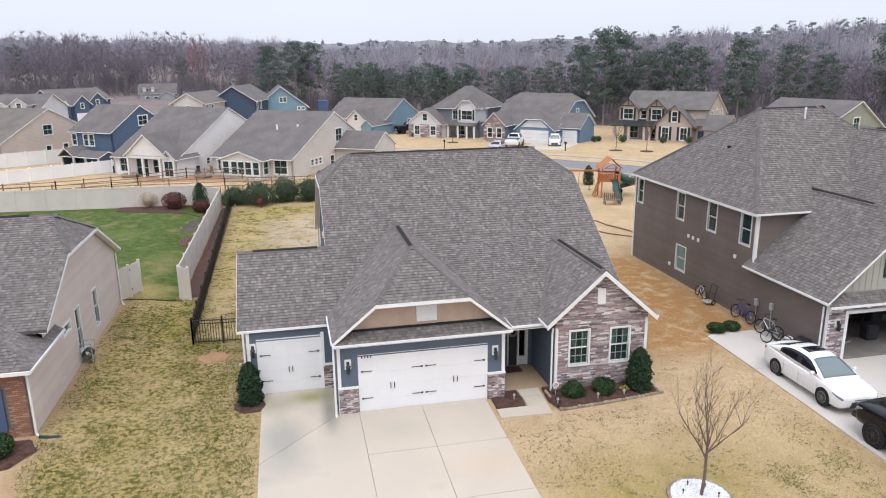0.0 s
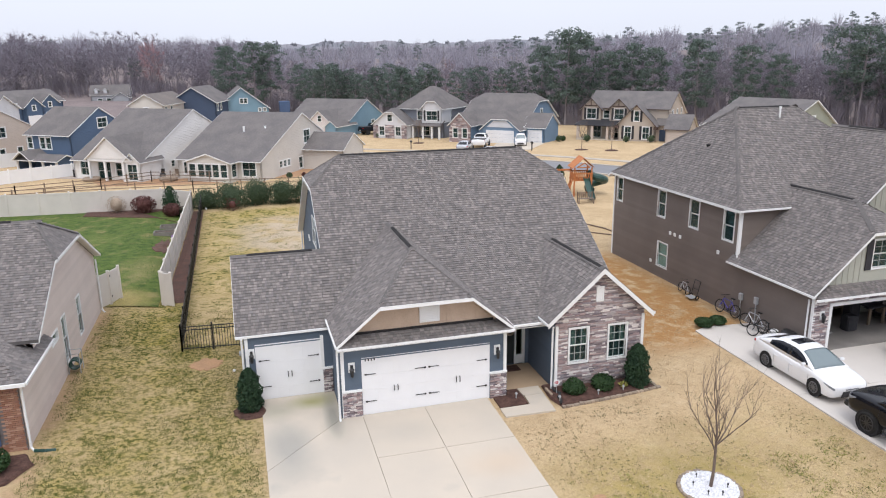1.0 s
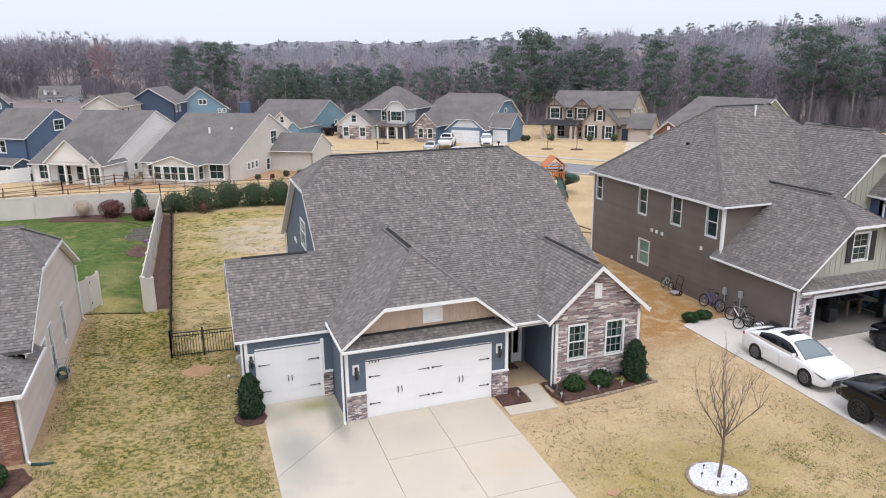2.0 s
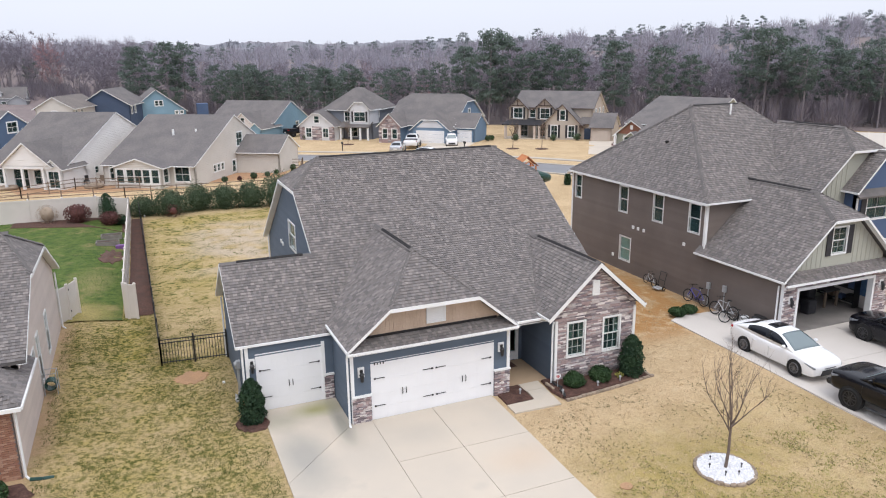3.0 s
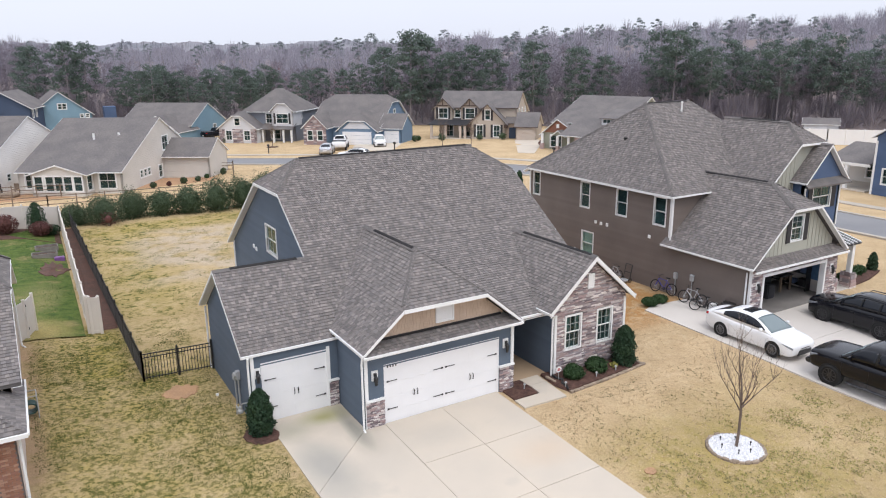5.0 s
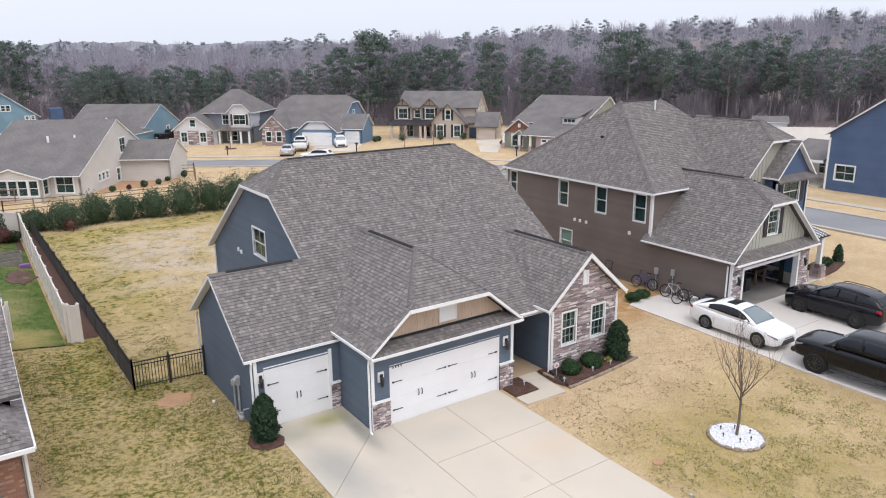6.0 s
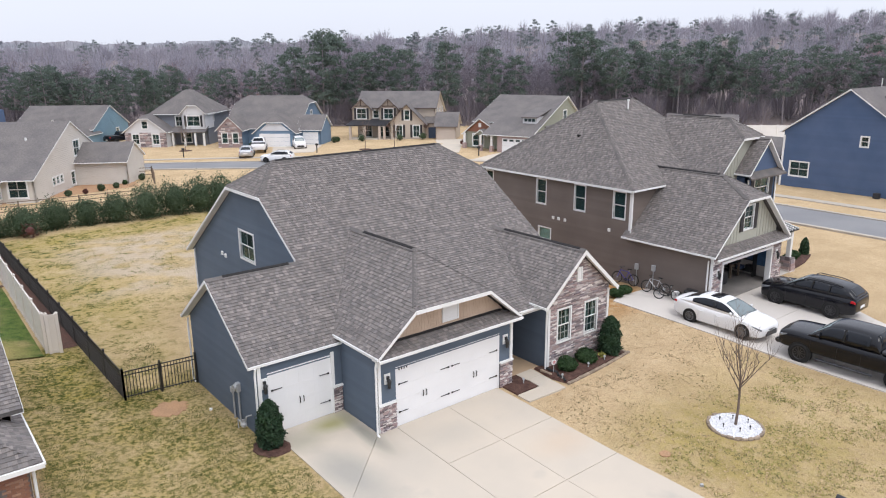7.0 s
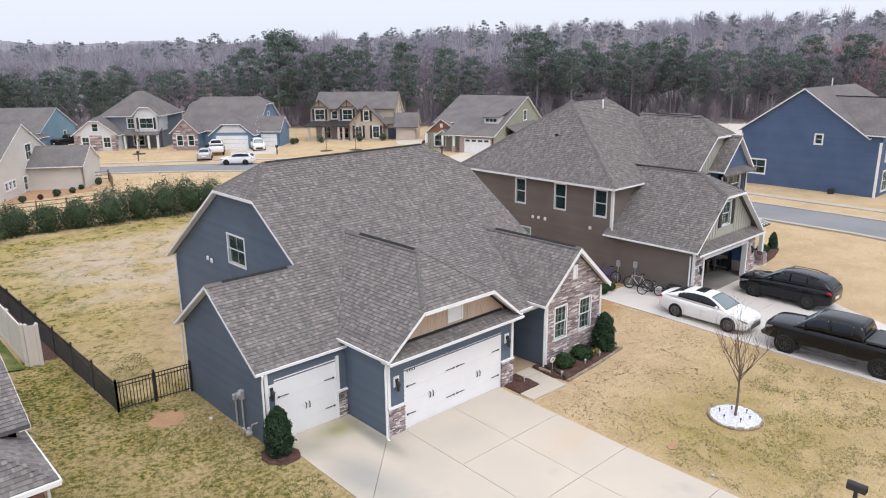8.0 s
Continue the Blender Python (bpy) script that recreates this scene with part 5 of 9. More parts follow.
    ledge_stones(sw, S, low, [hole], rng)
    bm = bmesh.new()
    for c in ((22.5, B, 22.63, 2.42), (27.57, B, 27.7, 2.42), (22.63, 2.27, 27.57, 2.42)):
        S.box(bm, *c, -0.22, 0.08)
    part("door_casing", bm, WHITE, hm, "white casing of the garage opening")
    o = gable_outline(GX0 + 0.35, GX1 - 0.35, 3.0, vr, zr, s, s, 0.95)
    up = Side(GY + 0.2, "S")
    gh = (24.7, 3.75, 25.6, 5.0)
    gw = wall(hm, up, o, [gh], SAGE, 0.15, "sage board-and-batten cladding", "gable_wall")
    window(hm, up, *gh, bars=(2, 2), near=True, shutters=0.33)
    x = GX0 + 0.6
    while x < GX1 - 0.5:
        t = min(zr - s * abs(x - vr), zr - 0.95) - 0.18
        if t > 3.1 and not (24.2 < x < 26.1):
            bm = bmesh.new()
            up.box(bm, x - 0.025, 3.05, x + 0.025, t, 0.0, 0.02)
            part("batten", bm, SAGE, gw)
        x += 0.3
    pts = [Vector((GX0 - 0.2, GY - 0.4, 2.78)), Vector((GX1 + 0.2, GY - 0.4, 2.78)), Vector((GX1 - 0.3, GY + 0.22, 3.15)), Vector((GX0 + 0.3, GY + 0.22, 3.15))]
    bm = bmesh.new()
    slab(bm, pts, 0.1)
    sk = part("skirt_roof", bm, ROOF_DECK, hm)
    shingled(sk, pts, rng)
    bm = bmesh.new()
    beam(bm, (GX0 - 0.3, GY - 0.43, 2.74), (GX1 + 0.3, GY - 0.43, 2.74), 0.07, 0.09)
    part("gutter", bm, WHITE, sk)
    # corner boards
    for x, y, z0, z1 in ((X0, FY, 3.0, 5.5), (X0, GY, B, 2.75), (X0, 41.85, B, 5.5)):
        bm = bmesh.new()
        box(bm, x - 0.035, y - 0.035, z0, x + 0.11, y + 0.11, z1)
        part("corner_board", bm, WHITE, hm)
    # porch on the street side with a ribbed metal roof on stone-footed posts
    bm = bmesh.new()
    slab(bm, [Vector((28.7, 24.6, 2.75)), Vector((31.4, 24.6, 2.75)), Vector((31.4, 27.6, 3.5)), Vector((28.7, 27.6, 3.5))], 0.08)
    pr = part("porch_roof", bm, SHUTTER, hm, "dark standing-seam metal roof")
    for i in range(8):
        bm = bmesh.new()
        x = 28.86 + i * 0.35
        beam(bm, (x, 24.6, 2.78), (x, 27.6, 3.53), 0.07, 0.06)
        part("seam", bm, WHITE, pr)
    for x in (29.2, 31.0):
        bm = bmesh.new()
        box(bm, x - 0.12, 24.75, 1.0, x + 0.12, 24.99, 2.7)
        part("porch_post", bm, WHITE, hm)
        bm = bmesh.new()
        box(bm, x - 0.28, 24.6, 0.05, x + 0.28, 25.15, 1.0)
        part("post_footing", soft(bm, 0.02), MORTAR, hm, "stone footing")
        far_stone(hm, Side(24.6, "S"), [(x - 0.28, 0.05), (x + 0.28, 0.05), (x + 0.28, 1.0), (x - 0.28, 1.0)], int(x * 10))
        far_stone(hm, Side(x - 0.28, "W"), [(24.6, 0.05), (25.15, 0.05), (25.15, 1.0), (24.6, 1.0)], int(x * 7))
    bm = bmesh.new()
    box(bm, 28.75, 24.6, -0.05, 31.45, 27.6, 0.2)
    part("porch_floor", bm, CONCRETE_COOL, hm)
    # fittings on the long side wall
    for y, z in ((35.28, 2.95), (34.82, 2.95), (34.3, 2.95), (30.93, 2.95), (37.1, 0.85)):
        bm = bmesh.new()
        box(bm, X0 - 0.1, y - 0.09, z, X0 - 0.02, y + 0.09, z + 0.19)
        part("wall_vent", soft(bm, 0.02), WHITE, hm, "small white vent cover")
    for y, z in ((28.85, 1.05), (27.75, 1.2)):
        bm = bmesh.new()
        box(bm, X0 - 0.16, y - 0.11, z + 0.1, X0 - 0.02, y + 0.11, z + 0.44)
        u = part("meter_box", soft(bm, 0.02), UTIL, hm, "grey utility box")
        bm = bmesh.new()
        rod(bm, (X0 - 0.08, y, 0.1), (X0 - 0.08, y, z + 0.1), 0.025)
        part("conduit", bm, UTIL, u)
    lantern(hm, S, 22.15, 1.6)
    lantern(hm, S, 28.2, 1.6)
    # plumbing pipes on the roof
    for x, y, z, rad, m, lab in ((23.6, 35.12, 7.72, 0.1, VENT, "short black roof vent"), (27.75, 34.7, 9.7, 0.05, WHITE, "white plumbing pipe")):
        bm = bmesh.new()
        rod(bm, (x, y, z - 0.4), (x, y, z + 0.28), rad)
        rod(bm, (x, y, z + 0.22), (x, y, z + 0.32), rad * 1.35, rad * 1.35)
        part("vent_pipe", bm, m, hm, lab)
    for x, y, z1 in ((X0 - 0.1, FY - 0.1, 5.4), (X0 - 0.1, GY + 0.2, 2.6)):
        bm = bmesh.new()
        tube(bm, [(x, y, z1), (x, y, 3.1 if z1 > 4 else 0.2)], 0.04, 6)
        part("downspout", bm, WHITE, hm, "white downspout")


build_brown()

# ---- houses further off ----
def windows_at(*spots):
    """Openings from (centre, sill, width, height) with plain far windows."""
    return [(a - w / 2, z, a + w / 2, z + h2, dict(bars=(2 if w > 0.9 else 1, 1), backing="blind", trim=0.12)) for a, z, w, h2 in spots]


def far_house(label, x, y, rz, category="house"):
    return thing("house", label, category, x, y, land(x, y), rz)


def simple(hm, axis, u0, u1, v0, v1, eave, s, wm, clip0=0.0, clip1=0.0, wins=None, rm=None, base=-0.3, over=0.35, **k):
    vr = (v0 + v1) / 2
    zr = eave + s * ((v1 - v0) / 2 + over)
    return block(hm, axis, u0, u1, v0, v1, base, vr, zr, s, clip0=clip0, clip1=clip1, over=over, wm=wm, openings=wins, material=rm or ROOF_FAR, caps=False, **k)


def far_houses():
    # greige house with a sun room; its tall end wall looks east
    h1 = far_house("greige lap-sided house with a sun room and grey roof", 0.4, 79.4, -33)
    block(h1, "x", -10.5, 0, 0, 18.2, -0.3, 9.6, 6.6, 0.45, 0.5, over=0.35, wm=FAR["greige"], material=ROOF_FAR, caps=False, u_over=0.12,
          openings={"E": windows_at((10.6, 3.0, 1.5, 1.5), (4.2, 0.9, 0.6, 0.7), (5.1, 0.9, 0.6, 0.7), (6.0, 0.9, 0.6, 0.7), (8.8, 0.2, 0.9, 1.3)), "S": windows_at((-1.5, 0.5, 1.6, 1.5), (-9.4, 0.5, 0.7, 1.5))})
    simple(h1, "y", -1.6, 3.5, -8.2, -2.9, 2.1, 0.32, FAR["greige"], wins={"S": windows_at((-7.5, 0.5, 0.8, 1.4), (-6.4, 0.5, 0.8, 1.4), (-5.5, 0.5, 0.8, 1.4), (-4.6, 0.5, 0.8, 1.4), (-3.6, 0.5, 0.8, 1.4)),
                                                                        "E": windows_at((-0.7, 0.5, 0.9, 1.4))}, u_over=0.2)
    simple(h1, "x", -1.5, 5.2, 9.6, 15.4, 2.3, 0.55, FAR["greige"], faces="SNE", u_over=0.15)
    for u, v in ((-5.2, 5.4), (-2.9, 6.2)):
        bm = bmesh.new()
        rod(bm, (u, v, 4.2), (u, v, 5.3), 0.12, 0.12, 8)
        part("vent_pipe", bm, WHITE, h1)
    # cream house with a covered back porch
    h2 = far_house("cream lap-sided house with a covered porch and grey roof", -11.9, 84.2, -33)
    block(h2, "x", -9.4, 0, 0, 19.0, -0.3, 9.5, 7.1, 0.51, 0.51, over=0.35, wm=FAR["cream"], material=ROOF_FAR, caps=False, u_over=0.12,
          openings={"E": windows_at((2.4, 0.9, 0.6, 0.7), (5.0, 0.9, 0.6, 0.7)), "S": windows_at((-7.8, 0.4, 1.3, 1.6), (-5.2, -0.1, 1.7, 2.1), (-2.9, 0.4, 1.5, 1.5))})
    simple(h2, "y", -0.9, 5.5, -6.4, -0.9, 2.4, 0.8, FAR["cream"], faces="", over=0.3)
    wall(h2, Side(-0.95, "S"), [(-6.6, 2.35), (-0.7, 2.35), (-3.65, 4.65)], [], FAR["cream"], 0.15, name="porch_gable")
    bm = bmesh.new()
    box(bm, -6.5, -0.95, 2.15, -0.8, -0.75, 2.45)
    for u in (-6.4, -4.3, -1.9):
        box(bm, u - 0.12, -0.95, -0.3, u + 0.12, -0.75, 2.2)
    part("porch_frame", bm, WHITE, h2)
    simple(h2, "y", -0.8, 3.0, -1.75, 0.2, 2.1, 0.9, FAR["cream"], wins={"S": windows_at((-0.8, 0.2, 1.2, 1.7))}, over=0.2)
    # blue two-storey
    h3 = far_house("blue two-storey house with a small gabled back porch", -21.7, 98.6, -36)
    h3.location.z -= 0.9
    block(h3, "x", -7.3, 0, 0, 10, -0.3, 5.0, 8.2, 0.6, wm=FAR["blue"], material=ROOF_FAR, caps=False, u_over=0.15,
          openings={"E": windows_at((5.4, 5.6, 1.5, 1.2)), "S": windows_at((-6.7, 3.3, 0.8, 1.4), (-4.6, 3.3, 0.8, 1.4), (-3.6, 3.3, 0.8, 1.4))})
    simple(h3, "x", -6.6, 0.0, -2.4, 0.2, 2.2, 0.4, FAR["blue"], faces="WE", wins={})
    bm = bmesh.new()
    for u in (-6.5, -4.4, -2.3, -0.1):
        box(bm, u - 0.12, -2.5, -0.3, u + 0.12, -2.3, 2.2)
    part("porch_frame", bm, WHITE, h3)
    simple(h3, "y", -2.9, 0.0, -6.4, -3.8, 2.3, 0.7, FAR["blue"], faces="", over=0.2)
    # tan house at the end of the row
    h4 = far_house("tan house with a long grey-brown roof", -36.0, 102.0, -33)
    block(h4, "x", -14, 0, 0, 16, -0.3, 8.0, 6.9, 0.5, wm=FAR["tan"], material=ROOF_TAN, caps=False, u_over=0.12,
          openings={"E": windows_at((7.6, 3.4, 1.4, 1.3), (7.4, 0.6, 0.8, 1.3), (10.2, 0.6, 0.8, 1.3)), "S": windows_at((-1.2, 0.6, 1.0, 1.5), (-4.0, 0.6, 1.3, 1.5))})
    # row behind, gables towards the south
    for lab, x, y, rz, col, wd, dp, ridge, sl, rm, wins in (
            ("greige house with grey-brown gabled roof", -16.7, 136, -19, "greige", 6.0, 11, 7.8, 0.58, ROOF_TAN, ((0, 4.6, 0.8, 0.9),)),
            ("dark navy house with grey roof", -9.4, 143, -15, "navy", 8.4, 11, 8.55, 0.62, None, ((2.4, 1.0, 0.9, 1.3),)),
            ("light teal house with grey gabled roof", -0.6, 150, 2, "teal", 10.2, 12, 8.05, 0.77, None, ((0.0, 5.0, 0.6, 0.9), (0.75, 5.0, 0.6, 0.9), (3.4, 3.4, 0.5, 0.55), (4.3, 3.4, 0.5, 0.55))),
            ("blue house with grey gabled roof", -74, 152, -33, "blue", 9, 12, 7.0, 0.62, None, ((0, 3.7, 1.5, 1.2),))):
        hh = far_house(lab, x, y, rz)
        block(hh, "y", 0, dp, -wd / 2, wd / 2, -0.3, 0, ridge, sl, over=0.35, wm=FAR[col], material=rm or ROOF_FAR, caps=False, openings={"S": windows_at(*wins), "E": windows_at((1.2, ridge - sl * wd / 2 - 1.7, 0.8, 1.2), (3.4, ridge - sl * wd / 2 - 1.7, 0.8, 1.2))})
    # blue house with three small white-trimmed gables along its flank
    hh = far_house("blue house with several white-trimmed front gables", -44.7, 152, -45)
    block(hh, "y", 0, 11, -4.3, 4.3, -0.3, 0, 8.2, 0.45, over=0.35, wm=FAR["blue"], material=ROOF_FAR, caps=False)
    for v, half, top, out in ((0.2, 1.3, 6.3, 6.6), (3.2, 1.7, 7.2, 7.4), (7.0, 1.6, 7.6, 6.4)):
        block(hh, "x", 2.0, out, v - half, v + half, -0.3, v, top, 0.9, over=0.3, wm=FAR["blue"], material=ROOF_FAR, caps=False, faces="SNE", openings={"E": windows_at((v, top - 2.4, 0.6, 0.9))})
    bm = bmesh.new()
    box(bm, 7.4, 1.9, 2.0, 7.46, 4.5, 3.9)
    part("garage_door", soft(bm, 0.02), DOORWHITE, hh, "white garage door")
    # long roof with two white-trimmed dormers
    hh = far_house("grey-roofed house with two white dormer gables", -47, 130, -8)
    block(hh, "x", -8, 8.2, 0, 11, -0.3, 5.5, 8.2, 0.42, over=0.35, wm=FAR["light"], material=ROOF_FAR, caps=False)
    for u, half, top in ((3.1, 1.1, 7.25), (5.6, 1.3, 7.9)):
        block(hh, "y", -0.6, 5.0, u - half, u + half, 4.5, u, top, 0.75, over=0.25, wm=FAR["light"], material=ROOF_FAR, caps=False, faces="SWE", openings={"S": windows_at((u, top - 1.7, 0.7, 0.8))})
    hh = far_house("small grey house at the edge of the woods", -36, 224, 0)
    hh.scale = (0.76, 0.76, 0.76)
    simple(hh, "x", -6, 7, 0, 9, 3.4, 0.75, FAR["grey"], wins={"S": windows_at((-3, 0.9, 1.4, 1.4), (0, 0.9, 1.4, 1.4))})
    simple(hh, "y", -3, 3, 1.5, 7.5, 2.4, 0.6, FAR["grey"])
    for c in (-4, -1):
        block(hh, "y", 0.6, 4, c - 0.8, c + 0.8, 4.0, c, 6.0, 0.7, wm=FAR["light"], material=ROOF_FAR, caps=False, over=0.2)
    bm = bmesh.new()
    box(bm, 6.8, 153, -1.2, 8.9, 155.2, 4.2)
    single("garden_store", soft(bm, 0.05), NAVY, "dark blue flat-topped garden store", "shed")
    # teal house
    h5 = far_house("teal-blue house with grey roof and stone gable", 17.6, 130.0, -39)
    block(h5, "x", -13, 0, 0, 13, -0.3, 6.5, 6.0, 0.5, wm=FAR["teal"], material=ROOF_FAR, caps=False, u_over=0.15, openings={"E": windows_at((8.6, 0.5, 1.0, 1.6))})
    simple(h5, "y", -3, 3, -6.5, -2.3, 2.4, 0.85, FAR["teal"], wins={"S": windows_at((-4.4, 2.6, 0.7, 1.0))}, mats={"S": STONE_FAR})
    simple(h5, "y", -5, 2, -2.0, 0.2, 1.9, 0.85, FAR["teal"], over=0.2)
    # slate two-storey with stone
    h6 = far_house("slate-grey two-storey house with stone and porch", 20.9, 124.8, -42)
    block(h6, "x", 3.0, 12.0, 3.4, 13.2, -0.3, 8.3, 8.45, 0.68, clip0=3.6, clip1=3.6, hip0=0.85, hip1=0.85, over=0.4, wm=FAR["slate"], material=ROOF_FAR, caps=False,
          openings={"S": windows_at((7.4, 3.0, 1.0, 1.5), (8.4, 0.4, 1.6, 1.6)), "E": windows_at((6.0, 3.6, 0.7, 1.0))})
    block(h6, "y", 0.0, 6.0, 0, 6.6, -0.3, 3.3, 5.0, 0.75, clip0=0.55, hip0=0.6, wm=FAR["light"], material=ROOF_FAR, caps=False, openings={"S": windows_at((3.3, 2.9, 0.9, 1.1)) + windows_at((1.7, 0.5, 1.0, 1.5), (4.9, 0.5, 1.0, 1.5))})
    for a0, a1 in ((0.0, 1.0), (2.4, 4.2), (5.6, 6.6)):
        far_stone(h6, Side(-0.01, "S"), [(a0, -0.3), (a1, -0.3), (a1, 2.3), (a0, 2.3)], int(a0 * 10))
    block(h6, "y", 2.2, 6.0, 8.4, 12.1, 2.6, 10.25, 7.0, 0.95, clip0=0.7, hip0=0.7, wm=FAR["light"], material=ROOF_FAR, caps=False, openings={"S": [(q[0], q[1], q[2], q[3], dict(q[4], shutters=0.35)) for q in windows_at((10.25, 3.1, 2.0, 1.5))]})
    bm = bmesh.new()
    slab(bm, [Vector((6.6, 1.3, 2.2)), Vector((12.2, 1.3, 2.2)), Vector((12.2, 3.4, 2.95)), Vector((6.6, 3.4, 2.95))], 0.12)
    part("porch_roof", bm, ROOF_FAR, h6)
    for u in (7.0, 8.9, 10.6, 12.0):
        bm = bmesh.new()
        box(bm, u - 0.14, 1.4, -0.3, u + 0.14, 1.68, 2.15)
        part("porch_post", bm, WHITE, h6)
    # blue-grey house of the same plan as the first, turned about
    h7 = far_house("blue-grey house with white garage doors and stone gable", 36.0, 108.8, -45)
    block(h7, "x", -6.5, 5.3, 2.6, 17.2, -0.3, 10.3, 7.2, 0.58, clip0=1.1, clip1=1.1, hip0=0.7, hip1=0.7, wm=FAR["stoneblue"], material=ROOF_FAR, caps=False, openings={"E": windows_at((10.0, 3.6, 1.0, 1.2))})
    block(h7, "x", 5.2, 8.9, 2.35, 8.4, -0.3, 5.5, 4.5, 0.62, wm=FAR["stoneblue"], material=ROOF_FAR, caps=False, faces="SNE", over=0.25)
    block(h7, "y", 0.0, 6.0, -0.8, 5.6, -0.3, 2.4, 4.9, 0.8, clip0=1.15, hip0=0.62, wm=FAR["stoneblue"], material=ROOF_FAR, caps=False)
    wall(h7, Side(-0.06, "S"), [(0.1, 2.5), (4.7, 2.5), (3.5, 3.5), (1.3, 3.5)], [], FAR["light"], 0.05, name="gable_face")
    block(h7, "y", 0.0, 6.0, -6.6, -2.75, -0.3, -4.68, 4.6, 0.95, wm=FAR["stoneblue"], mats={"S": STONE_FAR}, material=ROOF_FAR, caps=False, openings={"S": windows_at((-5.5, 0.6, 0.85, 1.5), (-3.8, 0.6, 0.85, 1.5))})
    for o in ([(-6.6, -0.3), (-6.1, -0.3), (-6.1, 2.2), (-6.6, 2.2)], [(-4.95, -0.3), (-4.35, -0.3), (-4.35, 2.3), (-4.95, 2.3)], [(-3.25, -0.3), (-2.75, -0.3), (-2.75, 2.2), (-3.25, 2.2)], [(-6.5, 2.3), (-2.86, 2.3), (-4.68, 4.2)]):
        far_stone(h7, Side(-0.01, "S"), o, int(o[0][0] * 10))
    for a0, a1, yy in ((0.0, 4.8, 0.0), (6.1, 8.5, 2.35)):
        bm = bmesh.new()
        for i in range(4):
            box(bm, a0, yy - 0.06, -0.25 + 0.58 * i, a1, yy - 0.01, 0.31 + 0.58 * i)
        part("garage_door", soft(bm, 0.015), DOORWHITE, h7, "white garage door")
    # peach two-storey with a dark porch roof
    h8 = far_house("peach two-storey house with dark shutters and porch", 56.9, 104.1, -46.6)
    dressed = lambda *spots: [(q[0], q[1], q[2], q[3], dict(q[4], shutters=0.36)) for q in windows_at(*spots)]
    block(h8, "x", -5.6, 7.4, 0.5, 12.0, -0.3, 5.0, 7.4, 0.52, wm=FAR["peach"], material=ROOF_FAR, caps=False,
          openings={"S": windows_at((-2.45, 3.3, 0.9, 1.2), (-3.9, 0.2, 1.3, 1.9), (-1.0, 0.2, 1.4, 1.7)), "E": windows_at((3.0, 3.1, 0.8, 1.5), (5.9, 3.1, 0.8, 1.5), (8.8, 3.1, 0.8, 1.5))})
    # two gabled bays over the porch
    for c in (-4.75, -0.2):
        block(h8, "y", -0.1, 3.4, c - 1.55, c + 1.55, 2.7, c, 6.45, 0.95, over=0.4, wm=FAR["peach"], material=ROOF_FAR, caps=False, faces="SWE", openings={"S": dressed((c, 3.2, 1.5, 1.6))})
        bm = bmesh.new()
        beam(bm, (c - 1.0, -0.45, 5.25), (c + 1.0, -0.45, 5.25), 0.1, 0.16)
        beam(bm, (c, -0.45, 5.25), (c, -0.45, 6.2), 0.1, 0.12)
        part("gable_truss", bm, BROWNTRIM, h8, "dark brown gable truss")
    # tall front gable with brackets
    block(h8, "y", -2.0, 5.0, 0.35, 6.05, -0.3, 3.2, 5.7, 1.0, over=0.45, wm=FAR["peach"], material=ROOF_FAR, caps=False, faces="SWE",
          openings={"S": dressed((1.9, 0.5, 1.0, 1.8), (4.7, 0.5, 1.0, 1.8), (3.2, 3.2, 0.8, 1.5))})
    for u in (0.15, 6.25):
        bm = bmesh.new()
        box(bm, u - 0.3, -2.4, 2.0, u + 0.3, -1.9, 2.45)
        part("eave_return", soft(bm, 0.05), BROWNTRIM, h8, "dark brown boxed eave")
    # recessed link, its shaded opening painted as a dark panel, and the side garage
    block(h8, "x", 6.0, 8.2, -0.8, 3.0, -0.3, 1.1, 3.9, 0.6, wm=FAR["tan"], material=ROOF_FAR, caps=False, faces="S", over=0.3)
    bm = bmesh.new()
    box(bm, 6.5, -0.86, -0.3, 7.8, -0.81, 1.9)
    part("side_door", soft(bm, 0.015), FAR["navy"], h8, "dark blue panel standing in for a shaded opening")
    block(h8, "x", 8.1, 11.3, -3.6, 2.4, -0.3, -0.6, 4.35, 0.62, wm=FAR["peach"], mats={"S": FAR["tan"]}, material=ROOF_FAR, caps=False)
    bm = bmesh.new()
    for i in range(4):
        box(bm, 8.5, -3.68, -0.28 + 0.55 * i, 10.9, -3.62, 0.25 + 0.55 * i)
    part("garage_door", soft(bm, 0.015), FAR["tan"], h8, "tan garage door")
    bm = bmesh.new()
    slab(bm, [Vector((-6.9, -2.1, 2.3)), Vector((0.5, -2.1, 2.3)), Vector((0.5, 0.45, 3.15)), Vector((-6.0, 0.45, 3.15))], 0.12)
    part("porch_roof", bm, SHUTTER, h8, "dark metal porch roof")
    for u in (-6.3, -3.9, -1.4, -0.6):
        bm = bmesh.new()
        box(bm, u - 0.2, -2.0, -0.3, u + 0.2, -1.6, 2.2)
        part("porch_post", soft(bm, 0.02), FAR["tan"], h8)
    bm = bmesh.new()
    box(bm, -6.5, -2.05, -0.4, 0.3, 0.5, 0.12)
    part("porch_floor", soft(bm, 0.02), CONCRETE, h8)
    # craftsman house: porch gable with rust shingles, long front slope over the garage
    h9 = far_house("moss-green craftsman house with rust gable", 56.30, 76.67, -70)
    zr9, vr9 = 6.98, 12.1
    block(h9, "x", -0.75, 4.25, 0, 18.4, -0.3, vr9, zr9, 0.375, 0.58, wm=FAR["moss"], faces="SNE", mats={"S": STONE_FAR}, roofed=False, openings={"E": windows_at((11.6, 3.6, 1.3, 1.35))})
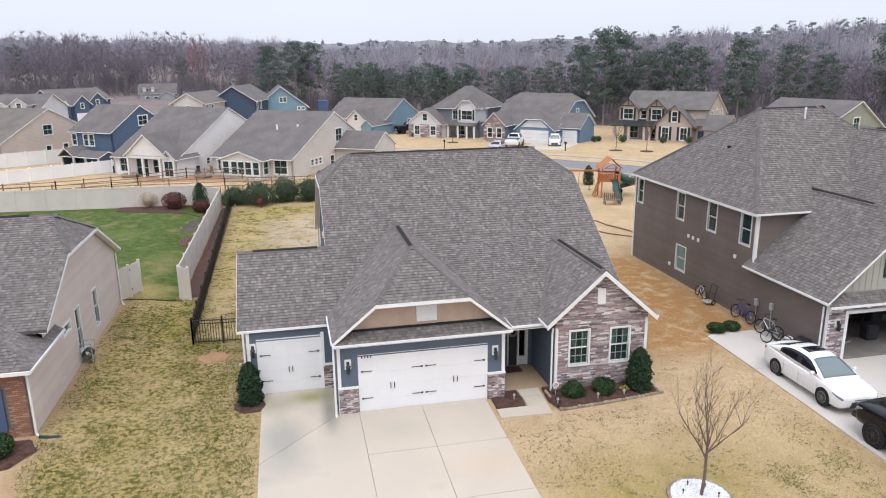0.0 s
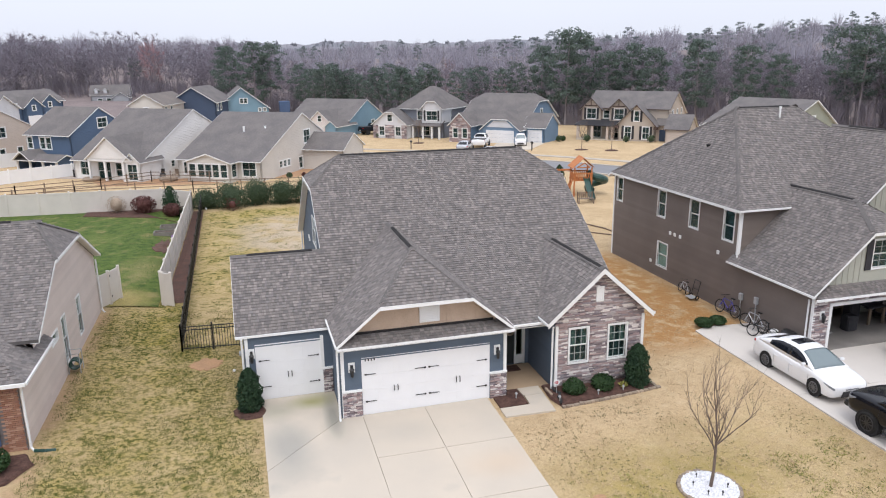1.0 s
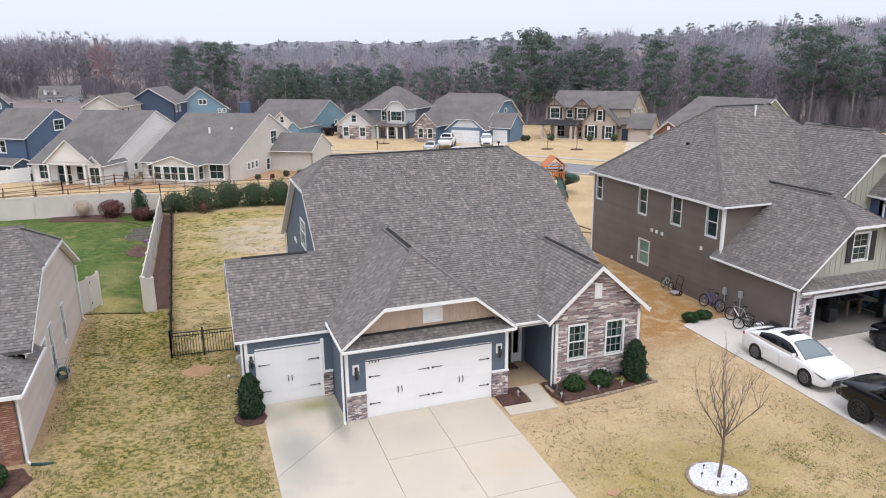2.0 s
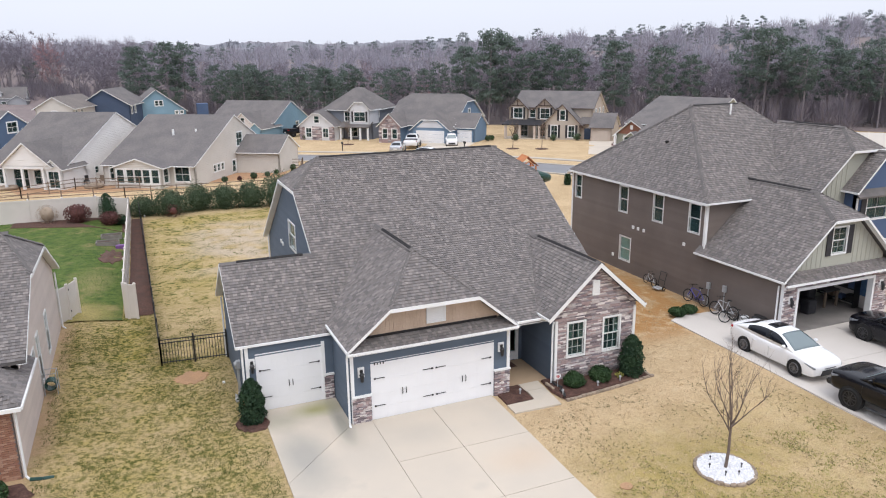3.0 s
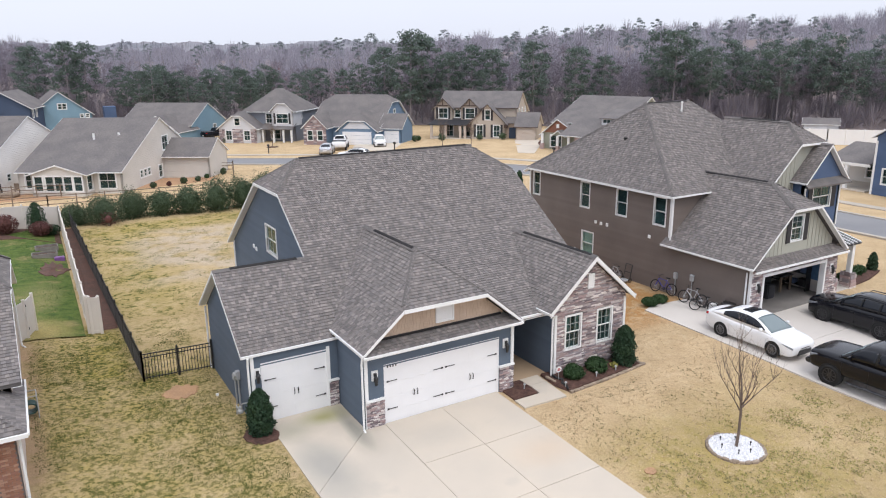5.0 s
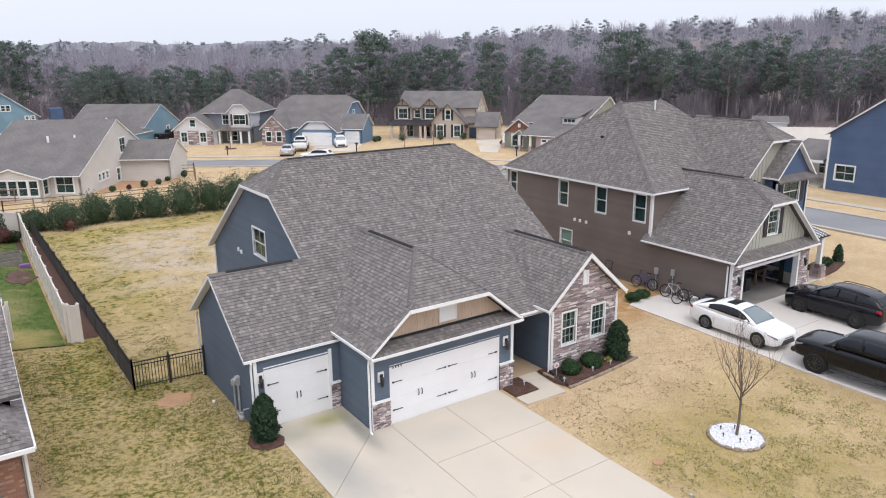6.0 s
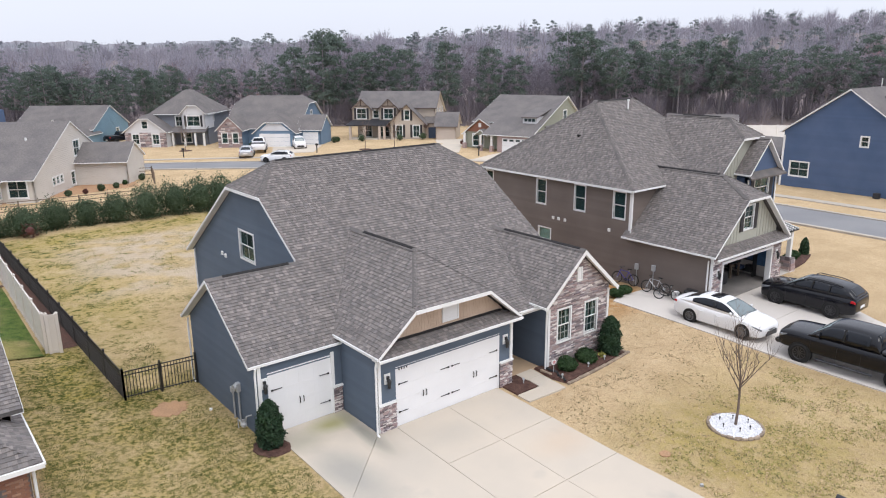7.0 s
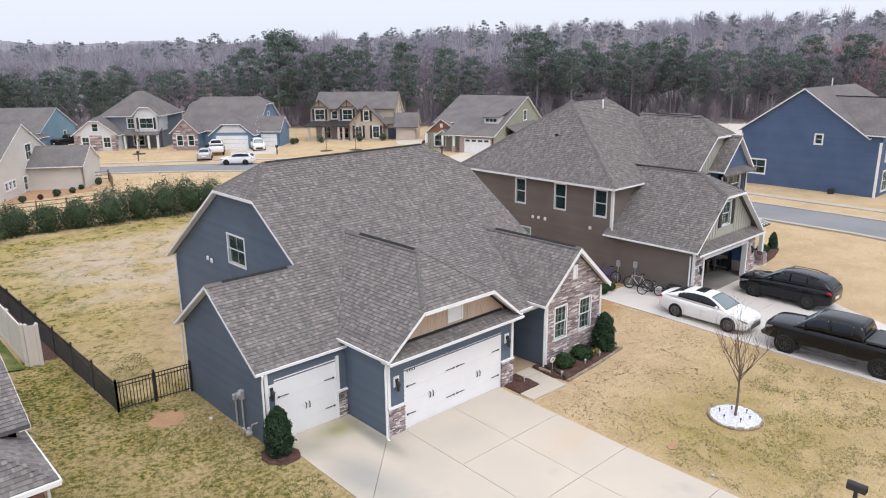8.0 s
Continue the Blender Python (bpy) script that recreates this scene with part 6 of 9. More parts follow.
    roof(h9, "x", -3.0, 4.5, -0.35, 18.75, vr9, zr9, 0.375, 0.58, material=ROOF_FAR, caps=False, rakes=(False, True))
    block(h9, "x", -6.2, -3.0, 3.6, 18.4, -0.3, vr9, zr9, 0.375, 0.58, wm=FAR["moss"], material=ROOF_FAR, caps=False, u_over=(0.25, 0.0), rakes=(True, False), faces="SNW")
    # forward wing with the rust gable, and a small second gable over the entry
    block(h9, "y", 2.6, 9.5, -7.2, -1.3, -0.3, -4.8, 4.2, 0.8, 0.56, over=0.4, wm=FAR["moss"], material=ROOF_FAR, caps=False, openings={"S": windows_at((-5.1, 0.35, 1.7, 1.6))})
    wall(h9, Side(2.54, "S"), [(-7.0, 2.3), (-1.6, 2.3), (-4.8, 4.0)], [], FAR["rust"], 0.05, "rust-red shingled gable", "gable_face")
    bm = bmesh.new()
    box(bm, -5.0, 2.46, 2.95, -4.6, 2.54, 3.5)
    part("gable_vent", bm, WHITE, h9, "white gable vent")
    simple(h9, "y", 1.3, 4.0, -4.9, -3.1, 1.95, 0.75, FAR["moss"], faces="", over=0.25)
    wall(h9, Side(1.25, "S"), [(-4.85, 2.05), (-3.15, 2.05), (-4.0, 2.7)], [], FAR["moss"], 0.06, name="gable_face")
    for u, v in ((-3.4, 0.2), (-1.6, 0.0), (-6.9, 1.9)):
        bm = bmesh.new()
        box(bm, u - 0.14, v - 0.14, 0.8, u + 0.14, v + 0.14, 2.15)
        part("porch_post", bm, WHITE, h9)
        bm = bmesh.new()
        box(bm, u - 0.25, v - 0.25, -0.3, u + 0.25, v + 0.25, 0.8)
        part("post_footing", soft(bm, 0.02), STONE_FAR, h9, "stone footing")
    bm = bmesh.new()
    for i in range(4):
        box(bm, 0.0, -0.08, -0.05 + 0.49 * i, 3.85, -0.02, 0.43 + 0.49 * i)
    gd = part("garage_door", soft(bm, 0.015), DOORWHITE, h9, "white garage door")
    for i in range(4):
        bm = bmesh.new()
        box(bm, 0.2 + 0.93 * i, -0.1, 1.52, 0.8 + 0.93 * i, -0.079, 1.78)
        part("door_light", bm, WINDOW_DARK, gd)
    # shed dormer on the long front slope
    bm = bmesh.new()
    box(bm, 1.45, 3.3, 3.2, 3.55, 6.6, 4.55)
    dm = part("dormer", bm, FAR["light"], h9, "white shed dormer")
    for i in range(3):
        bm = bmesh.new()
        box(bm, 1.72 + 0.56 * i, 3.27, 3.95, 2.16 + 0.56 * i, 3.299, 4.34)
        part("pane", bm, WINDOW_DARK, dm)
    bm = bmesh.new()
    slab(bm, [Vector((1.25, 3.0, 4.58)), Vector((3.75, 3.0, 4.58)), Vector((3.75, 8.1, 5.5)), Vector((1.25, 8.1, 5.5))], 0.12)
    part("dormer_roof", bm, ROOF_FAR, dm)
    # lean-to along the tall end wall
    bm = bmesh.new()
    box(bm, 4.25, 4.6, -0.3, 6.6, 15.0, 2.1)
    part("side_wing", bm, FAR["moss"], h9)
    bm = bmesh.new()
    slab(bm, [Vector((6.9, 4.3, 2.0)), Vector((6.9, 15.3, 2.0)), Vector((4.27, 15.3, 3.3)), Vector((4.27, 4.3, 3.3))], 0.12)
    part("side_wing_roof", bm, ROOF_FAR, h9)
    # big navy house across the side street
    h10 = far_house("navy-blue two-storey house with white trim", 60.6, 34.4, 0)
    block(h10, "x", 0, 17.3, -5.6, 6.0, -0.2, 0.2, 9.65, 0.7, clip1=4.0, hip1=0.9, over=0.35, wm=NAVY, boards=0.2, board_faces="W", material=ROOF_FAR, caps=False,
          openings={"W": windows_at((-1.5, 4.5, 0.6, 0.85), (4.2, 1.1, 1.75, 1.35))})
    block(h10, "y", -6.9, -5.6, 0.0, 8.4, -0.2, 4.2, 8.77, 0.69, over=0.35, u_over=(0.35, 0.0), rakes=(True, False), wm=NAVY, boards=0.2, board_faces="W", material=ROOF_FAR, caps=False, faces="SWE", openings={"S": windows_at((2.4, 3.2, 1.6, 1.6), (2.4, 0.4, 1.6, 1.8))})
    for x in (-0.35, 8.75):
        bm = bmesh.new()
        q = [Vector((x, -5.6, 5.63)), Vector((4.2, -5.6, 8.77)), Vector((4.2, -1.05, 8.77))]
        slab(bm, q if x < 0 else q[::-1], 0.1)
        part("valley_roof", bm, ROOF_FAR, h10)
    bm = bmesh.new()
    beam(bm, (4.2, -7.2, 8.8), (4.2, -1.1, 8.8), 0.16, 0.06)
    part("ridge_vent", bm, VENT, h10)
    bm = bmesh.new()
    rod(bm, (7.0, 0.4, 9.2), (7.0, 0.4, 10.4), 0.05, 0.05, 8)
    part("vent_pipe", bm, WHITE, h10)
    for y in (-6.85, 5.95):
        bm = bmesh.new()
        box(bm, -0.04, y - 0.1, -0.2, 0.1, y + 0.1, 5.0)
        part("corner_board", bm, WHITE, h10)
    # its lower wing with a covered porch
    for v0, v1, u0, u1 in ((6.7, 12.5, 5.5, 15.0),):
        simple(h10, "x", u0, u1, v0, v1, 2.6, 0.32, FAR["greige"], wins={"W": windows_at((9.0, 0.6, 1.2, 1.4))})
    bm = bmesh.new()
    slab(bm, [Vector((0.6, 6.65, 2.65)), Vector((0.6, 11.2, 2.65)), Vector((5.6, 11.2, 4.1)), Vector((5.6, 6.65, 4.1))], 0.15)
    part("porch_roof", bm, ROOF_FAR, h10)
    bm = bmesh.new()
    box(bm, 0.55, 6.65, 2.35, 0.75, 11.2, 2.62)
    part("porch_beam", bm, WHITE, h10)
    for v in (8.9, 10.95):
        bm = bmesh.new()
        box(bm, 0.55, v - 0.16, -0.3, 0.87, v + 0.16, 2.4)
        part("porch_post", soft(bm, 0.02), WHITE, h10)
    bm = bmesh.new()
    box(bm, 0.3, 6.65, -0.3, 5.5, 11.3, 0.1)
    part("porch_floor", soft(bm, 0.02), CONCRETE, h10)
    # shed behind a white fence
    h12 = far_house("small white garden shed with a grey roof", 94.5, 67.0, -57, "shed")
    simple(h12, "x", -2.6, 2.2, 0, 3.4, 2.6, 0.45, FAR["light"], over=0.15)


far_houses()

# dark brown boards on the peach house
for ob in list(bpy.data.objects):
    if ob.name.startswith(("rake_board", "gutter")):
        top = ob
        while top.parent:
            top = top.parent
        if abs(top.location.x - 56.9) < 0.01 and abs(top.location.y - 104.1) < 0.01:
            ob.data.materials[0] = BROWNTRIM

# ---- woods ----
def ribbon_tris(a, b, wa, wb, rng):
    d = b - a
    s = np.cross(d, rng.normal(size=3))
    s /= np.linalg.norm(s) + 1e-9
    return [[a - s * wa, a + s * wa, b + s * wb], [a - s * wa, b + s * wb, b - s * wb]]


def prism_tris(a, b, ra, rb, k=4):
    d = (b - a) / (np.linalg.norm(b - a) + 1e-9)
    s = np.cross(d, [0.3, 0.9, 0.1])
    s /= np.linalg.norm(s)
    u = np.cross(s, d)
    out = []
    for i in range(k):
        t0, t1 = math.tau * i / k, math.tau * (i + 1) / k
        e0, e1 = s * math.cos(t0) + u * math.sin(t0), s * math.cos(t1) + u * math.sin(t1)
        out += [[a + e0 * ra, a + e1 * ra, b + e1 * rb], [a + e0 * ra, b + e1 * rb, b + e0 * rb]]
    return out


def bare_tree(seed, hgt=17.0, limbs=12, twigs=10, thick=0.15, spread=0.3):
    """A leafless broadleaf tree as loose triangles: a stem, rising limbs, and a fine veil of twigs inside a rounded outline."""
    rng = np.random.default_rng(seed)
    tr = []
    p = np.zeros(3)
    pts = [p]
    for i in range(5):
        p = p + np.array([rng.normal(0, 0.22), rng.normal(0, 0.22), hgt * 0.165])
        pts.append(p)
    for i in range(5):
        tr += prism_tris(pts[i], pts[i + 1], thick * (1 - 0.17 * i), thick * (1 - 0.17 * (i + 1)))
    for k in range(limbs):
        f = 0.3 + 0.68 * (k + rng.random()) / limbs
        i = min(int(f * 5), 4)
        a = pts[i] + (pts[i + 1] - pts[i]) * (f * 5 - i)
        ang = k * 2.4 + rng.uniform(-0.5, 0.5)
        ln = hgt * rng.uniform(0.8, 1.1) * spread * (1.2 - 0.6 * f)
        d = np.array([math.cos(ang), math.sin(ang), rng.uniform(0.9, 1.7)])
        d /= np.linalg.norm(d)
        b = a + d * ln
        tr += prism_tris(a, b, thick * 0.28, thick * 0.08, 3)
        for j in range(5):
            c = a + (b - a) * rng.uniform(0.35, 1.0)
            v = d + np.clip(rng.normal(0, 0.5, 3), -0.8, 0.8)
            e = c + v / np.linalg.norm(v) * ln * rng.uniform(0.2, 0.42)
            tr += ribbon_tris(c, e, 0.026, 0.012, rng)
            for q in range(twigs):
                c2 = c + (e - c) * rng.uniform(0.2, 1.0)
                w = v * 0.6 + np.clip(rng.normal(0, 0.6, 3), -1, 1)
                e2 = c2 + w / (np.linalg.norm(w) + 1e-9) * rng.uniform(0.5, 1.3)
                s = np.cross(e2 - c2, rng.normal(size=3))
                s = s / (np.linalg.norm(s) + 1e-9) * 0.042
                tr.append([c2 - s, c2 + s, e2])
    return np.array(tr)


def veiled_tree(seed, hgt=17.0, slips=240, width=0.075, low=0.4):
    """A distant leafless tree: stem, a few limbs, and long thin slips that fan out from the crown's foot to a rounded outline."""
    rng = np.random.default_rng(seed)
    tr = prism_tris(np.zeros(3), np.array([0.2, 0.1, hgt * 0.75]), 0.15, 0.05, 4)
    for k in range(5):
        a = np.array([0.1, 0.05, hgt * rng.uniform(0.35, 0.65)])
        ang = rng.uniform(0, math.tau)
        tr += prism_tris(a, a + np.array([math.cos(ang) * 0.16, math.sin(ang) * 0.16, 0.24]) * hgt, 0.06, 0.02, 3)
    d = rng.normal(size=(slips, 3))
    d[:, 2] = np.abs(d[:, 2]) * 1.1 - 0.25
    d /= np.linalg.norm(d, axis=1)[:, None]
    c = rng.normal(size=(6, 3))
    c /= np.linalg.norm(c, axis=1)[:, None]
    rad = 0.82 + 0.22 * np.max(np.clip(d @ c.T, 0, 1) ** 3, axis=1) - 0.3 * rng.random(slips) ** 2
    foot = np.array([0, 0, low * hgt])
    tip = foot + d * rad[:, None] * np.array([0.27, 0.27, 0.95 - low]) * hgt
    start = foot + (tip - foot) * rng.uniform(0.25, 0.8, (slips, 1))
    side = np.cross(tip - start, rng.normal(size=(slips, 3)))
    side *= width / (np.linalg.norm(side, axis=1)[:, None] + 1e-9)
    return np.concatenate([np.array(tr), np.stack([start - side, start + side, tip], 1)])


def pine_parts(seed, hgt=17.0, boughs=30, needles=80, bare=0.4, size=0.24):
    """Trunk and crown triangles of a tall pine: bare lower stem, then flat sprays of needles that bulge out and round off at the top."""
    rng = np.random.default_rng(seed)
    trunk = []
    lean = rng.normal(0, 0.3, 2)
    top = np.array([lean[0], lean[1], hgt * 0.95])
    trunk += prism_tris(np.zeros(3), top * 0.5, 0.2, 0.15, 5) + prism_tris(top * 0.5, top, 0.15, 0.04, 5)
    pts, out = [], []
    widest = rng.uniform(0.35, 0.5)
    for k in range(boughs):
        g = (k + rng.random()) / boughs
        base = top * (bare + (1 - bare) * g)
        ang = k * 2.4 + rng.uniform(-0.6, 0.6)
        full = math.sin(math.pi * min(1.0, 0.18 + 0.32 * g / widest)) if g < widest else max(1 - ((g - widest) / (1.02 - widest)) ** 2, 0) ** 0.5
        rad = hgt * 0.2 * full * rng.uniform(0.45, 1.05)
        c = base + np.array([math.cos(ang) * rad, math.sin(ang) * rad, rad * rng.uniform(0.05, 0.35)])
        trunk += prism_tris(base, c, 0.05, 0.02, 3)
        d = rng.normal(size=(needles, 3))
        d /= np.linalg.norm(d, axis=1)[:, None]
        spray = np.array([1.35, 1.35, 0.62]) * rng.uniform(0.75, 1.2) * hgt / 17
        pts.append(c + d * spray * rng.random((needles, 1)) ** 0.35)
        out.append(d + np.array([0, 0, 0.5]))
    pts, out = np.concatenate(pts), np.concatenate(out)
    return np.array(trunk), leaves(rng, pts, out, size * hgt / 17, 0.7, 0.42)


def turned(tris, ang, s, sz, at):
    c, q = math.cos(ang) * s, math.sin(ang) * s
    m = np.array([[c, q, 0], [-q, c, 0], [0, 0, sz]])
    return (tris @ m + np.array(at)).astype(np.float32)


EDGE = [(-40, 235), (-18, 222), (-11, 240), (-6, 236), (2, 178), (12, 160), (25, 150), (40, 142), (60, 138), (80, 135), (100, 135), (130, 150)]


def wood_edge(az):
    """Distance of the wood's edge from the plan's origin, by bearing in degrees east of north."""
    for (a, r), (b, q) in zip(EDGE, EDGE[1:]):
        if a <= az <= b:
            return r + (q - r) * (az - a) / (b - a)
    return 230


# pines: bearing from, to, how many, depth behind the edge from, to, size
STANDS = [(-30, -6, 9, 0, 60, 0.85), (-2, 3, 2, -6, 10, 1.0), (4, 14.5, 24, -12, 6, 0.68), (15, 22, 5, -4, 12, 0.72), (22, 40, 4, 8, 40, 0.8), (43, 58, 17, -4, 14, 0.98),
          (58, 78, 16, -2, 20, 0.93), (78, 100, 14, 0, 30, 0.95), (-30, 20, 34, 150, 380, 0.85), (20, 80, 60, 70, 300, 0.9)]
LONE = [(22.8, 2, 0.95), (24.6, -4, 1.12), (25.6, 0, 1.1), (27.6, -2, 0.86), (29.4, 0, 0.95), (31.2, -2, 0.9), (34.2, -4, 0.98), (37.4, -3, 0.9), (39.5, 0, 0.8), (-0.8, -10, 1.0), (0.9, -8, 1.05)]


def stand(az, r):
    x, y = r * math.sin(math.radians(az)), r * math.cos(math.radians(az))
    return x, y, land(x, y) - 0.2


def plant_woods():
    rng = np.random.default_rng(11)
    bare = [bare_tree(100 + i, 16 + i % 3) for i in range(8)]
    veils = [veiled_tree(150 + i, 16 + i % 3) for i in range(7)]
    brush = [veiled_tree(180 + i, 16, 210, 0.075, 0.05) for i in range(4)]
    pines = [pine_parts(200 + i, 17.0, 30, 80, 0.3 + 0.08 * (i % 3)) for i in range(6)]
    coarse = [pine_parts(240 + i, 17.0, 20, 50, 0.25, 0.36) for i in range(4)]
    wood, deep, stems, crowns, blue, buds = [], [], [], [], [], []
    for layer, (d0, d1, count, size) in enumerate(((2, 16, 330, 0.82), (12, 50, 480, 0.97), (45, 120, 420, 1.0), (100, 420, 1050, 1.0), (-5, 40, 900, 0.46))):
        for k in range(count):
            az = rng.uniform(-30, 92)
            x, y, z = stand(az, wood_edge(az) + rng.uniform(d0, d1))
            s = size * rng.uniform(0.78, 1.1) * (0.74 if 3 < az < 24 and layer < 2 else 0.85 if 2 < az < 26 else 1.0) * (1.1 if az < 0 else 0.84 if az > 38 and layer < 2 else 1)
            kind = brush[k % 4] if layer == 4 else veils[k % 7] if layer > 1 else bare[k % 8]
            whole = turned(kind, rng.uniform(0, math.tau), s * 1.15, s, (x, y, z))
            cut = 38 if layer > 1 else 40
            stems.append(whole[:cut])
            bud = layer < 3 and (abs(az + 6.3) < 0.45 or 14 < az < 20 and k % 7 == 0 or 66 < az < 73 and k % 3 == 0)
            # back layers take the twig colour with haze painted in
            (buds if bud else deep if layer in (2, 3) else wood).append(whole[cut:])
    for a0, a1, count, d0, d1, size in STANDS:
        for k in range(count):
            az = a0 + (a1 - a0) * (k + rng.random()) / count
            at = stand(az, wood_edge(az) + rng.uniform(d0, d1))
            t, c = coarse[k % 4] if d1 > 250 else pines[k % 6]
            a, s = rng.uniform(0, math.tau), size * rng.uniform(0.8, 1.12)
            stems.append(turned(t, a, s, s, at))
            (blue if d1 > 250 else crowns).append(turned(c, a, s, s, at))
    for name, tris, m, lab in (("budding_twigs", buds, REDBUD, "reddish budding trees in the woods"), ("woodland", wood, TWIG, "bare grey-brown winter woodland"), ("far_woodland", deep, TWIG_HAZY, "bare woodland further back, painted hazy lilac-grey"),
                               ("wood_stems", stems, PINE_BARK, "grey-brown trunks and limbs in the woods"), ("pine_crowns", crowns, PINE, "dark green pine crowns in the woods"), ("far_pine_crowns", blue, PINE_HAZY, "pine crowns further back, painted hazy blue-green")):
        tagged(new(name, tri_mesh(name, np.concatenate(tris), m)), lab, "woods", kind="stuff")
    for k, (az, d, s) in enumerate(LONE):
        x, y, z = stand(az, wood_edge(az) + d)
        t = thing("pine_tree", "tall dark green pine at the edge of the woods", "tree", x, y, z, 40 * k, group="pines at the edge of the woods")
        st, c = pine_parts(300 + k, 17 * s, 40, 100, 0.24)
        new("trunk", tri_mesh("trunk", st, PINE_BARK)).parent = t
        new("crown", tri_mesh("crown", c, PINE)).parent = t


def far_hill():
    """A long wooded rise on the horizon, its crowns ragged along the crest, haze painted into its colour."""
    rng = np.random.default_rng(5)
    az = np.radians(np.arange(-50, 112, 0.07))
    crest = 24.5 + 9 * np.clip((np.degrees(az) - 22) / 20, 0, 1) + 3 * np.clip((-4 - np.degrees(az)) / 8, 0, 1) + 1.8 * np.sin(az * 7) + 1.2 * np.sin(az * 17 + 1) + 0.9 * np.sin(az * 53)
    verts, faces, n = [], [], len(az)
    rows = ((690, 0.0), (700, 0.35), (710, 0.55), (722, 0.72), (735, 0.86), (750, 1.0), (765, 0.95), (800, 0.6), (880, 0.0))
    for k, (r, h) in enumerate(rows):
        lump = 0
        if 0 < k < 8:
            for gap, high in ((26, 1.2), (13, 0.9), (7, 0.7), (3, 0.4), (1, 0.2)):
                knots = np.sort(rng.uniform(0, n, n // gap))
                lump = lump + np.interp(np.arange(n), knots, rng.normal(size=n // gap)) * high
        z = crest * h - 4 * (h == 0) + lump
        rr = r + rng.normal(size=n) * 2.0
        verts += [(rr[i] * math.sin(az[i]), rr[i] * math.cos(az[i]), z[i]) for i in range(n)]
    for k in range(len(rows) - 1):
        faces += [(k * n + i, k * n + i + 1, (k + 1) * n + i + 1, (k + 1) * n + i) for i in range(n - 1)]
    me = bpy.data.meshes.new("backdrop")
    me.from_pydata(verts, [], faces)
    me.materials.append(HAZY_HILL)
    tagged(new("backdrop", me), "far wooded hill on the horizon, painted hazy blue-grey", "hill", kind="structure")
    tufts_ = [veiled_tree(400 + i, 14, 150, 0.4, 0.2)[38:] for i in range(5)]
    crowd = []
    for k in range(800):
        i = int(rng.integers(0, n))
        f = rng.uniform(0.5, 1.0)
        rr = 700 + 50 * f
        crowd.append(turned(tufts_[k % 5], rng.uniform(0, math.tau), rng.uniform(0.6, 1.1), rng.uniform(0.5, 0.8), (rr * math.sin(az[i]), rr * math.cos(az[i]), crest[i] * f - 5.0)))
    tagged(new("hill_crowns", tri_mesh("hill_crowns", np.concatenate(crowd), HILL_TREE_HAZY)), "tree crowns on the far hill, painted hazy blue-grey", "woods", kind="stuff")


far_hill()
plant_woods()
bm = bmesh.new()
az = [a for a in range(-45, 120, 3)]
rows = []
for a in az:
    rr = wood_edge(min(max(a, -40), 130)) - (62 if -30 < a < -2 else 4)
    rows.append([bm.verts.new((r * math.sin(math.radians(a)), r * math.cos(math.radians(a)), land(r * math.sin(math.radians(a)), r * math.cos(math.radians(a))) + (0.05 if r < rr + 20 else 1.0 if r < rr + 100 else 2.5))) for r in (rr, rr + 30, rr + 80, rr + 160, rr + 300, rr + 600, rr + 1150)])
for a, b in zip(rows, rows[1:]):
    for i in range(6):
        bm.faces.new((a[i], a[i + 1], b[i + 1], b[i]))
bmesh.ops.recalc_face_normals(bm, faces=bm.faces[:])
single("forest_floor", bm, WOOD_FLOOR, "brown leaf litter under the woods", "ground", kind="structure")

# ---- fences ----
def metal_fence():
    """Black picket fence: a short run with a gate to the house, and a long run down the yard."""
    f = thing("metal_fence", "black metal picket fence round the back yard", "fence", -4.85, 32.7, 0.15, plan=True)
    pick = bmesh.new()
    box(pick, -0.011, -0.011, 0.04, 0.011, 0.011, 1.18)
    pm = mesh_of("picket", pick, BLACK)
    runs = [((-4.85, 32.75), (-2.12, 32.55), 3), ((-4.85, 32.75), (-5.25, 65.4), 14)]
    for (x0, y0), (x1, y1), n in runs:
        a, b = Vector((x0, y0)), Vector((x1, y1))
        for i in range(n + (0 if n > 3 else 0)):
            p = a.lerp(b, i / (n - 1))
            bm = bmesh.new()
            box(bm, p.x - 0.035, p.y - 0.035, land(*p) - 0.1, p.x + 0.035, p.y + 0.035, land(*p) + 1.28)
            rod(bm, (p.x, p.y, land(*p) + 1.28), (p.x, p.y, land(*p) + 1.32), 0.05, 0.02, 6)
            part("post", bm, BLACK, f)
        for z in (0.12, 1.0, 1.15):
            bm = bmesh.new()
            beam(bm, (x0, y0, land(x0, y0) + z), (x1, y1, land(x1, y1) + z), 0.03, 0.035)
            part("rail", bm, BLACK, f)
        step = 0.115 if n == 3 else 0.125
        k = int((b - a).length / step)
        for i in range(1, k):
            p = a.lerp(b, i / k)
            ob = adopt(new("picket", pm), f)
            ob.location = (p.x, p.y, land(*p))
    # wire mesh tied to the foot of the long run
    bm = bmesh.new()
    for i in range(54):
        z = 0.03 + i * 0.017
        beam(bm, (-4.87, 32.8, land(-4.87, 32.8) + z), (-5.27, 65.4, land(-5.27, 65.4) + z), 0.006, 0.007)
    tagged(part("mesh_wire", bm, MESHWIRE, f, "dark wire mesh"), kind="stuff")


metal_fence()


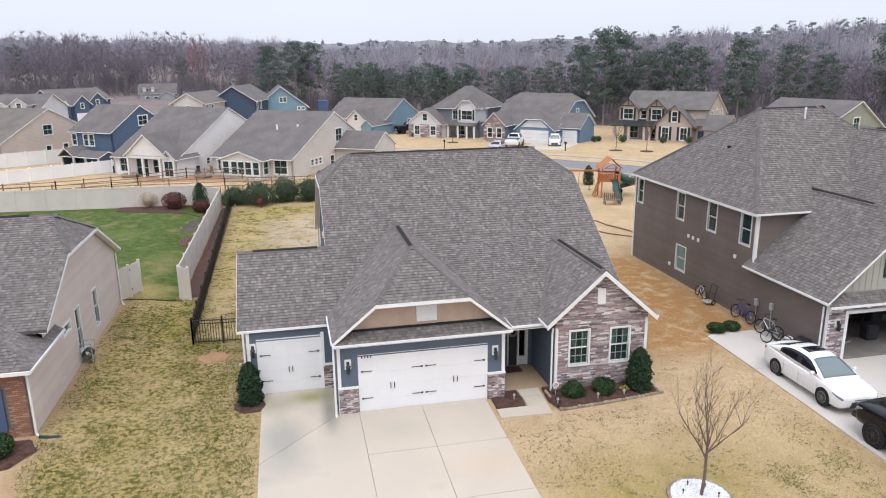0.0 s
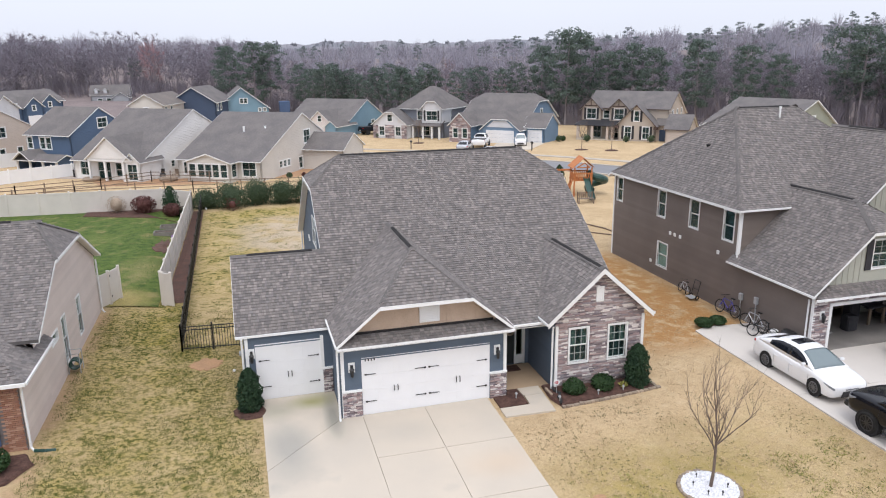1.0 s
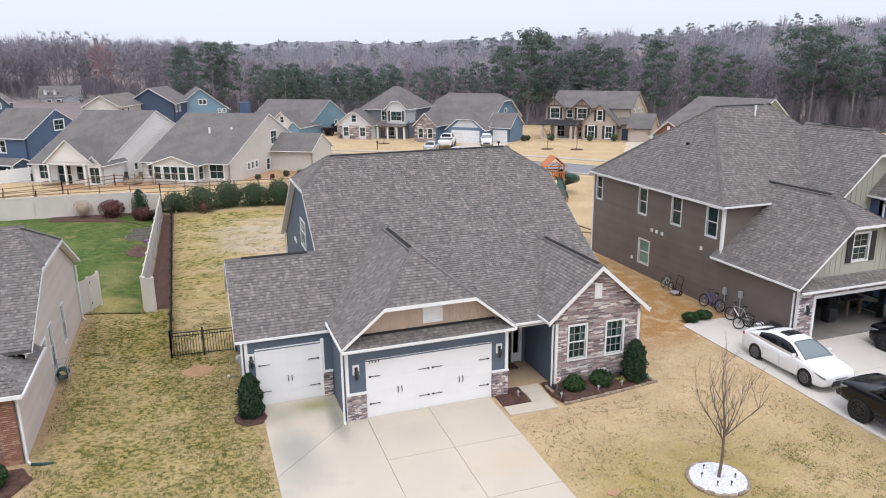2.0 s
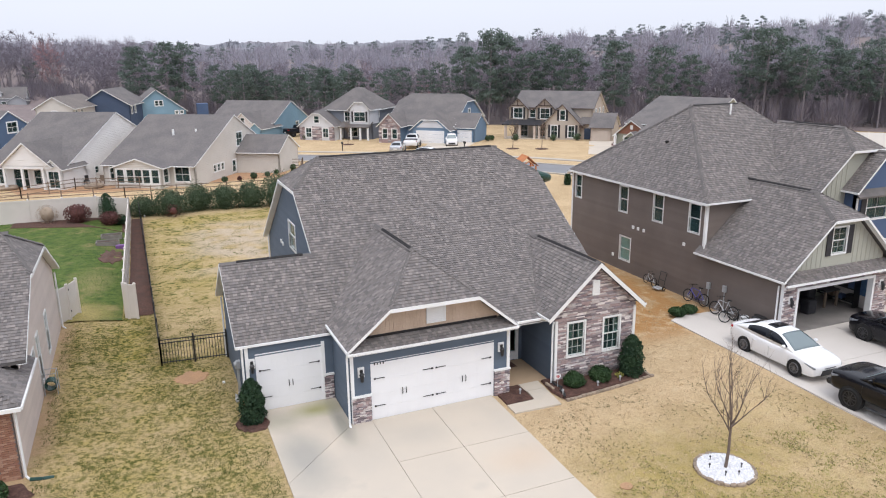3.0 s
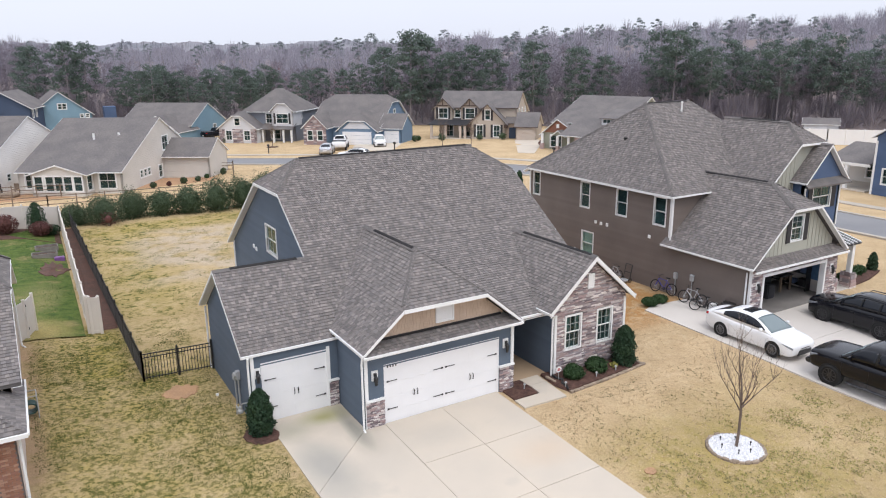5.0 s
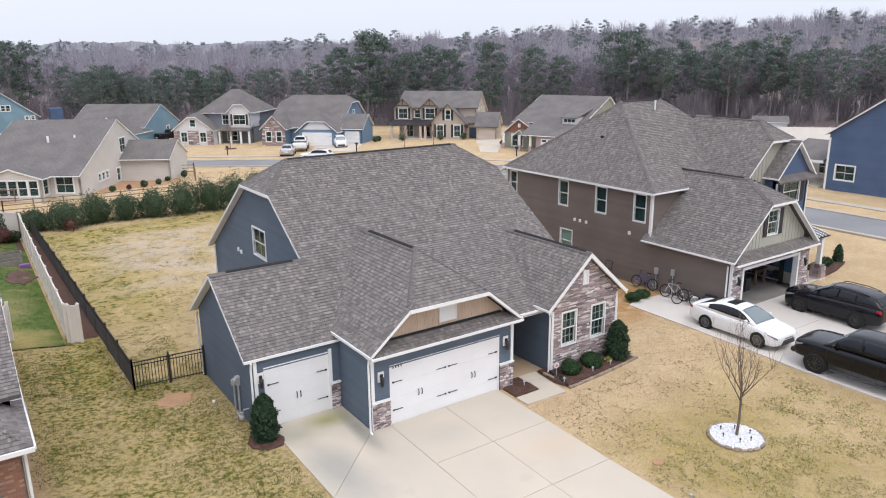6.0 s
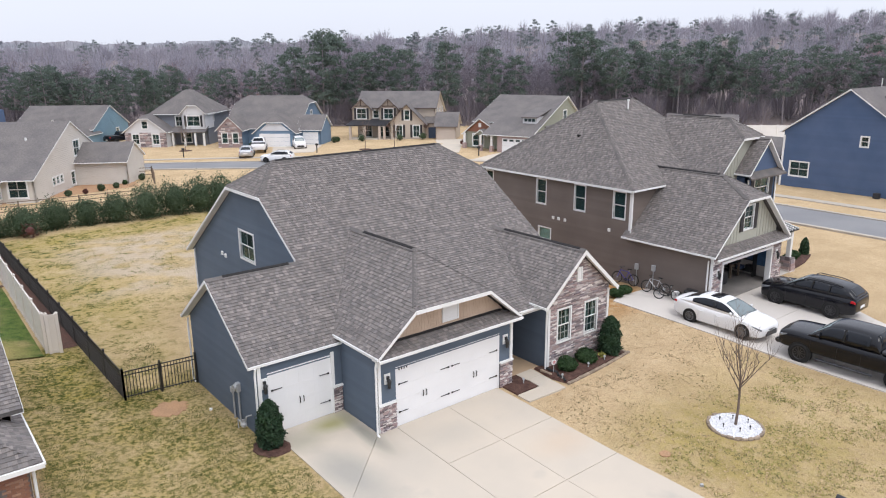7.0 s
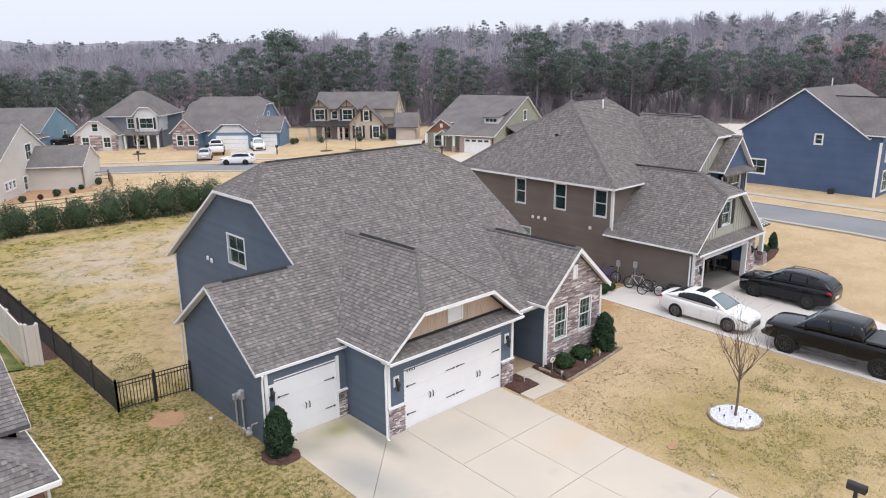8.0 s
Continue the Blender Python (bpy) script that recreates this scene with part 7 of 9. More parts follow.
def vinyl_fence(points, hgt, label, parent_name="vinyl_fence", posts_each=2.4, material=None):
    material = material or VINYL_WHITE
    f = thing(parent_name, label, "fence", *points[0], land(*points[0]), plan=True)
    for p0, p1 in zip(points, points[1:]):
        a, b = Vector(p0), Vector(p1)
        n = max(1, round((b - a).length / posts_each))
        for i in range(n + 1):
            p = a.lerp(b, i / n)
            z = land(*p)
            bm = bmesh.new()
            box(bm, p.x - 0.065, p.y - 0.065, z - 0.1, p.x + 0.065, p.y + 0.065, z + hgt + 0.06)
            rod(bm, (p.x, p.y, z + hgt + 0.06), (p.x, p.y, z + hgt + 0.14), 0.1, 0.02, 4)
            part("post", bm, material, f)
            if i < n:
                q = a.lerp(b, (i + 1) / n)
                bm = bmesh.new()
                beam(bm, (p.x, p.y, z + hgt / 2), (q.x, q.y, land(*q) + hgt / 2), 0.03, hgt - 0.14)
                part("panel", bm, material, f)
                for zz, hh in ((hgt - 0.06, 0.14), (0.1, 0.16)):
                    bm = bmesh.new()
                    beam(bm, (p.x, p.y, z + zz), (q.x, q.y, land(*q) + zz), 0.06, hh)
                    part("rail", bm, material, f)
    return f


vinyl_fence([(-5.72, 39.42), (-6.12, 39.5)], 1.8, "short off-white vinyl fence return", material=VINYL)
vinyl_fence([(-6.25, 39.66), (-5.98, 64.6), (-30, 66.6)], 1.8, "tall off-white vinyl privacy fence", material=VINYL)
vinyl_fence([(-18.6, 92.6), (-31.5, 83.8), (-60, 75)], 1.45, "tall white vinyl privacy fence")
vinyl_fence([(-27.5, 107), (-37, 99.5), (-64, 90)], 1.8, "tall white vinyl privacy fence")
vinyl_fence([(82, 75), (92.5, 64.8), (112, 44)], 2.2, "tall white vinyl privacy fence")
gz = land(-8.7, 39.9)
g = thing("vinyl_gate", "open off-white vinyl gate with black hinges", "gate", -8.95, 39.5, gz, plan=True)
for p, q, nm in (((-9.2, 38.85), (-8.78, 39.56), "side_panel"), ((-8.74, 39.62), (-8.42, 40.5), "gate_leaf")):
    bm = bmesh.new()
    beam(bm, (*p, gz + 0.92), (*q, gz + 0.92), 0.04, 1.7)
    part(nm, soft(bm, 0.01), VINYL, g)
for p in ((-9.2, 38.85), (-8.76, 39.58), (-8.4, 40.52)):
    bm = bmesh.new()
    box(bm, p[0] - 0.065, p[1] - 0.065, gz - 0.1, p[0] + 0.065, p[1] + 0.065, gz + 1.86)
    part("post", bm, VINYL, g)
for z in (0.4, 1.5):
    bm = bmesh.new()
    box(bm, -8.72, 39.6, gz + z, -8.66, 39.66, gz + z + 0.09)
    part("hinge", bm, BLACK, g)


def rail_fence(points, hgt, label, gap=2.4, rails=(0.35, 0.75, 1.1)):
    f = thing("rail_fence", label, "fence", *points[0], land(*points[0]), plan=True)
    for p0, p1 in zip(points, points[1:]):
        a, b = Vector(p0), Vector(p1)
        n = max(1, round((b - a).length / gap))
        for i in range(n + 1):
            p = a.lerp(b, i / n)
            bm = bmesh.new()
            box(bm, p.x - 0.05, p.y - 0.05, land(*p) - 0.1, p.x + 0.05, p.y + 0.05, land(*p) + hgt)
            part("post", bm, FENCEWOOD, f)
        for r in rails:
            bm = bmesh.new()
            beam(bm, (a.x, a.y, land(*a) + r), (b.x, b.y, land(*b) + r), 0.035, 0.065)
            part("rail", bm, FENCEWOOD, f)


rail_fence([(-34, 75.4), (-22.7, 77), (-15.6, 79.9), (-11.1, 83.2), (-3, 80.2)], 1.25, "brown weathered post-and-rail fence")
rail_fence([(-30, 73.5), (-17, 74.6), (-6.4, 74.8), (12, 72.6)], 1.2, "brown weathered post-and-rail fence")
rail_fence([(-7.5, 86.2), (-4.6, 83.0)], 1.2, "brown weathered post-and-rail fence")
rail_fence([(10.8, 88.5), (13.2, 87.2), (12, 82.5)], 1.3, "dark post-and-rail fence beside the greige house", 1.6)


# ---- beds, shrubs and the young tree ----
def mound(name, outline, material, label, category, rise=0.08, lift=0.02):
    """A low heaped bed."""
    cx, cy = sum(p[0] for p in outline) / len(outline), sum(p[1] for p in outline) / len(outline)
    bm = bmesh.new()
    rings = []
    for f, z in ((1.0, -0.03), (0.97, rise * 0.7), (0.6, rise), (0.2, rise * 1.1)):
        rings.append([bm.verts.new((cx + (x - cx) * f, cy + (y - cy) * f, land(x, y) + lift + z)) for x, y in outline])
    for a, b in zip(rings, rings[1:]):
        for i in range(len(outline)):
            j = (i + 1) % len(outline)
            bm.faces.new((a[i], a[j], b[j], b[i]))
    bm.faces.new(rings[-1])
    bmesh.ops.recalc_face_normals(bm, faces=bm.faces[:])
    return single(name, bm, material, label, category)


def dense(points, step=0.3):
    out = []
    for a, b in zip(points, points[1:] + points[:1]):
        n = max(1, int(math.dist(a, b) / step))
        out += [(a[0] + (b[0] - a[0]) * i / n + random.uniform(-0.02, 0.02), a[1] + (b[1] - a[1]) * i / n + random.uniform(-0.02, 0.02)) for i in range(n)]
    return out


def blob(x, y, rx, ry, n=20, wob=0.12):
    r = random.Random(int(x * 31 + y * 7))
    return [(x + rx * math.cos(a) * r.uniform(1 - wob, 1 + wob), y + ry * math.sin(a) * r.uniform(1 - wob, 1 + wob)) for a in (i * math.tau / n for i in range(n))]


mound("mulch_bed", dense([(9.2, 24.7), (9.55, 24.7), (9.6, 24.3), (13.5, 24.32), (13.5, 23.35), (11.4, 23.1), (9.3, 22.95), (9.12, 23.6)]), MULCH, "dark brown mulch bed before the stone gable", "flower bed")
mound("mulch_bed", dense([(7.02, 23.44), (8.14, 23.44), (8.2, 24.1), (8.16, 24.2), (8.16, 24.72), (7.64, 24.72), (7.62, 24.3), (7.02, 24.3)]), MULCH, "small dark brown mulch bed beside the garage", "flower bed", 0.05)
mound("mulch_bed", blob(-2.0, 26.0, 0.62, 0.72, 30, 0.09), MULCH, "dark brown mulch round a holly", "flower bed", 0.02, 0.005)
mound("mulch_bed", dense([(-13, 24.3), (-9.1, 24.3), (-8.75, 23.6), (-9.3, 22.6), (-13, 22.4)]), MULCH, "dark brown mulch bed at the brick front", "flower bed")
mound("mulch_bed", dense([(-6.15, 39.8), (-4.95, 39.8), (-5.1, 65), (-5.92, 65)], 1.0), MULCH_RED, "reddish mulch strip between two fences", "flower bed", 0.04)
mound("mulch_bed", dense([(-14.5, 65.3), (-6.15, 64.6), (-6.2, 59.4), (-8.5, 61.2), (-14.5, 63.6)], 0.6), MULCH, "dark mulch bed along the privacy fence", "flower bed", 0.06, 0.04)
mound("mulch_bed", blob(-7.1, 52.0, 0.75, 1.7, 24, 0.3), MULCH_RED, "reddish bare bed by the privacy fence", "flower bed", 0.05, 0.04)
mound("bare_patch", blob(-3.75, 30.95, 0.66, 0.6, 40, 0.22), CLAY, "bare orange clay patch in the lawn", "soil", 0.01, 0.0)
mound("bare_patch", blob(8.05, 17.5, 0.22, 0.18), CLAY, "small hollow of bare soil in the lawn", "soil", 0.01, 0.0)
mound("mulch_bed", dense([(31.5, 24.7), (33.4, 24.9), (35.5, 25.5), (34.7, 26.6), (32.5, 26.5), (31.5, 26.2)], 0.6), MULCH, "dark mulch bed by the side porch", "flower bed")
mound("bare_patch", dense([(-20, 92), (-9, 86.5), (-4, 83), (3, 81.5), (10.5, 82.5), (11, 86), (9, 88), (-3, 80), (-8, 80.5), (-16, 82)], 1.5), CLAY, "bare clay strip behind the row of houses", "soil", 0.02, 0.0)
mound("patio", dense([(-13.5, 90.2), (-7.0, 86.8), (-8.2, 84.2), (-14.6, 87.6)], 1.0), PATIO, "reddish paved patio behind a house", "patio", 0.04)
mound("patio", dense([(-21, 92), (-14, 88.5), (-15, 86.5), (-22, 90)], 1.0), PATIO, "reddish paved patio behind a house", "patio", 0.04)


def edging(points, label, parent_x, parent_y, wide=0.13, seed=1):
    r = random.Random(seed)
    t = thing("stone_edging", label, "edging", parent_x, parent_y, land(parent_x, parent_y), plan=True)
    for a, b in zip(points, points[1:]):
        a, b = Vector(a), Vector(b)
        x = 0.0
        d = (b - a).normalized()
        while x < (b - a).length - 0.05:
            w = r.uniform(0.14, 0.26)
            p = a + d * (x + w / 2)
            bm = bmesh.new()
            box(bm, -w / 2 + 0.006, -wide / 2, -0.05, w / 2 - 0.006, wide / 2, 0.05 + r.uniform(0, 0.03))
            soft(bm, 0.02)
            bmesh.ops.transform(bm, matrix=pose(p.x, p.y, land(*p), 0, r.uniform(-4, 4), math.degrees(math.atan2(d.y, d.x)) + r.uniform(-6, 6)), verts=bm.verts)
            part("stone", bm, EDGING, t)
            x += w


edging([(9.28, 22.88), (11.4, 23.03), (13.58, 23.28), (13.6, 24.3)], "low tan stone edging of the mulch bed", 11, 23)
RING = (11.5, 16.98)
edging([(RING[0] + 0.92 * math.cos(a), RING[1] + 0.92 * math.sin(a)) for a in (i * math.tau / 24 for i in range(25))], "ring of tan edging stones round the young tree", *RING, 0.12, 3)


def gravel_ring():
    rng = np.random.default_rng(5)
    n = 2600
    r, a = 0.88 * np.sqrt(rng.random(n)), rng.uniform(0, math.tau, n)
    z0 = land(*RING)
    tr = []
    base = np.array([[1, 0, 0], [-0.5, 0.85, 0], [-0.5, -0.85, 0], [0, 0, 1.0]])
    for i in range(n):
        q = base * rng.uniform(0.02, 0.042) * rng.uniform(0.7, 1.2, 3)
        c, s = math.cos(a[i] * 7), math.sin(a[i] * 7)
        q = q @ np.array([[c, s, 0], [-s, c, 0], [0, 0, 1]]) + np.array([RING[0] + r[i] * math.cos(a[i]), RING[1] + r[i] * math.sin(a[i]), z0 + 0.05])
        tr += [q[[0, 1, 3]], q[[1, 2, 3]], q[[2, 0, 3]]]
    bed = thing("gravel_bed", "white gravel ring round the young tree", "gravel", *RING, z0, plan=True)
    bm = bmesh.new()
    slab(bm, [Vector((RING[0] + 0.9 * math.cos(t), RING[1] + 0.9 * math.sin(t), z0 + 0.055)) for t in (i * math.tau / 28 for i in range(28))], 0.08)
    part("gravel_base", bm, GRAVEL, bed)
    ob = adopt(new("gravel", tri_mesh("gravel", tr, GRAVEL)), bed)
    tagged(ob, kind="stuff")


gravel_ring()
for i, (dx, dy) in enumerate(((0.35, 0.3), (-0.45, 0.2), (0.1, -0.5), (-0.3, -0.35), (0.5, -0.2), (-0.1, 0.55))):
    bm = bmesh.new()
    x, y = RING[0] + dx, RING[1] + dy
    z = land(x, y) + 0.05
    rod(bm, (x, y, z), (x, y, z + 0.12), 0.014, 0.014, 6)
    rod(bm, (x, y, z + 0.12), (x, y, z + 0.17), 0.034, 0.022, 8)
    single("garden_light", bm, BLACK, "small dark solar light in the white gravel", "garden light", group="garden lights round the tree")


def young_tree(x, y, hgt, seed, label, crown=0.95):
    r = random.Random(seed)
    z = land(x, y)
    t = thing("tree", label, "tree", x, y, z, plan=True)
    bm = bmesh.new()
    limbs = []
    base, top = Vector((x, y, z)), Vector((x + 0.05, y, z + hgt * 0.36))
    mid = base.lerp(top, 0.5) + Vector((0.02, -0.015, 0))
    rod(bm, base, mid, 0.055, 0.046, 8, False)
    rod(bm, mid, top, 0.046, 0.04, 8, False)
    part("trunk", bm, YOUNG_BARK, t)
    bm = bmesh.new()

    def grow(a, d, ln, rad, depth):
        n = 3
        p = a
        for i in range(n):
            d = (d + Vector((r.uniform(-0.13, 0.13), r.uniform(-0.13, 0.13), r.uniform(0.0, 0.12)))).normalized()
            q = p + d * ln / n
            rod(bm, p, q, rad * (1 - 0.25 * i), rad * (1 - 0.25 * (i + 1)), 5 if depth < 2 else 3, False)
            if depth < 4:
                for k in range(1 if depth > 0 and i == 0 else 2):
                    side = Vector((r.uniform(-1, 1), r.uniform(-1, 1), r.uniform(0.15, 0.9))).normalized()
                    grow(q, (d * 0.75 + side * 0.7).normalized(), ln * r.uniform(0.42, 0.62), rad * 0.5 * (1 - 0.15 * i), depth + 1 if depth < 3 else 4)
            p = q

    grow(top, Vector((0, 0, 1)), hgt * 0.52, 0.042, 1)
    for k in range(7):
        a = k * math.tau / 7 + r.uniform(-0.3, 0.3)
        start = base.lerp(top, r.uniform(0.9, 1.0)) + Vector((0, 0, r.uniform(0, 0.5)))
        grow(start, Vector((math.cos(a) * 0.8, math.sin(a) * 0.8, r.uniform(0.9, 1.4))).normalized(), hgt * r.uniform(0.3, 0.42) * crown, 0.03, 2)
    part("branch_crown", bm, YOUNG_BARK, t)


young_tree(11.55, 17.0, 3.6, 5, "leafless young tree in a white gravel ring", 1.12)
for k, (x, y) in enumerate(((44.5, 92.5), (47.8, 90.0), (26.0, 113.0))):
    mound("mulch_ring", blob(x, y, 0.9, 0.9, 14), MULCH, "dark mulch ring round a leafless sapling", "flower bed", 0.06)
    young_tree(x, y, 4.5, 60 + k, "leafless sapling on a far front lawn", 0.8)


def shrub(x, y, rx, rz, count, size, material, label, seed, cone=False, category="shrub", lumps=9, group="", stem=BARK, ragged=0.16, taper=0.0):
    z = land(x, y) + 0.02
    t = thing("shrub", label, category, x, y, z, seed * 37 % 360, group=group)
    ob = new("foliage", shrub_mesh(seed, rx, rz, count, size, material, cone, lumps, "foliage", ragged, taper))
    ob.parent = t
    bm = bmesh.new()
    rod(bm, (0, 0, -0.05), (0, 0, rz * 0.6), 0.05, 0.02, 6)
    for k in range(5):
        a = k * 1.3
        rod(bm, (0, 0, rz * 0.12), (rx * 0.55 * math.cos(a), rx * 0.55 * math.sin(a), rz * 0.55), 0.03, 0.01, 5)
    part("stems", bm, stem, t)
    core = bmesh.new()
    bmesh.ops.create_icosphere(core, subdivisions=2, radius=1.0)
    for v in core.verts:
        f = (0.62 if ragged < 0.2 else 0.74 if ragged > 0.45 and rz > 1.2 else 0.5) + 0.06 * noise.noise(v.co * 3 + Vector((seed, 0, 0)))
        thin = (1 - 0.45 * (v.co.z * 0.5 + 0.5)) if cone else 1.0 - 0.5 * taper * v.co.z
        v.co = Vector((v.co.x * rx * f * thin, v.co.y * rx * f * thin, rz * 0.5 + v.co.z * rz * f * 0.62))
    part("inner_foliage", core, material, t)
    return t


shrub(-2.0, 26.1, 0.5, 1.66, 5200, 0.05, HOLLY, "dark green conical holly beside the single garage", 3, True)
shrub(12.9, 23.72, 0.52, 1.75, 5200, 0.05, HOLLY, "dark green conical holly before the stone gable", 4, True)
shrub(10.15, 23.72, 0.4, 0.56, 2600, 0.045, BOX, "rounded green boxwood in dark mulch", 6, ragged=0.3)
shrub(11.42, 23.78, 0.42, 0.56, 2600, 0.045, BOX, "rounded green boxwood in dark mulch", 7, ragged=0.3)
shrub(-9.9, 23.4, 0.6, 0.75, 2200, 0.05, BOX, "rounded green boxwood at the brick front", 8)
shrub(19.25, 28.35, 0.42, 0.45, 1500, 0.05, BOX, "low green shrub at the edge of the drive", 9)
shrub(20.1, 28.45, 0.42, 0.42, 1500, 0.05, BOX, "low green shrub at the edge of the drive", 10)
shrub(-11.9, 64.3, 0.8, 1.5, 800, 0.045, DRYTWIG, "dry tan leafless shrub against the fence", 12, stem=DRYTWIG)
shrub(-9.7, 63.6, 1.0, 1.5, 1500, 0.07, REDLEAF, "maroon-leaved shrub against the fence", 13)
shrub(-7.55, 63.4, 0.75, 2.3, 1600, 0.07, HOLLY, "dark green conical evergreen against the fence", 14, True)
shrub(-7.4, 62.2, 0.75, 1.1, 1200, 0.07, REDLEAF, "maroon-leaved shrub in the mulch bed", 15)
shrub(-6.7, 62.6, 0.6, 0.8, 700, 0.07, HOLLY, "low dark shrub in the mulch bed", 16)
HROW = ((-4.9, 66.3, 0.95, 1.5), (-2.75, 65.9, 1.1, 2.0), (-0.5, 66.7, 1.08, 2.1), (1.7, 66.5, 1.05, 2.0), (3.9, 66.2, 0.98, 2.0), (6.2, 65.9, 1.15, 2.5), (8.5, 66.0, 1.1, 2.5), (10.6, 65.8, 1.2, 2.7), (12.5, 65.8, 1.1, 2.6), (14.5, 65.6, 1.1, 2.4))
for i, (x, y, r, tall) in enumerate(HROW):
    shrub(x, y, r * 0.98, tall * 0.88, 5600, 0.065, HEDGE, "loose dark green evergreen shrub in a row", 20 + i, group="row of shrubs along the back lawn", lumps=14, ragged=0.6, taper=0.3)
shrub(-2.65, 64.3, 0.55, 1.0, 260, 0.06, REDLEAF, "sparse reddish shrub before the evergreen row", 39, ragged=0.5)
for x, y, s in ((35.1, 25.8, 0.8), (29.5, 67.2, 1.6), (34.8, 62.9, 1.0), (35.6, 61.9, 1.0)):
    shrub(x, y, 0.36 * s, 1.0 * s + 0.3, 1300, 0.08, HOLLY, "small conical evergreen on the straw-coloured lawn", 40 + int(x), True)
for x, y in ((31.9, 25.6), (32.6, 25.7), (33.3, 25.8), (34.0, 25.95)):
    shrub(x, y, 0.4, 0.45, 400, 0.07, BOX, "low shrub in the bed by the side porch", 50 + int(x))
FARSHRUBS = ((9.5, 84.3), (8.2, 82.6), (6.6, 82.0), (5.0, 81.3), (3.4, 81.0), (11.8, 86.2), (21.6, 124.4), (24, 123.6), (31.0, 121.8), (33.4, 121.4), (46.9, 105.2), (50.6, 103), (48.2, 106.4), (55.5, 99.5), (58.5, 97.4),
             (57.6, 86.4), (59.8, 84.4), (61.6, 82.6), (35.0, 109.6), (36.6, 108.8), (-12, 91.2), (-19.5, 94.5))
for i, (x, y) in enumerate(FARSHRUBS):
    shrub(x, y, (0.42 + 0.1 * (i % 3)) * (0.55 if i < 6 else 1), (0.75 + 0.2 * (i % 3)) * (0.6 if i < 6 else 1), 220, 0.11, HEDGE if i % 3 else REDLEAF if i % 2 else BOX, "small foundation shrub beside a house", 70 + i, group="foundation shrubs of the far houses")

# yard sign, path lights, utility bits
s = thing("yard_sign", "round red and white yard sign on a stake", "sign", 9.48, 23.85, land(9.48, 23.85) + 0.06)
s.scale = (0.85, 0.85, 0.72)
bm = bmesh.new()
rod(bm, (0, 0, -0.05), (0, 0, 0.55), 0.014, 0.014, 6)
part("stake", bm, UTIL, s)
RED = surface("sign_red", (0.5, 0.03, 0.04), (0.45, 0.03, 0.04), 6, 0.5)
bm = bmesh.new()
rod(bm, (0, -0.012, 0.66), (0, 0.012, 0.66), 0.17, 0.17, 8)
part("plate", bm, WHITE, s)
bm = bmesh.new()
for z, w in ((0.72, 0.07), (0.66, 0.11), (0.6, 0.07)):
    box(bm, -w, -0.018, z - 0.017, w, -0.013, z + 0.017)
part("lettering_bar", bm, RED, s)
for x, y in ((12.1, 23.35), (9.35, 23.25), (7.85, 23.95), (11.0, 23.3)):
    bm = bmesh.new()
    z = land(x, y) + 0.04
    rod(bm, (x, y, z), (x, y, z + 0.2), 0.025, 0.025, 6)
    rod(bm, (x, y, z + 0.2), (x, y, z + 0.26), 0.06, 0.03, 8)
    single("path_light", bm, UTIL, "small pale path light in the mulch", "path light", group="path lights in the beds")
for k, (x, y) in enumerate(((12.25, 23.6),)):
    me = shrub_mesh(90 + k, 0.16, 0.22, 60, 0.06, surface("yellow_leaf_%d" % k, (0.3, 0.28, 0.07), (0.22, 0.22, 0.06), 3, 0.7), False, 3)
    tagged(new("seedling", me), "small yellow-green plant in the mulch", "plant").matrix_world = pose(x, y, land(x, y) + 0.08)
bm = bmesh.new()
tube(bm, [(9.5, 24.25, 0.3), (9.45, 24.0, 0.3), (9.6, 23.75, 0.28), (9.4, 23.5, 0.27), (9.42, 23.25, 0.25), (9.3, 23.05, 0.22)], 0.05, 8)
single("drain_hose", bm, BLACK, "black corrugated drain hose in the mulch", "hose")
bm = bmesh.new()
box(bm, 9.2, 23.75, land(9.2, 23.9), 9.3, 24.35, land(9.2, 23.9) + 0.13)
single("landscape_timber", soft(bm, 0.02), EDGING, "short tan landscape timber beside the path", "timber")
bm = bmesh.new()
box(bm, 8.2, 26.3, 0.205, 9.0, 26.85, 0.225)
single("doormat", soft(bm, 0.005), MULCH, "brown doormat on the porch", "doormat")
bm = bmesh.new()
rod(bm, (-4.9, 65.5, 0.1), (-4.9, 65.5, 0.35), 0.06, 0.06)
single("cleanout_pipe", bm, WHITE, "short white pipe at the fence", "pipe")
for x, y in ((7.35, 15.7), (-2.6, 29.9)):
    bm = bmesh.new()
    z = land(x, y)
    rod(bm, (x, y, z - 0.02), (x, y, z + 0.05), 0.06, 0.055, 10)
    single("sewer_cleanout", bm, UTIL if x > 0 else WHITE, "small round cleanout cap in the ground", "pipe cap")

# planter boxes in the green yard
for x, y, w, d in ((-7.45, 55.5, 1.5, 0.8), (-7.25, 57.6, 1.4, 0.8)):
    t = thing("planter_box", "low grey timber planter filled with soil", "planter", x, y, land(x, y))
    for a in ((-w / 2, -d / 2, w / 2, -d / 2 + 0.06), (-w / 2, d / 2 - 0.06, w / 2, d / 2), (-w / 2, -d / 2 + 0.06, -w / 2 + 0.06, d / 2 - 0.06), (w / 2 - 0.06, -d / 2 + 0.06, w / 2, d / 2 - 0.06)):
        part("board", boxed(a[0], a[1], -0.02, a[2], a[3], 0.32), GREYTIMBER, t)
    part("soil", boxed(-w / 2 + 0.06, -d / 2 + 0.06, 0, w / 2 - 0.06, d / 2 - 0.06, 0.2), MULCH, t)
bm = boxed(-6.95, 54.35, 0.15, -6.35, 54.8, 0.55)
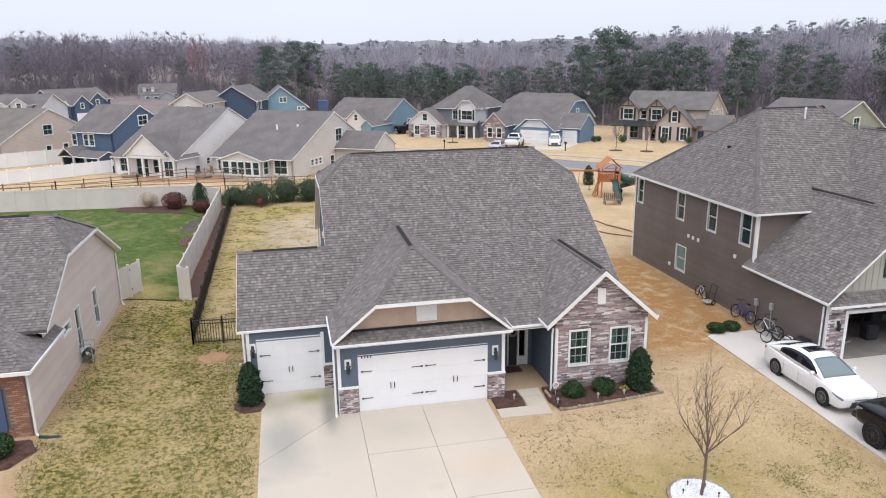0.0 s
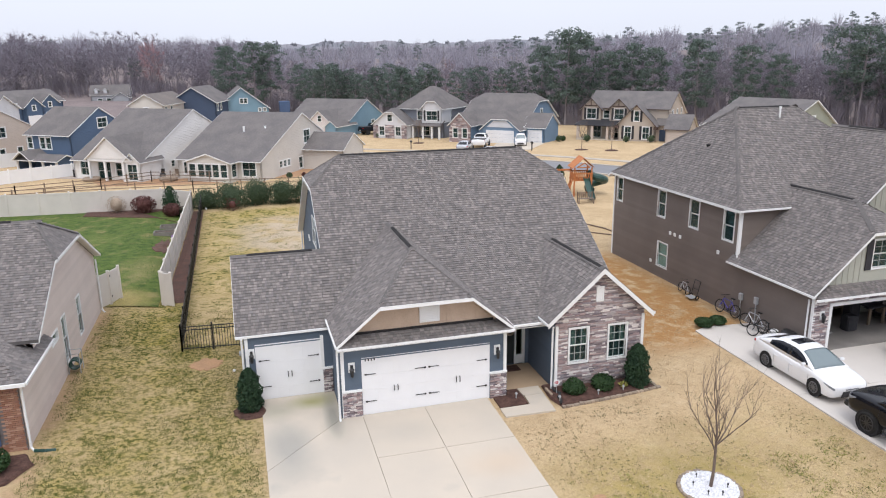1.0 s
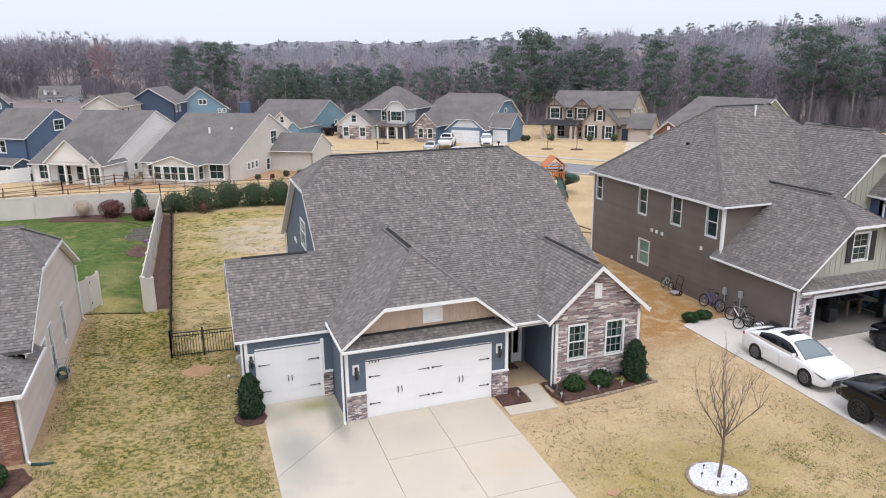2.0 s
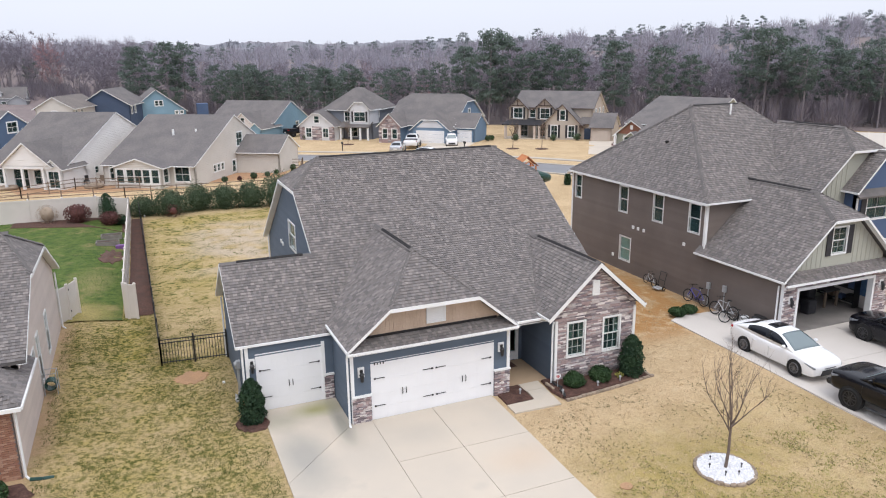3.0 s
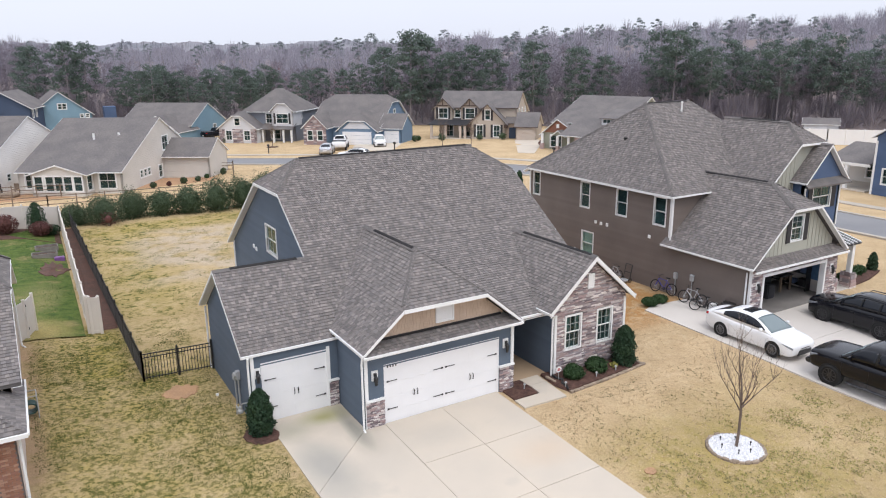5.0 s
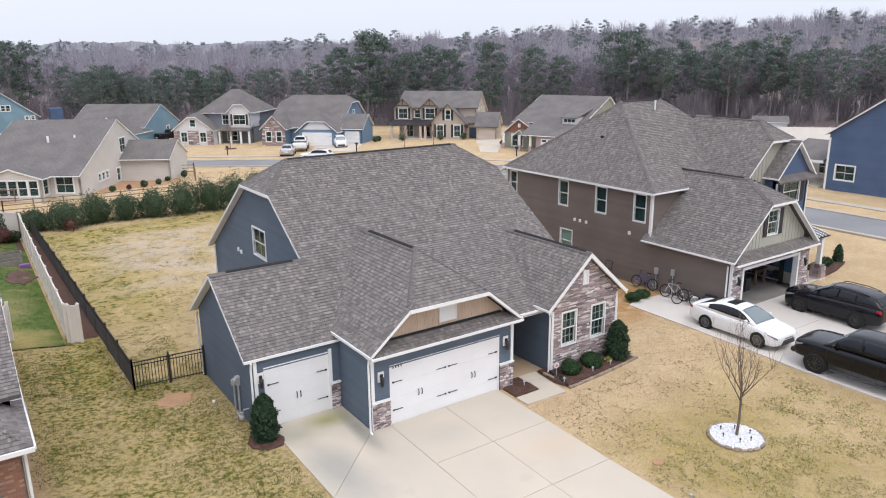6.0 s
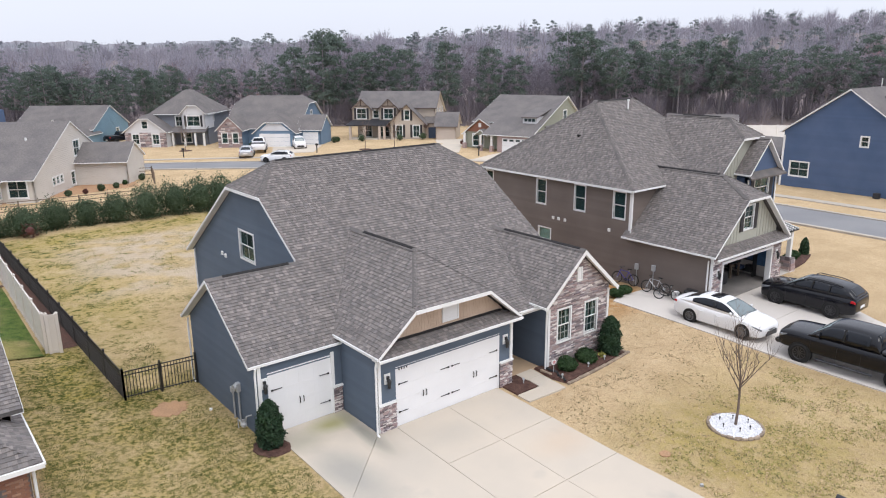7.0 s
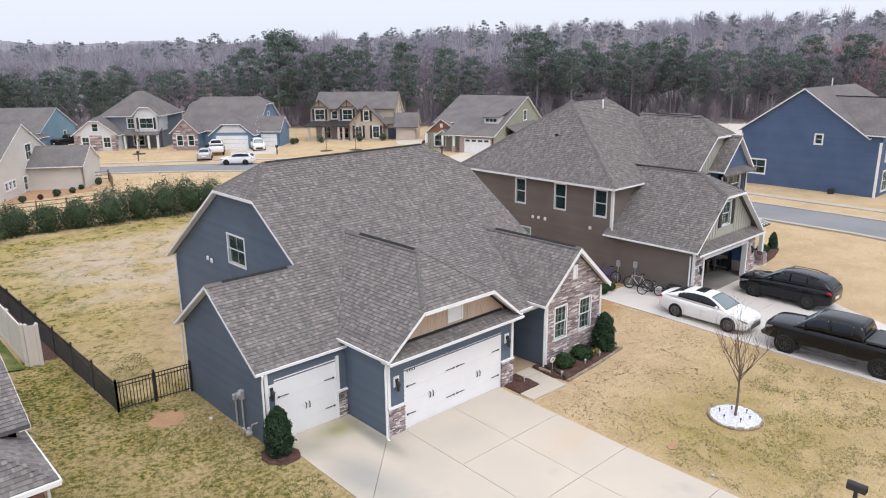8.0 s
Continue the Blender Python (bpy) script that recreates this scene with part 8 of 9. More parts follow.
single("storage_tote", soft(bm, 0.04, 2), surface("purple_plastic", (0.22, 0.1, 0.3), (0.2, 0.09, 0.27), 3, 0.4), "purple plastic tote beside the planters", "tote")

# hose reel and wall bits at the beige house
t = thing("hose_reel", "dark green hose in a grey wire rack by the beige wall", "hose reel", -8.86, 31.0, land(-8.86, 31.0))
bm = bmesh.new()
for x in (-0.22, 0.22):
    for y in (-0.28, 0.28):
        rod(bm, (x, y, -0.02), (x, y, 0.85), 0.016)
    for z in (0.3, 0.85):
        tube(bm, [(x, -0.28, z), (x, 0.28, z)], 0.014, 6)
for y in (-0.28, 0.28):
    tube(bm, [(-0.22, y, 0.85), (0.22, y, 0.85)], 0.014, 6)
part("wire_rack", bm, UTIL, t)
bm = bmesh.new()
tube(bm, [(0.2 * math.cos(i * 0.5), -0.2 + 0.0045 * i, 0.34 + 0.2 * math.sin(i * 0.5)) for i in range(88)], 0.03, 6)
part("hose", bm, GREENPLASTIC, t)

# mailbox by the street
t = thing("mailbox", "black mailbox on a black post", "mailbox", 8.05, 11.9, land(8.05, 11.9))
bm = bmesh.new()
box(bm, -0.05, -0.05, -0.1, 0.05, 0.05, 1.0)
part("post", soft(bm, 0.008), BLACK, t)
bm = bmesh.new()
box(bm, -0.1, -0.26, 1.0, 0.1, 0.24, 1.15)
rod(bm, (0, -0.26, 1.15), (0, 0.24, 1.15), 0.1, 0.1, 14)
part("box", bm, BLACK, t)
bm = bmesh.new()
for i in range(4):
    box(bm, 0.101, -0.16 + 0.08 * i, 1.04, 0.104, -0.1 + 0.08 * i, 1.12)
part("number_bar", bm, UTIL, t)

# ---- vehicles ----
def paint(name, c, rough=0.25, metal=0.0, spec=0.5, coat=0.3):
    m = surface(name, c, tuple(v * 0.97 for v in c), 0.5, rough, grain=0.02, metal=metal, spec=spec)
    m.node_tree.nodes["Principled BSDF"].inputs["Coat Weight"].default_value = coat
    m.node_tree.nodes["Principled BSDF"].inputs["Coat Roughness"].default_value = 0.05
    return m


CAR_WHITE, CAR_BLACK, CAR_SILVER = paint("white_car_paint", (0.8, 0.8, 0.81)), paint("black_car_paint", (0.005, 0.0055, 0.009), 0.16, spec=0.25, coat=0.3), paint("silver_car_paint", (0.5, 0.51, 0.53), 0.3, 0.5)
TINT = surface("tinted_glass", (0.006, 0.008, 0.012), (0.009, 0.011, 0.016), 1, 0.06, grain=0.0, spec=0.32)
WINDSHIELD = surface("windscreen_glass", (0.15, 0.19, 0.2), (0.17, 0.21, 0.22), 1, 0.08, grain=0.0, spec=0.6)
TYRE = surface("tyre_rubber", (0.015, 0.015, 0.016), (0.022, 0.022, 0.022), 8, 0.85)
RIM_DARK, RIM_LIGHT = surface("dark_rim", (0.06, 0.06, 0.065), (0.09, 0.09, 0.095), 6, 0.35, metal=0.7), surface("grey_rim", (0.17, 0.17, 0.18), (0.13, 0.13, 0.14), 6, 0.35, metal=0.5)
LAMP_RED, LAMP_CLEAR = surface("tail_lamp", (0.45, 0.01, 0.015), (0.4, 0.01, 0.015), 3, 0.2), surface("head_lamp", (0.3, 0.32, 0.34), (0.16, 0.17, 0.19), 9, 0.12)

# stations along the car, nose first: (x, half width, sill, belt); roof line: (x, height)
SEDAN = dict(L=4.85, R=0.335, axles=(0.95, 3.74), body=[(0.0, 0.5, 0.4, 0.54), (0.03, 0.64, 0.32, 0.63), (0.1, 0.76, 0.25, 0.71), (0.24, 0.845, 0.21, 0.785), (0.5, 0.895, 0.2, 0.85), (0.95, 0.91, 0.2, 0.92), (1.5, 0.915, 0.2, 0.96), (2.2, 0.915, 0.19, 0.96),
             (3.1, 0.915, 0.19, 0.98), (3.8, 0.905, 0.2, 1.02), (4.35, 0.875, 0.24, 1.05), (4.68, 0.8, 0.32, 1.02), (4.82, 0.7, 0.4, 0.94), (4.85, 0.6, 0.48, 0.86)],
             roof=[(1.1, 0.92), (1.62, 1.22), (2.1, 1.42), (2.6, 1.48), (3.15, 1.465), (3.6, 1.37), (4.1, 1.18), (4.45, 1.03)], wb=0.83, wt=0.61, screen=(1.18, 2.06), back=(3.55, 4.3), panes=((1.5, 2.55), (2.6, 3.72)), top=(2.15, 3.5),
             lamp=(0.08, 0.52, 3.9, 4.8), mouth=(0.27, 0.5))
SUV = dict(L=5.0, R=0.4, axles=(0.98, 3.87), body=[(0.0, 0.55, 0.42, 0.88), (0.06, 0.78, 0.34, 0.96), (0.2, 0.9, 0.28, 1.02), (0.5, 0.965, 0.26, 1.07), (1.0, 0.99, 0.26, 1.12), (1.5, 1.0, 0.26, 1.16), (2.4, 1.0, 0.26, 1.18), (3.6, 1.0, 0.26, 1.2),
           (4.5, 0.97, 0.3, 1.22), (4.88, 0.9, 0.36, 1.18), (4.98, 0.84, 0.44, 1.08), (5.0, 0.76, 0.5, 1.0)],
           roof=[(1.3, 1.13), (1.8, 1.45), (2.25, 1.67), (2.75, 1.755), (3.4, 1.75), (4.2, 1.67), (4.52, 1.58), (4.76, 1.39), (4.94, 1.2)], wb=0.92, wt=0.7, screen=(1.38, 2.2), back=(4.5, 4.88), panes=((1.85, 2.72), (2.78, 3.6), (3.66, 4.4)),
           top=(2.3, 4.5), lamp=(0.08, 0.62, 3.6, 4.7), mouth=(0.45, 0.85))
PICKUP = dict(L=5.9, R=0.42, axles=(1.02, 4.78), body=[(0.0, 0.72, 0.66, 1.06), (0.05, 0.88, 0.6, 1.16), (0.16, 0.97, 0.56, 1.22), (0.45, 1.0, 0.54, 1.27), (1.0, 1.01, 0.54, 1.3), (1.6, 1.01, 0.54, 1.31), (2.6, 1.01, 0.54, 1.32), (3.9, 1.01, 0.54, 1.32),
              (4.1, 1.01, 0.54, 1.33), (5.2, 1.01, 0.54, 1.33), (5.8, 1.0, 0.5, 1.32), (5.9, 0.96, 0.55, 1.25)],
              roof=[(1.25, 1.28), (1.6, 1.56), (2.0, 1.87), (2.3, 1.95), (3.1, 1.98), (3.72, 1.95), (3.92, 1.84), (4.06, 1.3)], wb=0.95, wt=0.8, screen=(1.3, 2.0), back=(3.78, 4.0), panes=((1.7, 2.62), (2.69, 3.62)), top=(2.3, 3.65),
              lamp=(0.06, 0.42, 3.5, 4.6), mouth=(0.78, 1.1))
VAN = dict(L=4.0, R=0.32, axles=(0.7, 3.3), body=[(0.0, 0.55, 0.34, 0.82), (0.06, 0.74, 0.26, 0.9), (0.2, 0.83, 0.21, 0.96), (0.5, 0.87, 0.2, 1.0), (1.2, 0.88, 0.2, 1.02), (2.4, 0.88, 0.2, 1.03), (3.7, 0.87, 0.22, 1.03), (3.95, 0.82, 0.28, 1.0), (4.0, 0.76, 0.4, 0.9)],
           roof=[(0.9, 1.0), (1.15, 1.32), (1.4, 1.56), (1.8, 1.64), (2.8, 1.65), (3.6, 1.6), (3.8, 1.45), (3.94, 1.02)], wb=0.84, wt=0.72, screen=(0.95, 1.38), back=(3.7, 3.9), panes=((1.4, 2.1), (2.16, 2.85), (2.91, 3.55)), top=(1.5, 3.6),
           lamp=(0.08, 0.45, 3.5, 4.6), mouth=(0.3, 0.55))


def shaded(ob):
    ob.data.polygons.foreach_set("use_smooth", [True] * len(ob.data.polygons))
    return ob


def faired(rows, s):
    """Smooth values at s through rows (s, value, value, ...)."""
    if s <= rows[0][0]:
        return rows[0][1:]
    if s >= rows[-1][0]:
        return rows[-1][1:]
    k = next(i for i in range(len(rows) - 1) if rows[i][0] <= s <= rows[i + 1][0])
    p, q = rows[k], rows[k + 1]
    o, r = rows[max(k - 1, 0)], rows[min(k + 2, len(rows) - 1)]
    h = q[0] - p[0]
    t = (s - p[0]) / h
    out = []
    for i in range(1, len(p)):
        m0 = (q[i] - o[i]) / (q[0] - o[0]) * h
        m1 = (r[i] - p[i]) / (r[0] - p[0]) * h
        d = q[i] - p[i]
        m0, m1 = max(min(m0, 2.5 * abs(d)), -2.5 * abs(d)), max(min(m1, 2.5 * abs(d)), -2.5 * abs(d))
        out.append(p[i] * (2 * t ** 3 - 3 * t * t + 1) + m0 * (t ** 3 - 2 * t * t + t) + q[i] * (3 * t * t - 2 * t ** 3) + m1 * (t ** 3 - t * t))
    return out


def vehicle(name, label, spec, body_mat, x, y, heading, rim, category="car", z=None, near=False):
    """A car whose nose looks along heading (degrees from +x), its middle at x, y."""
    t = thing(name, label, category, x, y, land(x, y) + 0.035 if z is None else z, heading)
    L, R, N = spec["L"], spec["R"], 5.0
    X = lambda s: L / 2 - s
    belt = lambda s: faired(spec["body"], s)[2]

    def half(s):
        w, lo, hi = faired(spec["body"], s)
        hgt = hi - lo
        return [(0, lo), (w * 0.93, lo), (w * 0.985, lo + 0.06 * min(1, hgt / 0.5)), (w, lo + hgt * 0.42), (w * 0.992, lo + hgt * 0.68), (w * 0.965, hi - hgt * 0.13), (w * 0.91, hi - hgt * 0.045), (w * 0.78, hi), (w * 0.4, hi + 0.03), (0, hi + 0.04)]

    def lofted(sts, sec):
        bm = bmesh.new()
        rings = []
        for s in sts:
            pts = sec(s)
            rings.append([bm.verts.new((X(s), a, b)) for a, b in pts + [(-a, b) for a, b in pts[-2:0:-1]]])
        n = len(rings[0])
        for a, b in zip(rings, rings[1:]):
            for i in range(n):
                bm.faces.new((a[i], a[(i + 1) % n], b[(i + 1) % n], b[i]))
        bm.faces.new(rings[0])
        bm.faces.new(rings[-1][::-1])
        bmesh.ops.recalc_face_normals(bm, faces=bm.faces[:])
        return bm

    steps = 44 if near else 20
    marks = sorted(set([L * (i / steps) for i in range(steps + 1)] + [0.02, 0.05, 0.09, 0.14, 0.2, 0.3, L - 0.02, L - 0.06, L - 0.12, L - 0.2]))
    shaded(part("body", lofted(marks, half), body_mat, t))
    # cabin shell, rounded over the top
    r0, r1, wb, wt = spec["roof"][0][0], spec["roof"][-1][0], spec["wb"], spec["wt"]
    zt = max(q[1] for q in spec["roof"])

    def foot(s):
        return belt(s) - 0.03

    def wide(s, zz):
        full = min(wb, faired(spec["body"], s)[0] * 0.93)
        return full - (wb - wt) * max(zz - belt(s), 0) / (zt - belt(s))

    def on_top(s, g):
        """Roof, windscreen or rear window: g from -1 to 1 across."""
        h = max(faired(spec["roof"], s)[0] - foot(s), 0.02)
        c = abs(g) ** (N / 2)
        zz = foot(s) + h * max(1 - c * c, 0) ** (1 / N)
        return Vector((X(s), math.copysign(wide(s, zz) * abs(g), g), zz + 0.02 * (1 - g * g)))

    def on_side(s, f, sg):
        """Side glass: f from 0 at the belt to 1 at the roof."""
        h = max(faired(spec["roof"], s)[0] - foot(s), 0.02)
        zz = foot(s) + h * f
        sn = f ** (N / 2)
        return Vector((X(s), sg * wide(s, zz) * max(1 - sn * sn, 0) ** (1 / N), zz))

    def cabin(s):
        pts = []
        for i in range(13):
            th = math.pi / 2 * i / 12
            g = math.cos(th) ** (2 / N) if i < 12 else 0.0
            h = max(faired(spec["roof"], s)[0] - foot(s), 0.02)
            zz = foot(s) + h * math.sin(th) ** (2 / N)
            pts.append((wide(s, zz) * g, zz + 0.02 * (1 - g * g)))
        return [(0, foot(s) - 0.02)] + pts

    n_c = 36 if near else 16
    shaded(part("cabin_shell", lofted([r0 + (r1 - r0) * i / n_c for i in range(n_c + 1)], cabin), body_mat, t))

    def patch(nm, fn, material, nu, nv, proud=0.01, lab=""):
        """A skin piece laid on the shell: fn(u, v) for u, v from 0 to 1."""
        bm = bmesh.new()
        grid_ = [[fn(i / nu, j / nv) for j in range(nv + 1)] for i in range(nu + 1)]
        mid = Vector((0, 0, 0.55 * zt))
        top_, low = [], []
        for i in range(nu + 1):
            ra, rb = [], []
            for j in range(nv + 1):
                du = grid_[min(i + 1, nu)][j] - grid_[max(i - 1, 0)][j]
                dv = grid_[i][min(j + 1, nv)] - grid_[i][max(j - 1, 0)]
                nrm = du.cross(dv)
                nrm = nrm.normalized() if nrm.length > 1e-9 else Vector((0, 0, 1))
                out = Vector((0.2 * (grid_[i][j].x), grid_[i][j].y, grid_[i][j].z)) - mid
                if nrm.dot(out) < 0:
                    nrm = -nrm
                ra.append(bm.verts.new(grid_[i][j] + nrm * proud))
                rb.append(bm.verts.new(grid_[i][j] - nrm * 0.012))
            top_.append(ra)
            low.append(rb)
        for i in range(nu):
            for j in range(nv):
                bm.faces.new((top_[i][j], top_[i + 1][j], top_[i + 1][j + 1], top_[i][j + 1]))
        for i in range(nu):
            for j in (0, nv):
                bm.faces.new((top_[i][j], top_[i + 1][j], low[i + 1][j], low[i][j]))
        for j in range(nv):
            for i in (0, nu):
                bm.faces.new((top_[i][j], top_[i][j + 1], low[i][j + 1], low[i][j]))
        bmesh.ops.recalc_face_normals(bm, faces=bm.faces[:])
        return shaded(part(nm, bm, material, t, lab))

    mixed = lambda a, b, f: a + (b - a) * f
    (s0, s1), (k0, k1) = spec["screen"], spec["back"]
    patch("windscreen", lambda u, v: on_top(mixed(s0, s1, u), mixed(-0.9, 0.9, v) * mixed(0.98, 0.93, u)), WINDSHIELD, 8, 10)
    patch("rear_window", lambda u, v: on_top(mixed(k0, k1, u), mixed(-0.8, 0.8, v)), TINT, 8, 8)
    for sg in (-1, 1):
        for w0, w1 in spec["panes"]:
            def glazing(u, v, w0=w0, w1=w1, sg=sg):  # u runs along the car
                s = mixed(w0, w1, u)
                h = max(faired(spec["roof"], s)[0] - foot(s), 0.05)
                lo_, hi_ = 0.06 / h + 0.08, 1 - 0.1 / h
                return on_side(s, mixed(lo_, max(hi_, lo_ + 0.03), v), sg)
            patch("side_window", glazing, TINT, 8, 5)
            if (w0, w1) != spec["panes"][-1]:
                patch("door_pillar", lambda u, v, w1=w1, glazing=glazing: glazing((mixed(w1 - 0.03, w1 + 0.09, u) - w0) / (w1 - w0), v), TYRE, 2, 5, 0.007)

    def skin(s, v, sg):
        pts = half(s)
        i = min(int(v), len(pts) - 2)
        f = v - i
        return Vector((X(s), sg * mixed(pts[i][0], pts[i + 1][0], f), mixed(pts[i][1], pts[i + 1][1], f)))

    a0, a1, v0, v1 = spec["lamp"]
    for sg in (-1, 1):
        patch("headlight", lambda u, v, sg=sg: skin(mixed(a0, a1, u), mixed(mixed(v0, v1 - 0.25, u), mixed(v1, v1, u), v), sg), LAMP_CLEAR, 8, 4, 0.008, "clear headlight")
        patch("tail_light", lambda u, v, sg=sg: skin(mixed(L - 0.26, L - 0.04, u), mixed(4.3, 5.2, v), sg), LAMP_RED, 5, 4, 0.01, "red tail light")
    # dark grille that follows the rounded nose
    m0, m1 = spec["mouth"]

    def nose(yy):
        for i in range(60):
            if faired(spec["body"], i * 0.01)[0] * 0.99 >= abs(yy):
                return i * 0.01
        return 0.6

    def mouth(u, v):
        yy = mixed(-1, 1, u) * mixed(0.5, 0.42, v) * spec["body"][2][1] / 0.78
        return Vector((X(nose(yy)) + 0.002, yy, mixed(m0, m1, v)))

    patch("grille", mouth, BLACK, 16, 3, 0.012, "black front grille")
    if spec is SEDAN:
        patch("grille_bar", lambda u, v: Vector((X(nose(mixed(-0.3, 0.3, u))) + 0.01, mixed(-0.3, 0.3, u), mixed(0.56, 0.59, v))), RIM_LIGHT, 10, 1, 0.014)
    b0 = s0
    for sg in (-1, 1):
        # door mirror
        bm = bmesh.new()
        sx = b0 + 0.42
        box(bm, X(sx) - 0.06, sg * (wb + 0.1) - 0.1, belt(sx) + 0.02, X(sx) + 0.06, sg * (wb + 0.1) + 0.1, belt(sx) + 0.15)
        part("mirror", soft(bm, 0.03, 2), body_mat, t)
        for ax in spec["axles"]:
            wy = max(q[1] for q in spec["body"]) * sg
            bm = bmesh.new()
            rod(bm, (X(ax), wy - sg * 0.2, R), (X(ax), wy + sg * 0.008, R), R * 1.13, R * 1.13, 24)
            part("wheel_arch", bm, TYRE, t)
            bm = bmesh.new()
            ring(bm, (X(ax), wy - sg * 0.08, R), (0, 1, 0), R * 0.79, R * 0.21, 28, 8)
            for v in bm.verts:
                v.co.y = wy - sg * 0.08 + (v.co.y - (wy - sg * 0.08)) * 1.45
            wh = shaded(part("tyre", bm, TYRE, t))
            bm = bmesh.new()
            rod(bm, (X(ax), wy - sg * 0.02, R), (X(ax), wy + sg * 0.02, R), R * 0.14, R * 0.12, 10)
            for k in range(10):
                a = k * math.tau / 10
                beam(bm, (X(ax), wy + sg * 0.012, R), (X(ax) + math.cos(a) * R * 0.64, wy + sg * 0.018, R + math.sin(a) * R * 0.64), 0.035, 0.03)
            ring(bm, (X(ax), wy + sg * 0.015, R), (0, 1, 0), R * 0.64, 0.022, 24, 5)
            part("rim", bm, rim, wh)
    bm = bmesh.new()
    box(bm, X(L + 0.012), -0.26, spec["body"][-1][2] + 0.12, X(L - 0.03), 0.26, spec["body"][-1][2] + 0.26)
    part("plate_bar", bm, WHITE, t)
    mw = max(q[1] for q in spec["body"])
    for sg in (-1, 1):
        for s in (b0 + 0.12, b0 + 1.18, b0 + 2.1):
            bm = bmesh.new()
            box(bm, X(s) - 0.003, sg * mw - 0.012, 0.36, X(s) + 0.003, sg * mw + 0.003, belt(s) - 0.2)
            part("door_seam", bm, UTIL if body_mat is CAR_WHITE else BLACK, t)
        for s in (b0 + 1.05, b0 + 1.98):
            bm = bmesh.new()
            box(bm, X(s) - 0.1, sg * (mw + 0.012) - 0.014, belt(s) - 0.24, X(s) + 0.1, sg * (mw + 0.012) + 0.014, belt(s) - 0.2)
            part("door_handle", soft(bm, 0.008), body_mat, t)
        if spec is SUV:
            bm = bmesh.new()
            tube(bm, [(X(2.35), sg * 0.62, 1.69), (X(2.5), sg * 0.63, 1.77), (X(3.6), sg * 0.63, 1.765), (X(4.2), sg * 0.62, 1.66)], 0.025, 6)
            part("roof_rail", bm, BLACK, t)
        if spec is PICKUP:
            bm = bmesh.new()
            tube(bm, [(X(1.7), sg * (mw + 0.02), 0.36), (X(3.9), sg * (mw + 0.02), 0.36)], 0.05, 8)
            part("side_step", bm, RIM_DARK, t)
            bm = bmesh.new()
            box(bm, X(5.75), sg * 0.93 - 0.065, 1.33, X(4.1), sg * 0.93 + 0.065, 1.39)
            part("bed_rail", soft(bm, 0.02), TYRE, t)
    if spec is PICKUP:
        bm = bmesh.new()
        box(bm, X(5.78), -0.86, 1.36, X(4.06), 0.86, 1.4)
        part("bed_cover", soft(bm, 0.015), surface("bed_cover_" + body_mat.name, (0.05, 0.05, 0.055), (0.06, 0.06, 0.065), 3, 0.5), t)
        bm = bmesh.new()
        box(bm, X(0.16), -0.94, 0.58, X(-0.1), 0.94, 0.8)
        part("bumper", soft(bm, 0.05, 2), BLACK if body_mat is CAR_BLACK else UTIL, t)
    if spec is SEDAN and body_mat is CAR_WHITE:
        patch("sunroof", lambda u, v: on_top(mixed(2.5, 3.0, u), mixed(-0.68, 0.68, v)), TINT, 6, 8, 0.008)
    return t


vehicle("car", "white sedan with dark sunroof parked on the drive", SEDAN, CAR_WHITE, 19.84, 22.4, -91, RIM_LIGHT, near=True).scale = (0.98, 0.98, 0.97)
vehicle("car", "black sport utility vehicle parked facing the garage", SUV, CAR_BLACK, 25.83, 21.0, 91, RIM_DARK, near=True).scale = (0.96, 0.96, 0.96)
vehicle("pickup_truck", "lifted black crew-cab pickup truck on the drive", PICKUP, CAR_BLACK, 19.72, 16.3, 91.5, RIM_DARK, "truck", near=True)
vehicle("pickup_truck", "white pickup truck on a far drive", PICKUP, CAR_WHITE, 33.2, 103.0, 62, RIM_LIGHT, "truck")
vehicle("car", "white boxy van on a far drive", VAN, CAR_WHITE, 39.4, 102.6, -112, RIM_LIGHT)
vehicle("car", "silver sedan at the foot of a far drive", SEDAN, CAR_SILVER, 29.0, 97.8, 62, RIM_LIGHT)
vehicle("car", "white crossover parked along the street", SUV, CAR_WHITE, 29.2, 89.0, 137, RIM_DARK).scale = (0.82, 0.82, 0.82)
vehicle("pickup_truck", "dark covered pickup beside the teal house", PICKUP, CAR_BLACK, 22.3, 131.0, 15, RIM_DARK, "truck")
for pts, lab in (([(33.0, 98.5), (37.8, 95.4), (45.2, 105.6), (38.2, 109.0)], "pale concrete drive of the far blue-grey house"),
                 ([(50.2, 82.0), (51.6, 80.2), (63.5, 93.0), (59.5, 95.5)], "pale concrete drive of the far peach house"),
                 ([(47.7, 73.5), (49.1, 69.9), (57.6, 73.05), (56.2, 76.6)], "pale concrete drive of the craftsman house")):
    paving("driveway", lab, [pts], CONCRETE)

